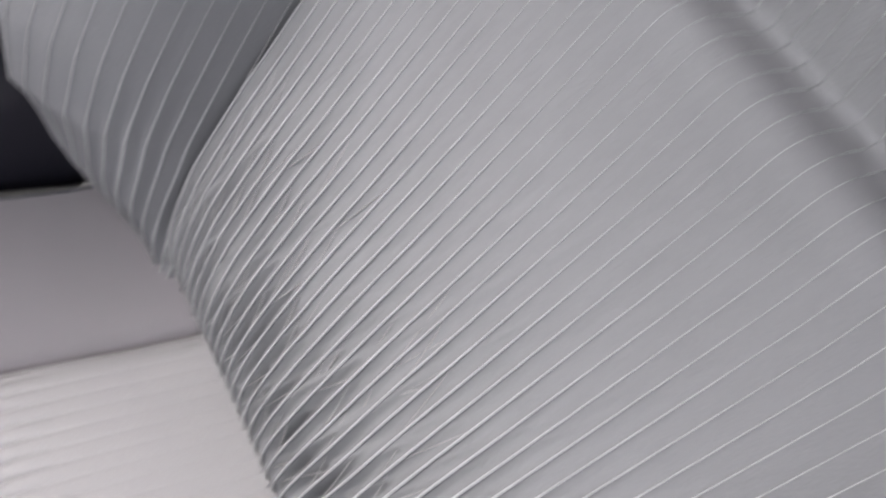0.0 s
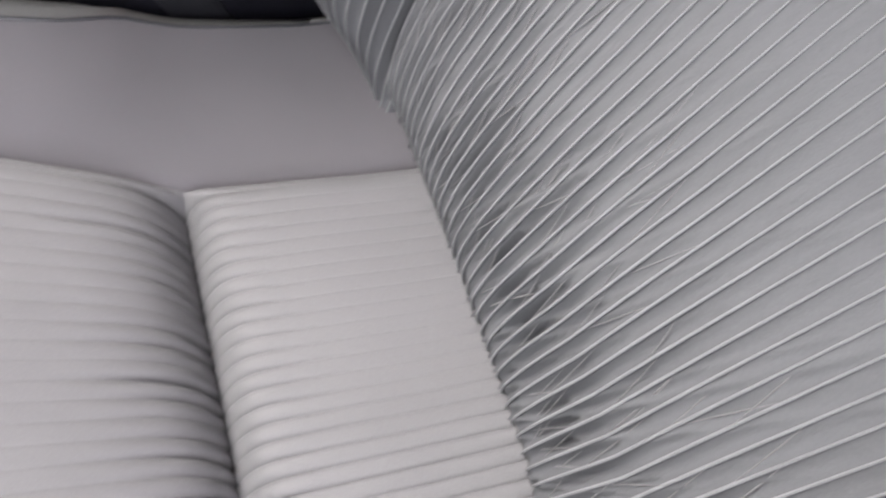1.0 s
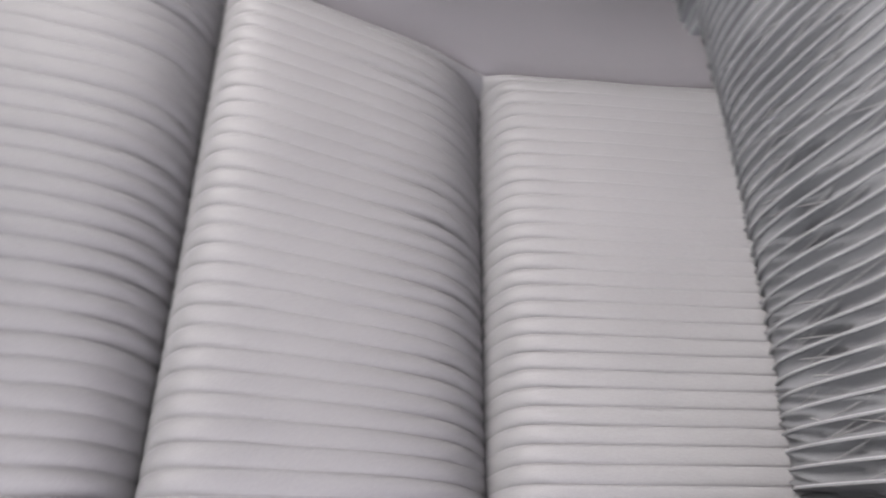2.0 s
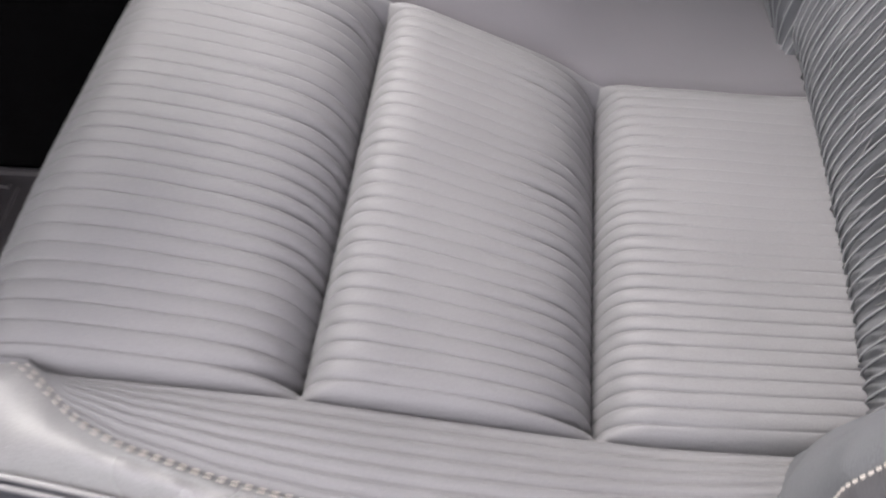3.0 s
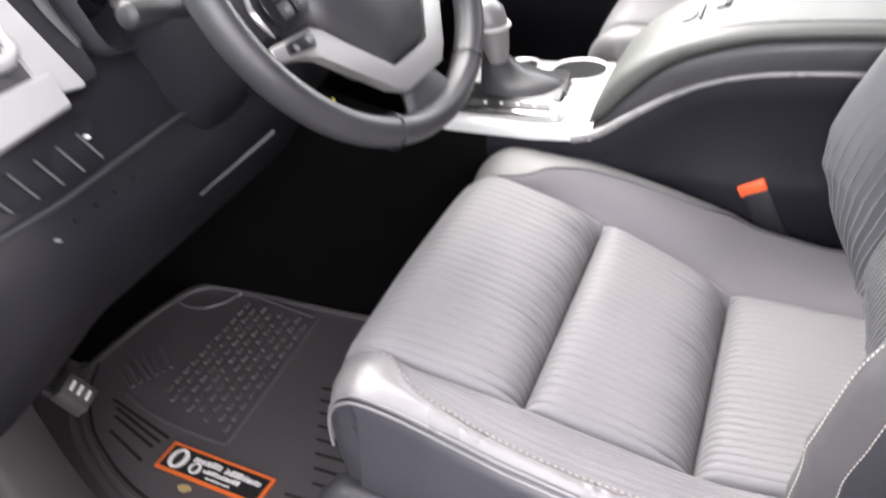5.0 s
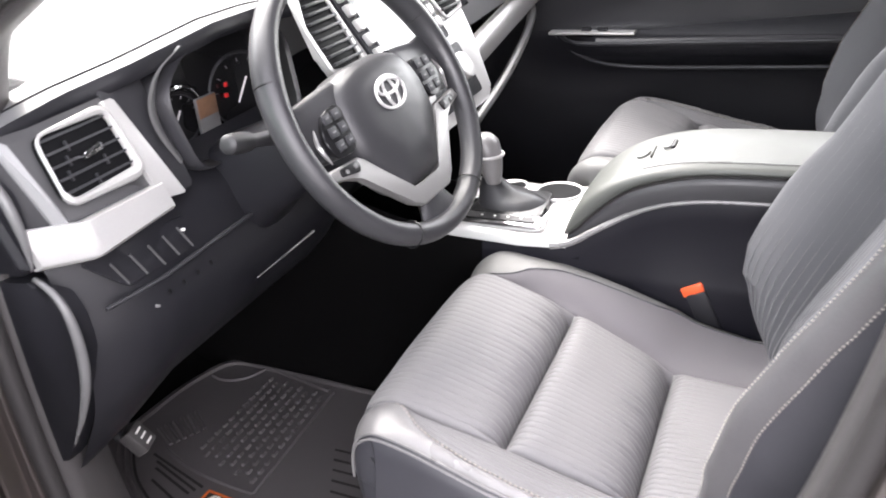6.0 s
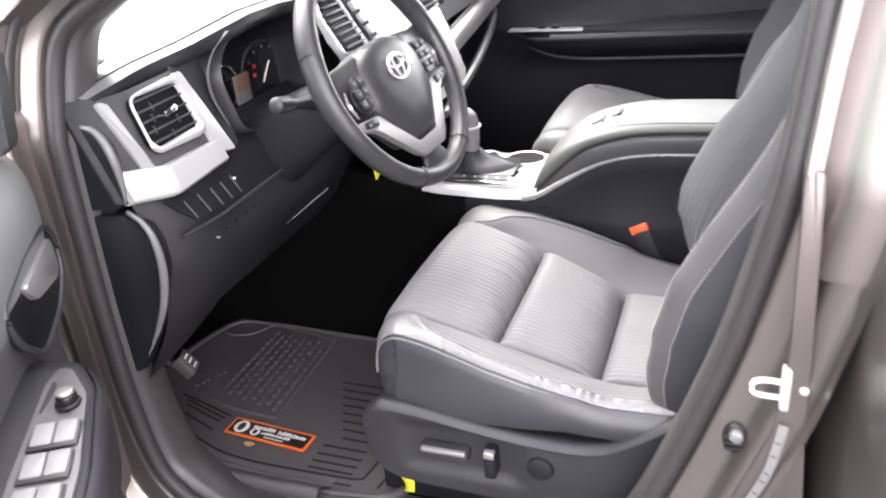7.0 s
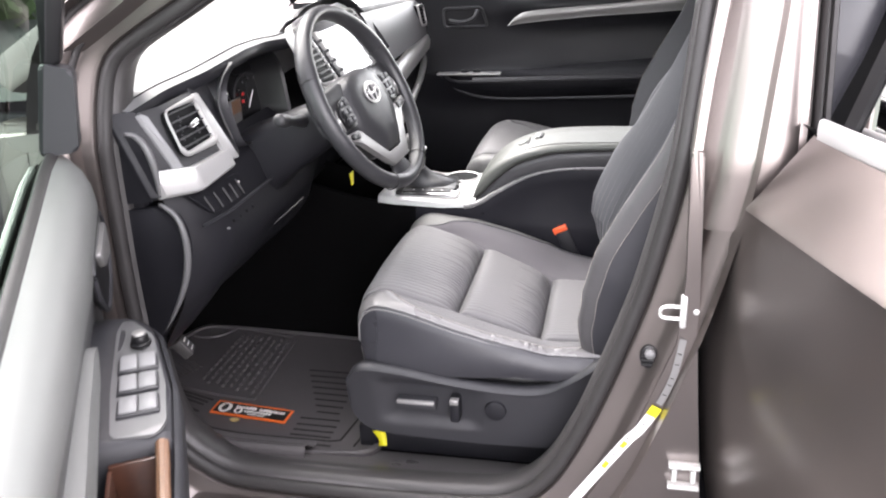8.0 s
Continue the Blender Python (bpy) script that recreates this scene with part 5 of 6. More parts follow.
def build_body():
    car = thing("car_body", (0.0, 0.0, 0.0), "brown-grey painted car body around an open door frame", "car", kind="structure")
    sheet_ring = lambda sec, n=200: sheet(bmesh.new(), ring(sec, n), close_u=True)
    part("inner_trim", sheet_ring([(0.012, -0.742), (-0.004, -0.735), (-0.008, -0.72), (0.0, -0.68), (0.03, -0.64)]), TRIM, car, "taupe grey inner door frame trim", sharp=60)
    seal = [(0.010 + 0.013 * math.cos(a), -0.752 + 0.013 * math.sin(a)) for a in np.linspace(0, 2 * math.pi, 12, endpoint=False)]
    part("door_seal", sheet(bmesh.new(), ring(seal), close_u=True, close_v=True), RUBBER, car, "grey rubber door seal", sharp=180)
    part("door_frame", sheet_ring([(0.016, -0.74), (0.024, -0.765), (0.03, -0.768), (0.055, -0.770), (0.062, -0.776), (0.066, -0.792), (0.072, -0.798), (0.092, -0.80), (0.100, -0.805), (0.104, -0.83)]), PAINT, car, "glossy brown-grey painted door frame", sharp=40)
    # second weather strip on the outer step
    strip = [(0.060 + 0.006 * math.cos(a), -0.782 + 0.008 * math.sin(a)) for a in np.linspace(0, 2 * math.pi, 8, endpoint=False)]
    part("outer_seal", sheet(bmesh.new(), ring(strip, 160, lambda x, z: z > 1.18 and x < 0.25), close_v=True), RUBBER, car, sharp=180)
    # broad upper pillar between the doors
    rows = []
    for z in np.linspace(1.05, 1.66, 24):
        x0 = interp(z, [(0.93, 0.40), (1.12, 0.445), (1.28, 0.465), (1.42, 0.478), (1.66, 0.50)])
        y = -0.800 + lean(z)
        w = 0.562 - x0
        rows.append([(x0 - 0.012, y + 0.012, z), (x0 - 0.004, y + 0.008, z), (x0 + 0.004, y, z), (x0 + w * 0.3, y - 0.004, z), (x0 + w * 0.62, y - 0.005, z), (x0 + w * 0.80, y - 0.001, z), (x0 + w * 0.84, y + 0.003, z), (x0 + w * 0.93, y + 0.003, z), (x0 + w * 0.97, y + 0.007, z), (x0 + w, y + 0.03, z), (x0 + w, y + 0.09, z)])
    rear = [[(0.564 + a, -0.80 + lean(z) + b, z) for a, b in ((0.0, 0.035), (0.003, 0.020), (0.010, 0.016), (0.013, 0.026), (0.016, 0.020), (0.022, 0.020), (0.026, 0.035), (0.03, 0.07))] for z in np.linspace(1.05, 1.66, 14)]
    part("rear_seal", sheet(bmesh.new(), rear), RUBBER, car, "brown-grey rubber seal behind the pillar", sharp=60)
    part("centre_pillar", sheet(bmesh.new(), rows), PAINT, car, "bright painted pillar between the doors", sharp=40)
    # lower pillar face behind the frame
    bm = bmesh.new()
    prism(bm, rounded([(0.10, 0.40), (0.468, 0.40), (0.439, 0.76), (0.430, 0.88), (0.429, 0.95), (0.427, 1.0), (0.421, 1.17), (0.402, 1.17), (0.408, 0.97), (0.40, 0.86), (0.33, 0.66), (0.24, 0.50)], 0.01), lambda u, v, w: Vector((u, -0.806 + w, v)), 0.03, 0.004)
    part("pillar_foot", bm, PAINT, car, "painted foot of the pillar", sharp=40)
    rows = []
    for z in np.linspace(1.165, 1.66, 16):
        x, y = interp(z, [(1.165, 0.402), (1.26, 0.412), (1.37, 0.428), (1.66, 0.47)]), -0.806 + lean(z)
        rows.append([(x, y + 0.03, z), (x, y + 0.003, z), (x + 0.003, y, z), (x + 0.015, y, z), (x + 0.018, y + 0.003, z), (x + 0.018, y + 0.03, z)])
    part("pillar_flange", sheet(bmesh.new(), rows), PAINT, car, "narrow painted flange along the pillar", sharp=40)
    # rocker below the opening
    rows = []
    for x in np.linspace(-0.75, 1.4, 30):
        rows.append([(x, y, z) for y, z in ((-0.74, 0.445), (-0.80, 0.440), (-0.83, 0.43), (-0.86, 0.405), (-0.88, 0.36), (-0.87, 0.27), (-0.80, 0.22), (-0.5, 0.21))])
    part("rocker", sheet(bmesh.new(), rows), PAINT, car, "painted sill below the doors", sharp=40)
    rows = []
    for x in np.linspace(-0.54, 0.20, 26):
        rows.append([(x, y, z) for y, z in ((-0.575, 0.437), (-0.620, 0.447), (-0.664, 0.466), (-0.70, 0.478), (-0.735, 0.476), (-0.742, 0.468))])
    part("scuff_plate", sheet(bmesh.new(), rows), SCUFF, car, "grey plastic scuff plate on the sill", sharp=60)
    # cowl side ahead of the opening, lower front pillar
    bm = bmesh.new()
    prism(bm, rounded([(-0.60, 0.46), (-0.60, 1.20), (-0.74, 1.20), (-0.78, 0.9), (-0.78, 0.46)], 0.02), lambda u, v, w: Vector((u, -0.80 + w, v)), 0.05, 0.006)
    part("front_pillar", bm, PAINT, car, "painted hinge pillar", sharp=40)
    # windscreen pillar outer face
    rows = []
    for s in np.linspace(0, 1, 16):
        x, z = -0.70 + 0.66 * s, 1.25 + 0.44 * s - 0.04 * s * (1 - s)
        y = -0.80 + lean(z)
        rows.append([(x + 0.012, y + 0.03, z - 0.010), (x, y - 0.002, z), (x - 0.02, y - 0.004, z + 0.018), (x - 0.05, y + 0.02, z + 0.042), (x - 0.05, y + 0.08, z + 0.04)])
    part("windscreen_pillar", sheet(bmesh.new(), rows), PAINT, car, "painted windscreen pillar", sharp=40)
    bm = bmesh.new()
    tube(bm, spline([(-1.15, 0.43, 1.198), (-1.10, 0.62, 1.232), (-1.045, 0.722, 1.262), (-0.853, 0.735, 1.297), (-0.5, 0.725, 1.44), (-0.08, 0.69, 1.63)], 40), [0.008 + 0.022 * max(0.0, min(1.0, (k - 18) / 14)) for k in range(40)], 8)
    part("far_pillar", bm, PLASTIC, car, "dark windscreen pillar on the far side")
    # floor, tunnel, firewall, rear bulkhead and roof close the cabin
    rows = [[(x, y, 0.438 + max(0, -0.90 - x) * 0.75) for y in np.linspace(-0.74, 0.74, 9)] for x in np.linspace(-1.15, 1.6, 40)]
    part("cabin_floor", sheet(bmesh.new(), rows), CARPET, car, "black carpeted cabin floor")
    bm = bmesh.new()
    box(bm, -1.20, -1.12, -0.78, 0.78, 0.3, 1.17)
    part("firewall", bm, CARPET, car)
    bm = bmesh.new()
    box(bm, 1.5, 1.55, -0.74, 0.74, 0.40, 1.62)
    part("rear_wall", bm, PLASTIC, car)
    bm = bmesh.new()
    box(bm, 0.72, 1.55, 0.73, 0.78, 0.30, 1.66)
    part("far_rear_side", bm, PLASTIC, car)
    for y0, y1, x1 in ((-0.790, -0.745, -0.645), (0.735, 0.790, -0.82)):
        bm = bmesh.new()
        box(bm, -1.19, x1, y0, y1, 0.32, 1.185)
        part("cowl_side", bm, PLASTIC, car, "dark side wall ahead of the door")
    bm = bmesh.new()
    box(bm, -0.86, -0.60, -0.73, -0.67, 0.45, 0.83, 0.02)
    part("kick_panel", bm, PLASTIC, car, "dark kick panel beside the footwell")
    rows = []
    for x in np.linspace(-0.12, 1.7, 12):
        rows.append([(x, y, 1.68 - 0.05 * (y / 0.7) ** 2 - 0.12 * max(0, (0.1 - x)) ** 1.0) for y in np.linspace(-0.70, 0.70, 9)])
    part("roof", sheet(bmesh.new(), rows), PAD, car, "roof with grey headliner")
    rows = [[(-1.12 + 1.02 * s + 0.10 * (1 - s) * (abs(y) / 0.7) ** 2, y * (1 - 0.06 * s), 1.165 + 0.50 * s - 0.04 * (y / 0.7) ** 2) for y in np.linspace(-0.74, 0.74, 9)] for s in np.linspace(0, 1, 8)]
    ws = part("windscreen", sheet(bmesh.new(), rows), GLASS, car, "clear windscreen")
    ws.visible_shadow = True
    # hinges, striker and small fittings
    for z in (1.098, 0.945, 0.66):
        bm = bmesh.new()
        disc(bm, (-0.632, -0.798, z), (0, -1, 0.0), 0.014, 0.012, 16, 0.003)
        disc(bm, (-0.632, -0.806, z), (0, -1, 0.0), 0.008, 0.012, 6, 0.001)
        part("hinge_bolt", bm, PLASTIC, car, "dark painted hinge bolt")
    bm = bmesh.new()
    box(bm, 0.402, 0.412, -0.811, -0.795, 0.891, 0.944, 0.003)
    tube(bm, spline([(0.405, -0.80, 0.922), (0.388, -0.80, 0.923), (0.376, -0.80, 0.920), (0.373, -0.80, 0.912), (0.377, -0.80, 0.904), (0.405, -0.80, 0.902)], 24), 0.0030, 8)
    part("door_striker", bm, STEEL, car, "bright metal door striker loop")
    bm = bmesh.new()
    disc(bm, (0.427, -0.80, 0.918), (-0.3, -1, 0), 0.005, 0.008, 12, 0.002)
    part("pillar_bolt", bm, STEEL, car)
    bm = bmesh.new()
    prism(bm, [(0.361 + 0.015 * math.cos(a), 0.819 + 0.021 * math.sin(a)) for a in np.linspace(0, 2 * math.pi, 24, endpoint=False)], lambda u, v, w: Vector((u, -0.768 - w, v)), 0.010, 0.003)
    for z in (0.806, 0.814, 0.822):
        box(bm, 0.349, 0.373, -0.781, -0.776, z - 0.0018, z + 0.0018, 0.001)
    bt = part("door_switch", bm, BLACK, car, "black rubber door switch")
    bm = bmesh.new()
    disc(bm, (0.362, -0.776, 0.827), (0, -1, 0.2), 0.0085, 0.014, 16, 0.004)
    part("plunger", bm, PLATE, bt, "grey ribbed plunger")
    bm = bmesh.new()
    for z in (0.602, 0.642):
        box(bm, 0.40, 0.45, -0.822, -0.806, z - 0.003, z + 0.003, 0.001)
    for x in (0.41, 0.44):
        box(bm, x - 0.004, x + 0.004, -0.818, -0.806, 0.61, 0.634, 0.001)
    part("check_bracket", bm, STEEL, car, "bright metal bracket on the sill")
    # printed stickers along the pillar foot
    mid = spline([(0.245, 0.545), (0.328, 0.672), (0.350, 0.700), (0.378, 0.750), (0.397, 0.800), (0.406, 0.848), (0.411, 0.885)], 60)
    for lo, hi, mat, nm in ((0, 34, WHITE_INK, "warning_sticker"), (34, 37, YELLOW, "warning_sticker"), (38, 57, SATIN, "tyre_sticker"), (14, 16, YELLOW, "warning_mark"), (22, 24, YELLOW, "warning_mark")):
        rows = []
        for k in range(lo, hi + 1):
            t = mid[min(k + 1, 59)] - mid[k - 1 if k else 0]
            t = t / np.linalg.norm(t)
            w = {"warning_sticker": 0.0085, "tyre_sticker": 0.0055, "warning_mark": 0.004}[nm]
            y = -0.8092 if "mark" not in nm else -0.8100
            rows.append([(mid[k][0] - t[1] * w * a, y, mid[k][1] + t[0] * w * a) for a in (-1, 0, 1)])
        part(nm, sheet(bmesh.new(), rows), mat, car, "white and yellow printed sticker")
    for k in list(range(4, 33, 3)) + [41, 44, 46, 50, 53]:
        t = mid[k + 1] - mid[k - 1]
        t = t / np.linalg.norm(t)
        side = np.array((-t[1], t[0])) * (0.0055 if k < 34 else 0.004)
        a, b = mid[k] - side * (0.2 + 0.5 * ((k * 7) % 3) / 2), mid[k] + side * 0.85
        bm = bmesh.new()
        tube(bm, [(a[0], -0.8095, a[1]), (b[0], -0.8095, b[1])], 0.0009, 4)
        part("print_bar", bm, BLACK_INK, car)
    # groove strip on the roof side of the frame
    groove = [(0.094 + 0.007 * math.cos(a), -0.802 + 0.006 * math.sin(a)) for a in np.linspace(0, 2 * math.pi, 8, endpoint=False)]
    rows = ring(groove, 200, lambda x, z: z > 1.18 and x < 0.2)
    part("roof_seal", sheet(bmesh.new(), rows, close_v=True), RUBBER, car, sharp=180)
    # rear quarter and dark inner trim of the rear door opening
    bm = bmesh.new()
    box(bm, 1.30, 1.55, -0.78, -0.70, 0.30, 1.66)
    part("rear_quarter", bm, PLASTIC, car)
    bm = bmesh.new()
    box(bm, 0.46, 0.58, -0.70, -0.62, 0.45, 1.62, 0.02)
    part("pillar_trim", bm, PLASTIC, car)
    return car


car_body = build_body()


REAR_HINGE, REAR_SWING = Vector((0.475, -0.834, 0.0)), radians(68)


def on_rear(a, c, z):
    """a along the rear door from its front edge, c outwards from its shoulder."""
    return Vector((REAR_HINGE.x + a * math.cos(REAR_SWING) - c * math.sin(REAR_SWING), REAR_HINGE.y - a * math.sin(REAR_SWING) - c * math.cos(REAR_SWING), z))


def build_rear_door():
    door = thing("rear_door", on_rear(0.4, -0.06, 0.45), "open brown-grey rear car door with dark window", "car door")
    prof = [(0.44, -0.045), (0.50, -0.026), (0.62, -0.010), (0.75, -0.002), (0.88, 0.002), (1.0, 0.0), (1.06, -0.003), (1.085, -0.002), (1.096, 0.001), (1.102, -0.002), (1.112, -0.011), (1.15, -0.042), (1.18, -0.066), (1.197, -0.080)]
    front = [(0.44, -0.060), (0.565, -0.075), (0.75, -0.095), (0.88, -0.104), (0.96, -0.091), (1.0, -0.075), (1.05, -0.035), (1.10, 0.0), (1.15, 0.006), (1.2, 0.012)]
    rows = []
    for z, c in prof:
        a0 = interp(z, front)
        rows.append([on_rear(a0 + 0.012, -0.13, z), on_rear(a0 + 0.001, c - 0.02, z), on_rear(a0, c - 0.009, z), on_rear(a0 + 0.003, c - 0.003, z), on_rear(a0 + 0.010, c, z)]
                    + [on_rear(a0 + 0.010 + (0.93 - a0) * k, c + 0.02 * math.sin(k * 2.6) * (z < 1.19), z) for k in np.linspace(0.05, 1, 16)] + [on_rear(0.945, -0.03, z)])
    part("door_skin", sheet(bmesh.new(), rows), PAINT, door, "glossy brown-grey door skin with a shoulder crease", sharp=30)
    rows = [[on_rear(a, c, z) for a in np.linspace(-0.06, 0.93, 10)] for z, c in ((0.44, -0.10), (0.5, -0.13), (0.8, -0.15), (1.1, -0.14), (1.19, -0.10), (1.205, -0.085))]
    part("inner_panel", sheet(bmesh.new(), rows), PLASTIC, door)
    rows = []
    for a in np.linspace(0.028, 0.93, 14):
        rows.append([on_rear(a, -0.086 + 0.02 * math.sin(a * 2.8) + 0.007 * math.copysign(abs(math.cos(b)) ** 0.5, math.cos(b)), 1.206 + 0.016 * math.copysign(abs(math.sin(b)) ** 0.7, math.sin(b))) for b in np.linspace(0, 2 * math.pi, 12, endpoint=False)])
    part("belt_moulding", sheet(bmesh.new(), rows, close_v=True, caps=True), SILVER, door, "bright metal window moulding", sharp=60)
    fa = [(1.2, 0.050), (1.37, 0.095), (1.5, 0.135), (1.64, 0.18)]
    rows = []
    for z in np.linspace(1.205, 1.62, 12):
        a0, c = interp(z, fa), -0.090 - 0.16 * (z - 1.2)
        rows.append([on_rear(a, c + d, z) for a, d in ((a0, -0.05), (a0, -0.004), (a0 + 0.004, 0.0), (a0 + 0.026, 0.0), (a0 + 0.030, -0.004), (a0 + 0.030, -0.05))])
    part("window_frame", sheet(bmesh.new(), rows), BLACK, door, "black window frame", sharp=40)
    rows = []
    for z in np.linspace(1.20, 1.60, 8):
        rows.append([on_rear(a, -0.096 - 0.16 * (z - 1.2), z) for a in np.linspace(interp(z, fa) + 0.02, 0.93, 8)])
    part("window_pane", sheet(bmesh.new(), rows), GLASS_DARK, door, "tinted window pane")
    bm = bmesh.new()
    rows = [[on_rear(a, -0.104 - 0.16 * (z - 1.2), z) for a in (interp(z, fa) + 0.062, interp(z, fa) + 0.092)] for z in np.linspace(1.20, 1.60, 8)]
    part("pane_divider", sheet(bm, rows), BLACK, door)
    return door


rear_door = build_rear_door()


# ---- open front door: hinge at the front, swung out ----
HINGE, SWING = Vector((-0.606, -0.7625, 0.0)), radians(60)


def on_door(a, b, z):
    """a along the door from its hinge, b towards its inside."""
    return Vector((HINGE.x + a * math.cos(SWING) + b * math.sin(SWING), HINGE.y - a * math.sin(SWING) + b * math.cos(SWING), z))


def door_matrix():
    return Matrix.Translation(HINGE) @ Matrix(((math.cos(SWING), math.sin(SWING), 0), (-math.sin(SWING), math.cos(SWING), 0), (0, 0, 1))).to_4x4()


def build_front_door():
    door = thing("front_door", on_door(0.5, 0, 0.45), "open front car door with grey inner panel and switch armrest", "car door")
    D = door_matrix()
    L = 1.03
    belt = lambda a: 0.004 - 0.098 * max(0.0, a - 0.2)
    rows = []
    for z, b in ((0.42, -0.105), (0.6, -0.13), (0.85, -0.133), (1.04, -0.12), (1.09, -0.10), (1.135, -0.068)):
        rows.append([on_door(a, b, z + belt(a) * max(0.0, (z - 1.0) / 0.16)) for a in np.linspace(0.0, L, 12)])
    part("door_skin", sheet(bmesh.new(), rows), PAINT, door, "painted outer skin", sharp=40)
    bm = bmesh.new()
    box(bm, -0.002, 0.03, -0.125, -0.01, 0.43, 1.19, 0.008, m=D)
    part("hinge_face", bm, PAINT, door, "painted front edge of the door", sharp=40)
    bm = bmesh.new()
    box(bm, L - 0.03, L, -0.13, -0.01, 0.43, 1.10, 0.008, m=D)
    part("latch_face", bm, PAINT, door, sharp=40)
    # inner panel
    rows = []
    prof = [(0.44, -0.02), (0.48, -0.005), (0.60, 0.01), (0.72, 0.008), (0.84, -0.004), (0.92, -0.004), (0.98, 0.008), (1.04, 0.021), (1.09, 0.024), (1.13, 0.015), (1.155, -0.006), (1.163, -0.03)]
    for z, b in spline(prof, 30):
        rows.append([on_door(a, b - 0.025 * max(0, (0.12 - a) / 0.08), z + belt(a) * max(0.0, (z - 1.0) / 0.16)) for a in np.linspace(0.04, L - 0.02, 14)])
    # one panel in two greys: the lower rows have their shade painted in
    part("inner_panel", sheet(bmesh.new(), rows[:23]), DOOR_LOWER, door, "lower inner door panel, shade put into its darker grey", sharp=50)
    part("upper_panel", sheet(bmesh.new(), rows[22:]), DOOR_PANEL, door, "pale grey padded upper door panel", sharp=50)
    # armrest with switches, rising to the front
    top = spline([(0.20, 0.902), (0.24, 0.925), (0.30, 0.928), (0.45, 0.912), (0.53, 0.903), (0.560, 0.897), (0.566, 0.85), (0.568, 0.78), (0.60, 0.76), (0.85, 0.76)], 70)
    rows = []
    for a, z in top:
        w = interp(a, [(0.20, 0.01), (0.235, 0.06), (0.30, 0.09), (0.45, 0.108), (0.56, 0.106), (0.7, 0.098), (0.85, 0.04)])
        rows.append([on_door(a, b, zz) for b, zz in ((-0.005, z + 0.004), (0.012, z + 0.004), (w - 0.018, z), (w - 0.006, z - 0.004), (w, z - 0.016), (w - 0.002, z - 0.06), (w - 0.02, z - 0.11), (0.0, z - 0.17))])
    arm = part("armrest", sheet(bmesh.new(), rows), PLASTIC_GREY, door, "charcoal armrest with grey switch plate", sharp=50)
    zt = lambda a: interp(a, [(0.20, 0.902), (0.24, 0.925), (0.30, 0.928), (0.45, 0.912), (0.56, 0.900), (0.60, 0.892)])
    poly = rounded([(0.262, 0.040), (0.268, 0.056), (0.330, 0.086), (0.455, 0.100), (0.538, 0.099), (0.560, 0.086), (0.552, 0.030), (0.455, 0.028), (0.306, 0.033)], 0.010)
    bm = bmesh.new()
    prism(bm, poly, lambda u, v, w: on_door(u, v, zt(u) + 0.001 + w), 0.005, 0.0015)
    plate = part("switch_plate", bm, PLATE, arm, "grey switch plate")
    bm = bmesh.new()
    disc(bm, on_door(0.344, 0.068, zt(0.344) + 0.004), (0, 0, 1), 0.015, 0.006, 24, 0.002)
    disc(bm, on_door(0.344, 0.068, zt(0.344) + 0.008), (0, 0, 1), 0.012, 0.012, 24, 0.003)
    knob = part("mirror_knob", bm, BLACK, arm, "round black mirror knob with silver cap")
    bm = bmesh.new()
    disc(bm, on_door(0.344, 0.068, zt(0.344) + 0.0195), (0, 0, 1), 0.0105, 0.005, 24, 0.002)
    part("knob_cap", bm, SATIN, knob)
    for i, a in enumerate((0.397, 0.445, 0.495)):
        for b in (0.052, 0.077):
            bm = bmesh.new()
            box(bm, -0.017, 0.017, -0.0118, 0.0118, -0.003, 0.005, 0.003, m=Matrix.Translation(on_door(a, b, zt(a) + 0.008)) @ D.to_3x3().to_4x4() @ pose(0, 0, 0, 0, 9, 0))
            part("window_switch", bm, PAD, arm, "pale grey window switch")
        bm = bmesh.new()
        box(bm, -0.021, 0.023, -0.0275, 0.0275, -0.004, 0.0012, 0.002, m=Matrix.Translation(on_door(a, 0.0645, zt(a) + 0.007)) @ D.to_3x3().to_4x4())
        part("switch_recess", bm, PLASTIC_GREY, arm)
    bm = bmesh.new()
    box(bm, 0.566, 0.572, 0.024, 0.086, 0.765, 0.880, 0.002, m=D)
    box(bm, 0.572, 0.85, 0.022, 0.028, 0.765, 0.875, 0.002, m=D)
    cup = part("pull_cup", bm, WOOD, arm, "glossy brown lining of the pull cup")
    bm = bmesh.new()
    tube(bm, [on_door(a, 0.091, z) for a, z in spline([(0.562, 0.892), (0.60, 0.888), (0.70, 0.883), (0.84, 0.87)], 12)], 0.0085, 10)
    part("cup_edge", bm, TAN, cup, "tan edge of the pull cup")
    wa = lambda a: interp(a, [(0.20, 0.01), (0.235, 0.06), (0.30, 0.09), (0.45, 0.108), (0.56, 0.106), (0.85, 0.098)])
    rows = [[on_door(a, wa(a) + b, zt(min(a, 0.59)) + z) for b, z in ((0.0, -0.008), (0.007, -0.014), (0.008, -0.05), (0.002, -0.12), (-0.03, -0.22))] for a in np.linspace(0.225, 0.85, 24)]
    part("armrest_side", sheet(bmesh.new(), rows), PLASTIC_GREY, arm, sharp=50)
    bm = bmesh.new()
    prism(bm, rounded([(0.42, 0.975), (0.46, 0.984), (0.60, 0.968), (0.74, 0.940), (0.95, 0.90), (0.95, 0.86), (0.70, 0.895), (0.46, 0.945)], 0.012), lambda u, v, w: on_door(u, 0.0 + w, v), 0.022, 0.006, 3)
    part("panel_trim", bm, DOOR_PANEL, door, "pale padded strip beside the armrest")
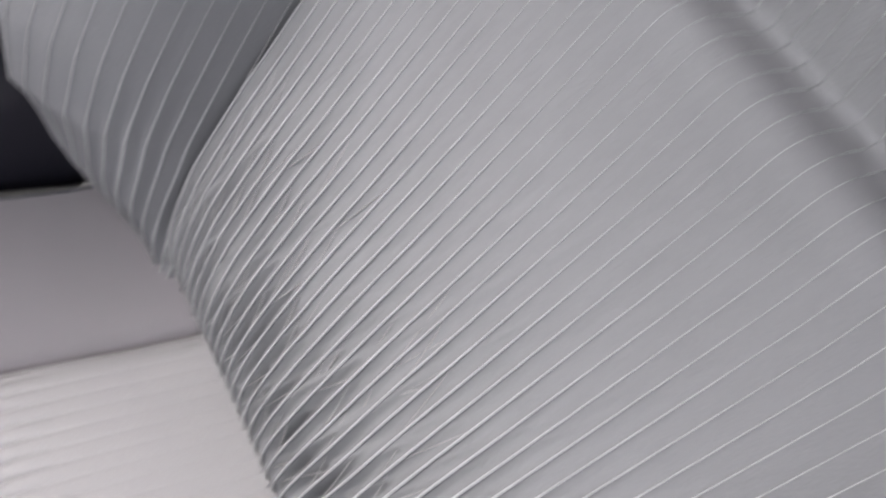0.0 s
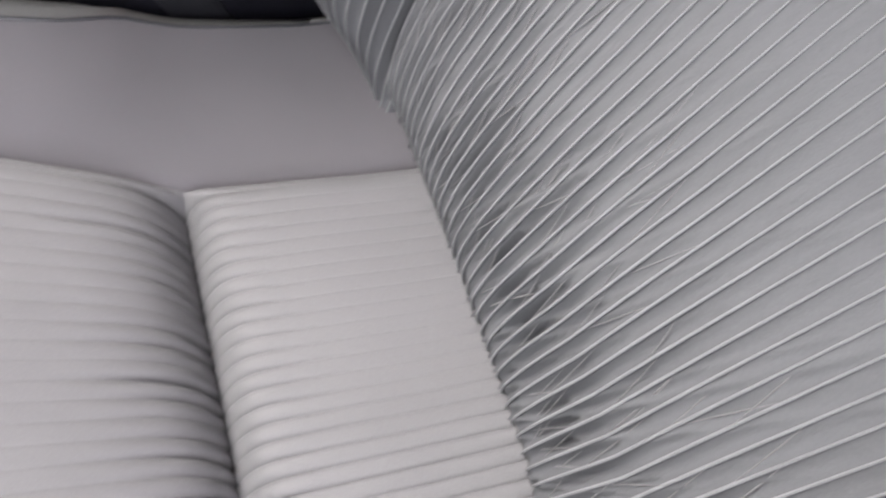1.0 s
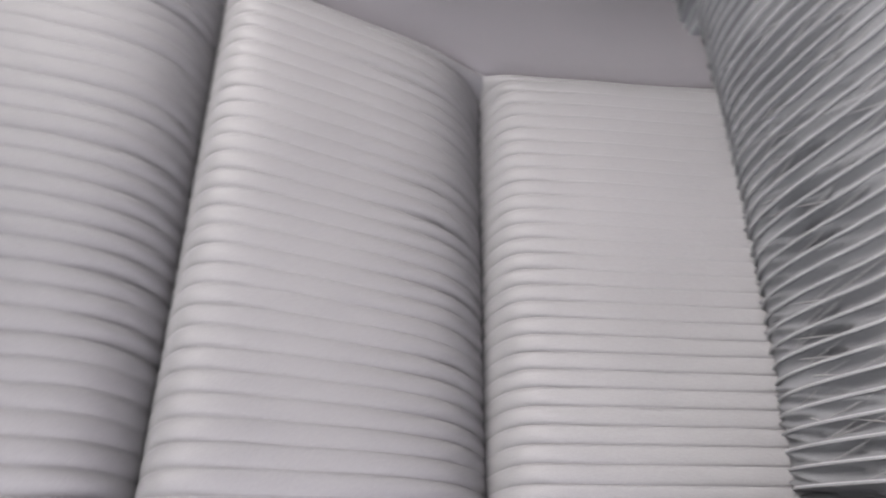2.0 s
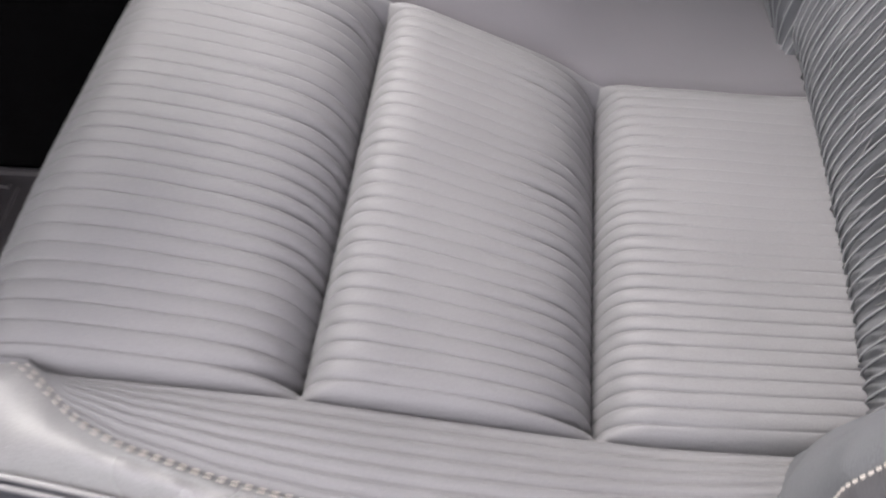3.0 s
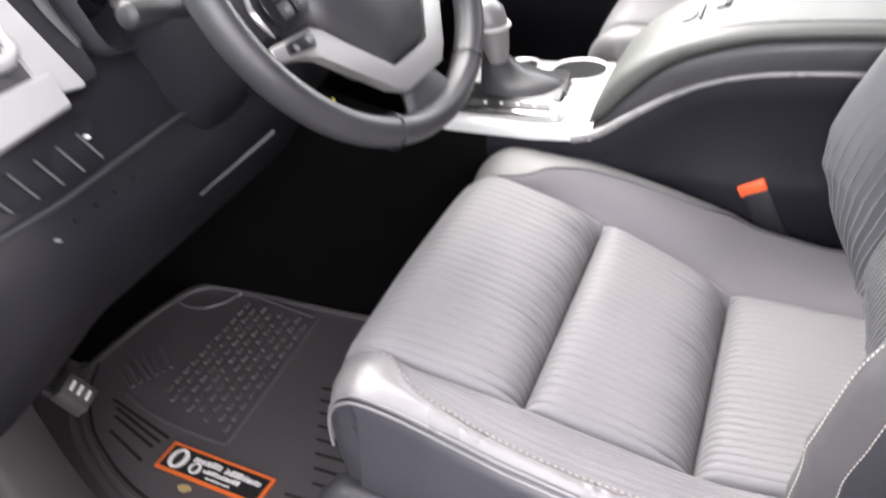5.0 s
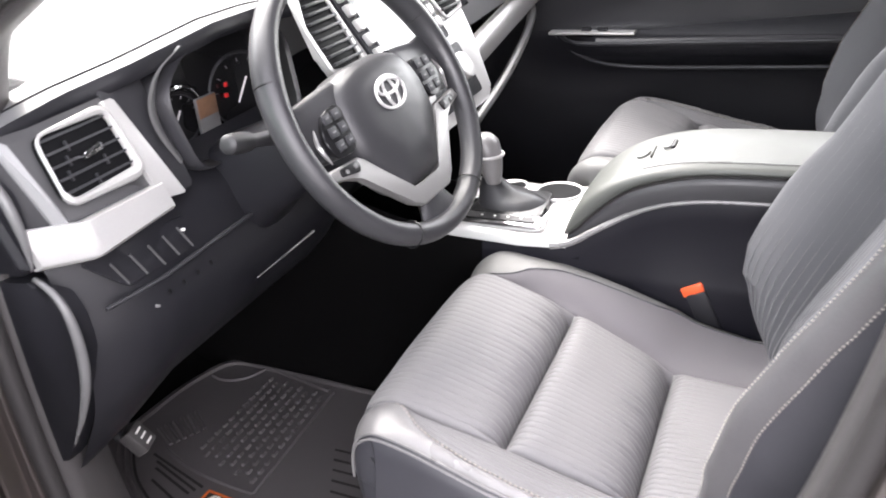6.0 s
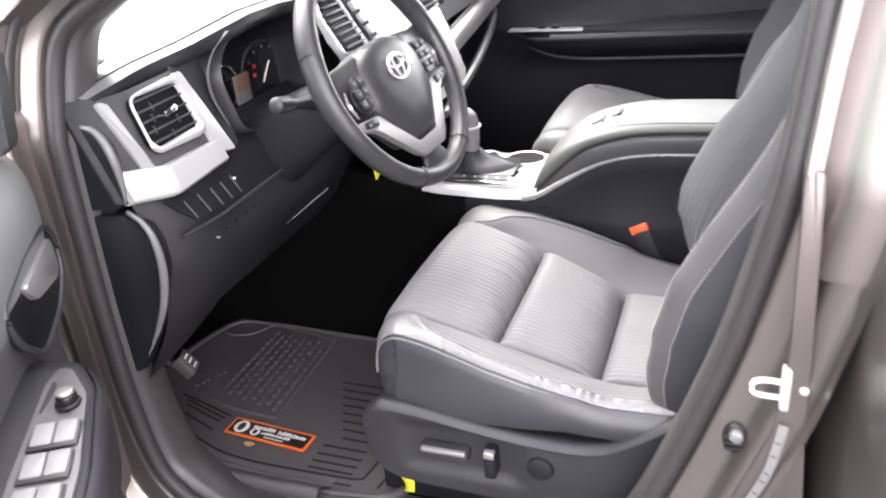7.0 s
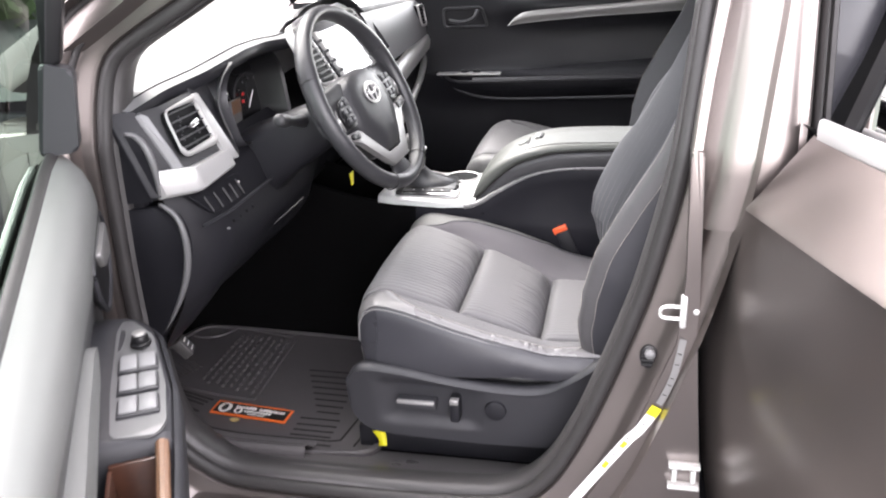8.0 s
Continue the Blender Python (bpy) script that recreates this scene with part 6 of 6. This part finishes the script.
    bezel = rounded([(0.11, 1.068), (0.205, 1.066), (0.315, 1.045), (0.30, 0.99), (0.235, 0.94), (0.14, 0.955), (0.085, 0.99), (0.08, 1.04)], 0.02)
    bm = bmesh.new()
    prism(bm, bezel, lambda u, v, w: on_door(u, 0.010 + w, v), 0.010, 0.002)
    rel = part("release_bezel", bm, BLACK, door, "dark recessed bezel round the inside handle")
    bm = bmesh.new()
    tube(bm, [on_door(u, 0.020, v) for u, v in bezel], 0.0045, 8, closed=True)
    part("bezel_edge", bm, PLASTIC_GREY, rel)
    bm = bmesh.new()
    prism(bm, rounded([(0.115, 1.052), (0.25, 1.040), (0.225, 1.010), (0.12, 0.998)], 0.012), lambda u, v, w: on_door(u, 0.018 + w, v), 0.010, 0.003)
    part("inside_handle", bm, SATIN, rel, "pale satin inside handle")
    # belt trim, sail panel, window frame and glass
    bm = bmesh.new()
    rows = [[on_door(a, b, z + belt(a)) for b, z in ((-0.022, 1.145), (-0.021, 1.160), (-0.025, 1.168), (-0.033, 1.171), (-0.038, 1.166), (-0.038, 1.14))] for a in np.linspace(0.10, L - 0.02, 24)]
    sheet(bm, rows, close_v=True, caps=True)
    part("belt_trim", bm, RUBBER, door, "black rubber strip along the window sill", sharp=50)
    bm = bmesh.new()
    tube(bm, [on_door(a, -0.064, 1.142 + belt(a)) for a in np.linspace(0.10, L - 0.02, 24)], 0.006, 8)
    part("outer_moulding", bm, SILVER, door, "bright moulding outside the window")
    bm = bmesh.new()
    prism(bm, rounded([(-0.046, 1.168), (0.013, 1.170), (0.029, 1.298), (-0.018, 1.312)], 0.010), lambda u, v, w: on_door(0.075 + w, u, v), 0.045, 0.006)
    part("mirror_sail", bm, PLASTIC_GREY, door, "charcoal mirror cover at the front of the window", sharp=20)
    bm = bmesh.new()
    prism(bm, [(-0.018, 1.30), (0.011, 1.308), (0.034, 1.402), (0.075, 1.56), (0.04, 1.56), (-0.003, 1.404)], lambda u, v, w: on_door(0.05 + 0.1 * max(0, v - 1.35) + w, u, v), 0.055, 0.004)
    part("window_divider", bm, BLACK, door, "black upright at the front of the window", sharp=50)
    fr = spline([(0.12, 1.50), (0.30, 1.56), (0.52, 1.62), (0.8, 1.64), (0.96, 1.62), (1.0, 1.5), (1.02, 1.1)], 50)
    rows = [[on_door(a, b + lean(z), z + dz) for b, dz in ((-0.065, 0.02), (-0.03, 0.025), (-0.018, 0.01), (-0.020, -0.012), (-0.06, -0.012))] for a, z in fr]
    part("window_frame", sheet(bmesh.new(), rows, close_v=True), BLACK, door, "black upper door frame", sharp=40)
    rows = []
    for z in np.linspace(1.08, 1.60, 9):
        a0 = interp(z, [(1.18, 0.10), (1.48, 0.12), (1.60, 0.45)])
        rows.append([on_door(a, -0.045 + lean(z), z) for a in np.linspace(a0, 1.0, 5)])
    part("window_pane", sheet(bmesh.new(), rows), GLASS_SIDE, door, "greenish side window pane")
    return door


front_door = build_front_door()


def build_passenger_door():
    door = thing("passenger_door", (0.0, 0.74, 0.45), "closed passenger door with dark inner panel", "car door")
    prof = spline([(0.42, 0.70), (0.5, 0.715), (0.7, 0.725), (0.88, 0.725), (0.93, 0.70), (0.955, 0.668), (0.985, 0.655), (1.0, 0.66), (1.005, 0.705), (1.03, 0.725), (1.12, 0.735), (1.16, 0.72), (1.185, 0.695), (1.21, 0.685), (1.235, 0.70), (1.25, 0.75)], 60)
    rows = []
    for z, y in prof:
        row = []
        for x in np.linspace(-0.80, 0.62, 24):
            f = 1 / (1 + math.exp(-(x + 0.24) / 0.03))
            g = 1 / (1 + math.exp(-(x + 0.06) / 0.02))
            base = 0.728
            amt = f if z < 1.05 else g
            row.append((x, base + (y - base) * amt, z + 0.02 * (x + 0.2) * (z > 0.9)))
        rows.append(row)
    part("inner_panel", sheet(bmesh.new(), rows), PLASTIC, door, "dark moulded door panel with armrest ledge", sharp=60)
    hi, lo = spline([(-0.066, 1.158), (-0.045, 1.180), (-0.009, 1.197), (0.10, 1.208), (0.22, 1.217), (0.38, 1.231), (0.62, 1.25)], 24), spline([(-0.066, 1.154), (-0.03, 1.160), (0.05, 1.168), (0.13, 1.174), (0.22, 1.180), (0.38, 1.187), (0.62, 1.20)], 24)
    rows = [[(a[0], 0.704, a[1])] + [(a[0] * (1 - k) + b[0] * k, 0.692 - 0.010 * math.sin(math.pi * min(1, k + 0.15)), a[1] * (1 - k) + b[1] * k) for k in np.linspace(0, 1, 7)] + [(b[0], 0.710, b[1])] for a, b in zip(hi, lo)]
    part("upper_trim", sheet(bmesh.new(), rows), SATIN, door, "pale satin blade-shaped upper trim", sharp=50)
    bm = bmesh.new()
    tube(bm, spline([(-0.285, 0.72, 0.992), (-0.24, 0.672, 0.984), (-0.15, 0.655, 0.986), (0.1, 0.652, 0.993), (0.6, 0.652, 1.004)], 24), 0.005, 8)
    part("armrest_edge", bm, PLASTIC_GREY, door)
    bm = bmesh.new()
    tube(bm, spline([(-0.30, 0.722, 0.995), (-0.26, 0.71, 0.96), (-0.19, 0.69, 0.935), (-0.08, 0.682, 0.925), (0.2, 0.68, 0.93), (0.6, 0.68, 0.94)], 24), 0.005, 8)
    part("pocket_edge", bm, PLASTIC_GREY, door)
    rows = [[(x, y, z + 0.02 * (x + 0.2)) for y, z in ((0.728, 1.003 + 0.042 * s), (0.70, 1.0 + 0.038 * s), (0.675, 0.998 + 0.022 * s), (0.657, 0.996), (0.653, 0.990))] for x, s in [(-0.18 + 0.8 * k, k) for k in np.linspace(0, 1, 16)]]
    part("armrest_pad", sheet(bmesh.new(), rows), PLASTIC_GREY, door, "charcoal padded armrest", sharp=60)
    bm = bmesh.new()
    box(bm, -0.30, -0.09, 0.665, 0.70, 1.004, 1.010, 0.002)
    sw = part("switch_plate", bm, SILVER, door, "thin silver switch plate")
    for x in (-0.21, -0.17):
        bm = bmesh.new()
        box(bm, x - 0.012, x + 0.012, 0.68, 0.695, 1.008, 1.018, 0.003)
        part("window_switch", bm, PLASTIC, sw)
    bm = bmesh.new()
    tube(bm, [(x, 0.722, z) for x, z in rounded([(-0.28, 1.209), (-0.155, 1.212), (-0.135, 1.152), (-0.278, 1.150)], 0.014)], 0.005, 8, closed=True, up=(0, 1, 0))
    bez = part("handle_bezel", bm, PLASTIC_GREY, door)
    bm = bmesh.new()
    tube(bm, spline([(-0.26, 0.715, 1.172), (-0.215, 0.70, 1.168), (-0.178, 0.70, 1.180), (-0.165, 0.71, 1.205)], 12), 0.007, 8)
    part("inside_handle", bm, PLASTIC_GREY, bez, "dark inside handle")
    bm = bmesh.new()
    box(bm, -0.85, 0.65, 0.76, 0.80, 0.40, 1.24, 0.01)
    part("door_skin", bm, PAINT, door)
    rows = [[(x, 0.775 - lean(z), z) for x in np.linspace(-0.6 + (z - 1.23) * 1.3, 0.62, 6)] for z in np.linspace(1.22, 1.62, 5)]
    part("window_pane", sheet(bmesh.new(), rows), GLASS, door)
    bm = bmesh.new()
    box(bm, 0.62, 0.74, 0.70, 0.78, 0.42, 1.64, 0.02)
    part("pillar_trim", bm, PLASTIC, door)
    return door


passenger_door = build_passenger_door()
# ---- rubber floor mat with its printed label ----
def build_mat():
    mat = thing("floor_mat", (-0.45, -0.37, 0.445), "black ribbed rubber floor mat on the carpet", "floor mat")
    out = rounded([(-0.83, -0.10), (-0.42, -0.12), (-0.18, -0.14), (-0.17, -0.615), (-0.42, -0.64), (-0.56, -0.630), (-0.66, -0.605), (-0.76, -0.565), (-0.84, -0.51), (-0.885, -0.42), (-0.87, -0.22)], 0.05, 6)

    def lie(x):
        return 0.444 + max(0, -0.90 - x) * 0.75

    bm = bmesh.new()
    ring0 = np.array([np.array(a) + (np.array(b) - np.array(a)) * k / 20 for a, b in zip(out, out[1:] + out[:1]) for k in range(20 if (Vector(b) - Vector(a)).length > 0.1 else 1)])
    c = ring0.mean(0)
    rows = [[(x, y, lie(x) + h) for x, y in c + (ring0 - c) * g] for g, h in [(1.0, 0.0), (1.0, 0.010), (0.985, 0.013), (0.965, 0.012), (0.955, 0.007)] + [(g, 0.006) for g in np.linspace(0.93, 0.02, 24)]]
    sheet(bm, rows, close_v=True, caps=True)
    base = part("mat_base", bm, MATRUBBER, mat, sharp=40)
    # narrow channels as dark strips on the rubber, groove shade put into their colour
    border = [(-0.865, -0.350), (-0.838, -0.400), (-0.799, -0.446), (-0.755, -0.485), (-0.705, -0.515), (-0.650, -0.543), (-0.577, -0.569), (-0.494, -0.580), (-0.407, -0.581), (-0.313, -0.580), (-0.269, -0.576), (-0.262, -0.548), (-0.250, -0.475)]
    lines = [border, [(-0.773, -0.418), (-0.620, -0.464)], [(-0.742, -0.449), (-0.634, -0.486)], [(-0.727, -0.477), (-0.632, -0.514)], [(-0.753, -0.433), (-0.628, -0.475)],
             [(-0.231, -0.592), (-0.214, -0.500)], [(-0.60, -0.585), (-0.45, -0.598), (-0.28, -0.597)]]
    lines += [[(-0.385, y), (-0.290, y - 0.001)] for y in (-0.503, -0.527, -0.548, -0.567)]
    lines += [[(-0.44 + 0.012 * k, y), (-0.300, y - 0.002)] for k, y in enumerate((-0.30, -0.325, -0.35, -0.375, -0.40, -0.425, -0.45, -0.475))]
    for line in lines:
        b2 = bmesh.new()
        q = spline(line, 40 if len(line) > 3 else 8)
        t = np.gradient(q, axis=0)
        t /= np.linalg.norm(t, axis=1)[:, None]
        sheet(b2, [[(x - v * w, y + u * w, lie(x) + 0.0062 + h) for w, h in ((-0.0028, 0.0), (-0.0020, 0.0009), (0.0020, 0.0009), (0.0028, 0.0))] for (x, y), (u, v) in zip(q, t)])
        part("channel", b2, GROOVE, base)
    lip = spline(border[:10], 60)
    t = np.gradient(lip, axis=0)
    t /= np.linalg.norm(t, axis=1)[:, None]
    prof = [(0.004, 0.006), (0.008, 0.011), (0.013, 0.011), (0.017, 0.007), (0.022, 0.012), (0.027, 0.012), (0.031, 0.010), (0.040, 0.018), (0.052, 0.029), (0.064, 0.038), (0.072, 0.042), (0.078, 0.041), (0.083, 0.034), (0.085, 0.010)]
    rows = [[(x + v * w, y - u * w, lie(x) + h) for w, h in prof] for (x, y), (u, v) in zip(lip, t)]
    part("mat_lip", sheet(bmesh.new(), rows), MATRUBBER, base, "raised ridged lip of the mat", sharp=50)
    # raised grid under the feet
    P = [Vector((-0.705, -0.130)), Vector((-0.535, -0.150)), Vector((-0.522, -0.446)), Vector((-0.708, -0.398))]

    def quad(u, v):
        return P[0].lerp(P[1], u).lerp(P[3].lerp(P[2], u), v)

    ridges = [[(-0.826, -0.167), (-0.795, -0.174), (-0.766, -0.167), (-0.742, -0.147), (-0.728, -0.121), (-0.715, -0.110), (-0.651, -0.121), (-0.546, -0.142)],
              [(-0.758, -0.400), (-0.697, -0.423), (-0.628, -0.438), (-0.557, -0.446), (-0.523, -0.448)], [(-0.523, -0.448), (-0.529, -0.30), (-0.536, -0.145)]]
    ridges += [[(-0.818 + 0.008 * k, -0.353 + 0.0136 * k), (-0.758 + 0.007 * k, -0.386 + 0.0118 * k)] for k in range(6)]
    for line in ridges:
        q = spline(line, 30 if len(line) > 2 else 6)
        part("rib", tube(bmesh.new(), [(x, y, lie(x) + 0.006) for x, y in q], 0.0045, 6), MATRUBBER, base)
    stud = None
    for i in range(8):
        for j in range(11):
            p = quad((i + 0.8) / 8.6, (j + 0.6 + 0.5 * (i % 2)) / 11.9)
            if stud is None:
                b2 = bmesh.new()
                box(b2, p.x - 0.0045, p.x + 0.0045, p.y - 0.0078, p.y + 0.0078, lie(p.x) + 0.005, lie(p.x) + 0.0125, 0.0022, seg=1)
                stud, first = part("stud", b2, MATRUBBER, base, smooth=False), p
            else:
                ob = new("stud", stud.data)
                ob.parent, ob.matrix_parent_inverse = base, stud.matrix_parent_inverse
                ob.location = (p.x - first.x, p.y - first.y, lie(p.x) - lie(first.x))
    return mat


floor_mat = build_mat()


def build_label():
    corners = [Vector((-0.600, -0.470)), Vector((-0.406, -0.488)), Vector((-0.410, -0.537)), Vector((-0.602, -0.520))]
    lab = thing("mat_label", (-0.5, -0.50, 0.452), "orange-bordered black printed label lying on the rubber mat", "label")

    def at(u, v, w):
        p = corners[0].lerp(corners[1], u).lerp(corners[3].lerp(corners[2], u), v)
        return Vector((p.x, p.y, 0.4535 + w))

    plate = bmesh.new()
    prism(plate, rounded([(0, 0), (1, 0), (1, 1), (0, 1)], 0.01), at, 0.003, 0.0)
    part("label_border", plate, ORANGE_INK, lab, "orange label border")
    f = bmesh.new()
    prism(f, [(0.03, 0.11), (0.97, 0.11), (0.97, 0.89), (0.03, 0.89)], lambda u, v, w: at(u, v, 0.003 + w), 0.0006)
    part("label_field", f, BLACK_INK, lab, "black label field")
    # unreadable lines of print as rows of small pale bars, two round badges
    rnd = random.Random(5)
    for u0, u1, v0, v1 in ((0.28, 0.56, 0.20, 0.42), (0.59, 0.93, 0.23, 0.45), (0.42, 0.76, 0.50, 0.66), (0.48, 0.70, 0.73, 0.82)):
        u = u0
        while u < u1 - 0.012:
            w, up = rnd.uniform(0.018, 0.034), rnd.uniform(0.0, 0.35) * (v1 - v0)
            b = bmesh.new()
            prism(b, rounded([(u + 0.004, v0 + up), (u + w, v0 + up), (u + w - 0.004, v1), (u, v1)], 0.008), lambda a, c, d: at(a, c, 0.0036 + d), 0.0005)
            part("print_bar", b, WHITE_INK, lab)
            u += w + 0.006
    for cu, cv, ru, rv, inner in ((0.15, 0.5, 0.085, 0.36, True), (0.34, 0.62, 0.055, 0.2, True)):
        b = bmesh.new()
        prism(b, [(cu + ru * math.cos(a), cv + rv * math.sin(a)) for a in np.linspace(0, 2 * math.pi, 28, endpoint=False)], lambda u, v, w: at(u, v, 0.0036 + w), 0.0005)
        badge = part("print_badge", b, WHITE_INK, lab)
        b = bmesh.new()
        prism(b, [(cu + ru * 0.45 * math.cos(a), cv + rv * 0.7 * math.sin(a)) for a in np.linspace(0, 2 * math.pi, 28, endpoint=False)], lambda u, v, w: at(u, v, 0.0042 + w), 0.0004)
        part("badge_centre", b, BLACK_INK, badge)
    return lab


mat_label = build_label()


def build_leaf():
    ob = thing("dry_leaf", (-0.529, -0.541, 0.452), "small dry tan leaf scrap on the mat", "leaf")
    bm = bmesh.new()
    rows = [[(-0.529 + 0.012 * u, -0.541 + 0.007 * v * (1 - u * u * 0.8), 0.4535 + 0.002 * u * u + 0.0015 * v * v) for v in np.linspace(-1, 1, 5)] for u in np.linspace(-1, 1, 7)]
    sheet(bm, rows)
    o = part("leaf_blade", bm, LEAF, ob)
    md = o.modifiers.new("thick", "SOLIDIFY")
    md.thickness = 0.0012


build_leaf()


def build_release():
    ob = thing("hood_release", (-0.595, -0.585, 0.66), "grey hood release lever with white symbol below the dashboard", "lever")
    m = Matrix.Translation((-0.594, -0.585, 0.664)) @ pose(0, 0, 0, 0, -35, 20)
    bm = bmesh.new()
    box(bm, -0.012, 0.012, -0.019, 0.019, -0.022, 0.022, 0.004, m=m)
    part("lever_plate", bm, TRIM, ob)
    bm = bmesh.new()
    for z in (-0.012, 0.0, 0.011):
        box(bm, 0.0122, 0.0132, -0.008, 0.008, z - 0.0022, z + 0.001, 0, m=m)
    part("lever_symbol", bm, WHITE_INK, ob)
    bm = bmesh.new()
    tube(bm, [m @ Vector((-0.01, 0, 0)), (-0.64, -0.60, 0.68), (-0.67, -0.63, 0.70)], 0.009, 8)
    part("lever_arm", bm, PLASTIC, ob)


build_release()


def build_yellow():
    ob = thing("wire_tag", (-0.185, -0.555, 0.45), "bright yellow wire tag beside the seat rail", "tag")
    bm = bmesh.new()
    pts = spline([(-0.192, -0.552, 0.505), (-0.186, -0.565, 0.498), (-0.170, -0.588, 0.482), (-0.165, -0.603, 0.466)], 10)
    rows = [[(p[0] - 0.010 + 0.006 * math.sin(i), p[1] + 0.002, p[2]), (p[0] + 0.012, p[1], p[2] + 0.004)] for i, p in enumerate(pts)]
    sheet(bm, rows)
    o = part("tag_strip", bm, YELLOW, ob)
    md = o.modifiers.new("thick", "SOLIDIFY")
    md.thickness = 0.004


build_yellow()

# ---- outside: ground and a belt of trees ----
bm = bmesh.new()
rows = [[(r * math.cos(a), r * math.sin(a), -0.02) for a in np.linspace(0, 2 * math.pi, 48, endpoint=False)] for r in (0.01, 3, 10, 40, 200, 1500)]
sheet(bm, rows, close_v=True)
ground = part("ground", bm, ASPHALT)
tagged(ground, "grey asphalt car park ground", "ground", kind="structure")


def build_tree_line():
    """A ragged belt of trees beside and ahead of the car, seen in and through its windows."""
    rnd = random.Random(11)
    verts, faces = [], []

    def quad(c, u, v):
        i = len(verts)
        verts.extend([tuple(c - u - v), tuple(c + u - v * 0.6), tuple(c + u * 0.8 + v), tuple(c - u * 0.7 + v * 0.9)])
        faces.append((i, i + 1, i + 2, i + 3))

    for k in range(17):
        a, r = radians(114 + 4.9 * k + rnd.uniform(-1.5, 1.5)), rnd.uniform(16, 21)
        x, y, top = r * math.cos(a), r * math.sin(a), rnd.uniform(3.4, 5.2)
        i = len(verts)
        for z, w in ((-0.02, 0.16), (top * 0.7, 0.06)):
            verts.extend([(x + w * math.cos(b), y + w * math.sin(b), z) for b in (0, 2.1, 4.2)])
        faces.extend([(i + j, i + (j + 1) % 3, i + 3 + (j + 1) % 3, i + 3 + j) for j in range(3)])
        for _ in range(46):
            h = rnd.uniform(0.06, 1.0)
            wide = 2.1 * math.sin(math.pi * min(1.0, 0.25 + 0.72 * h)) ** 0.7
            b, q = rnd.uniform(0, 6.283), wide * rnd.uniform(0.3, 1.0)
            c = Vector((x + q * math.cos(b), y + q * math.sin(b), h * top))
            for _ in range(16):
                n = Vector((rnd.gauss(0, 1), rnd.gauss(0, 1), rnd.gauss(0.5, 1))).normalized()
                u = n.orthogonal().normalized() * rnd.uniform(0.10, 0.22)
                quad(c + Vector((rnd.gauss(0, 0.38), rnd.gauss(0, 0.38), rnd.gauss(0, 0.32))), u, n.cross(u) * rnd.uniform(0.6, 1.0))
    me = bpy.data.meshes.new("tree_line")
    me.from_pydata(verts, [], faces)
    me.materials.append(FOLIAGE)
    tagged(new("tree_line", me), "ragged belt of leafy green trees beyond the asphalt", "trees", kind="stuff")


build_tree_line()
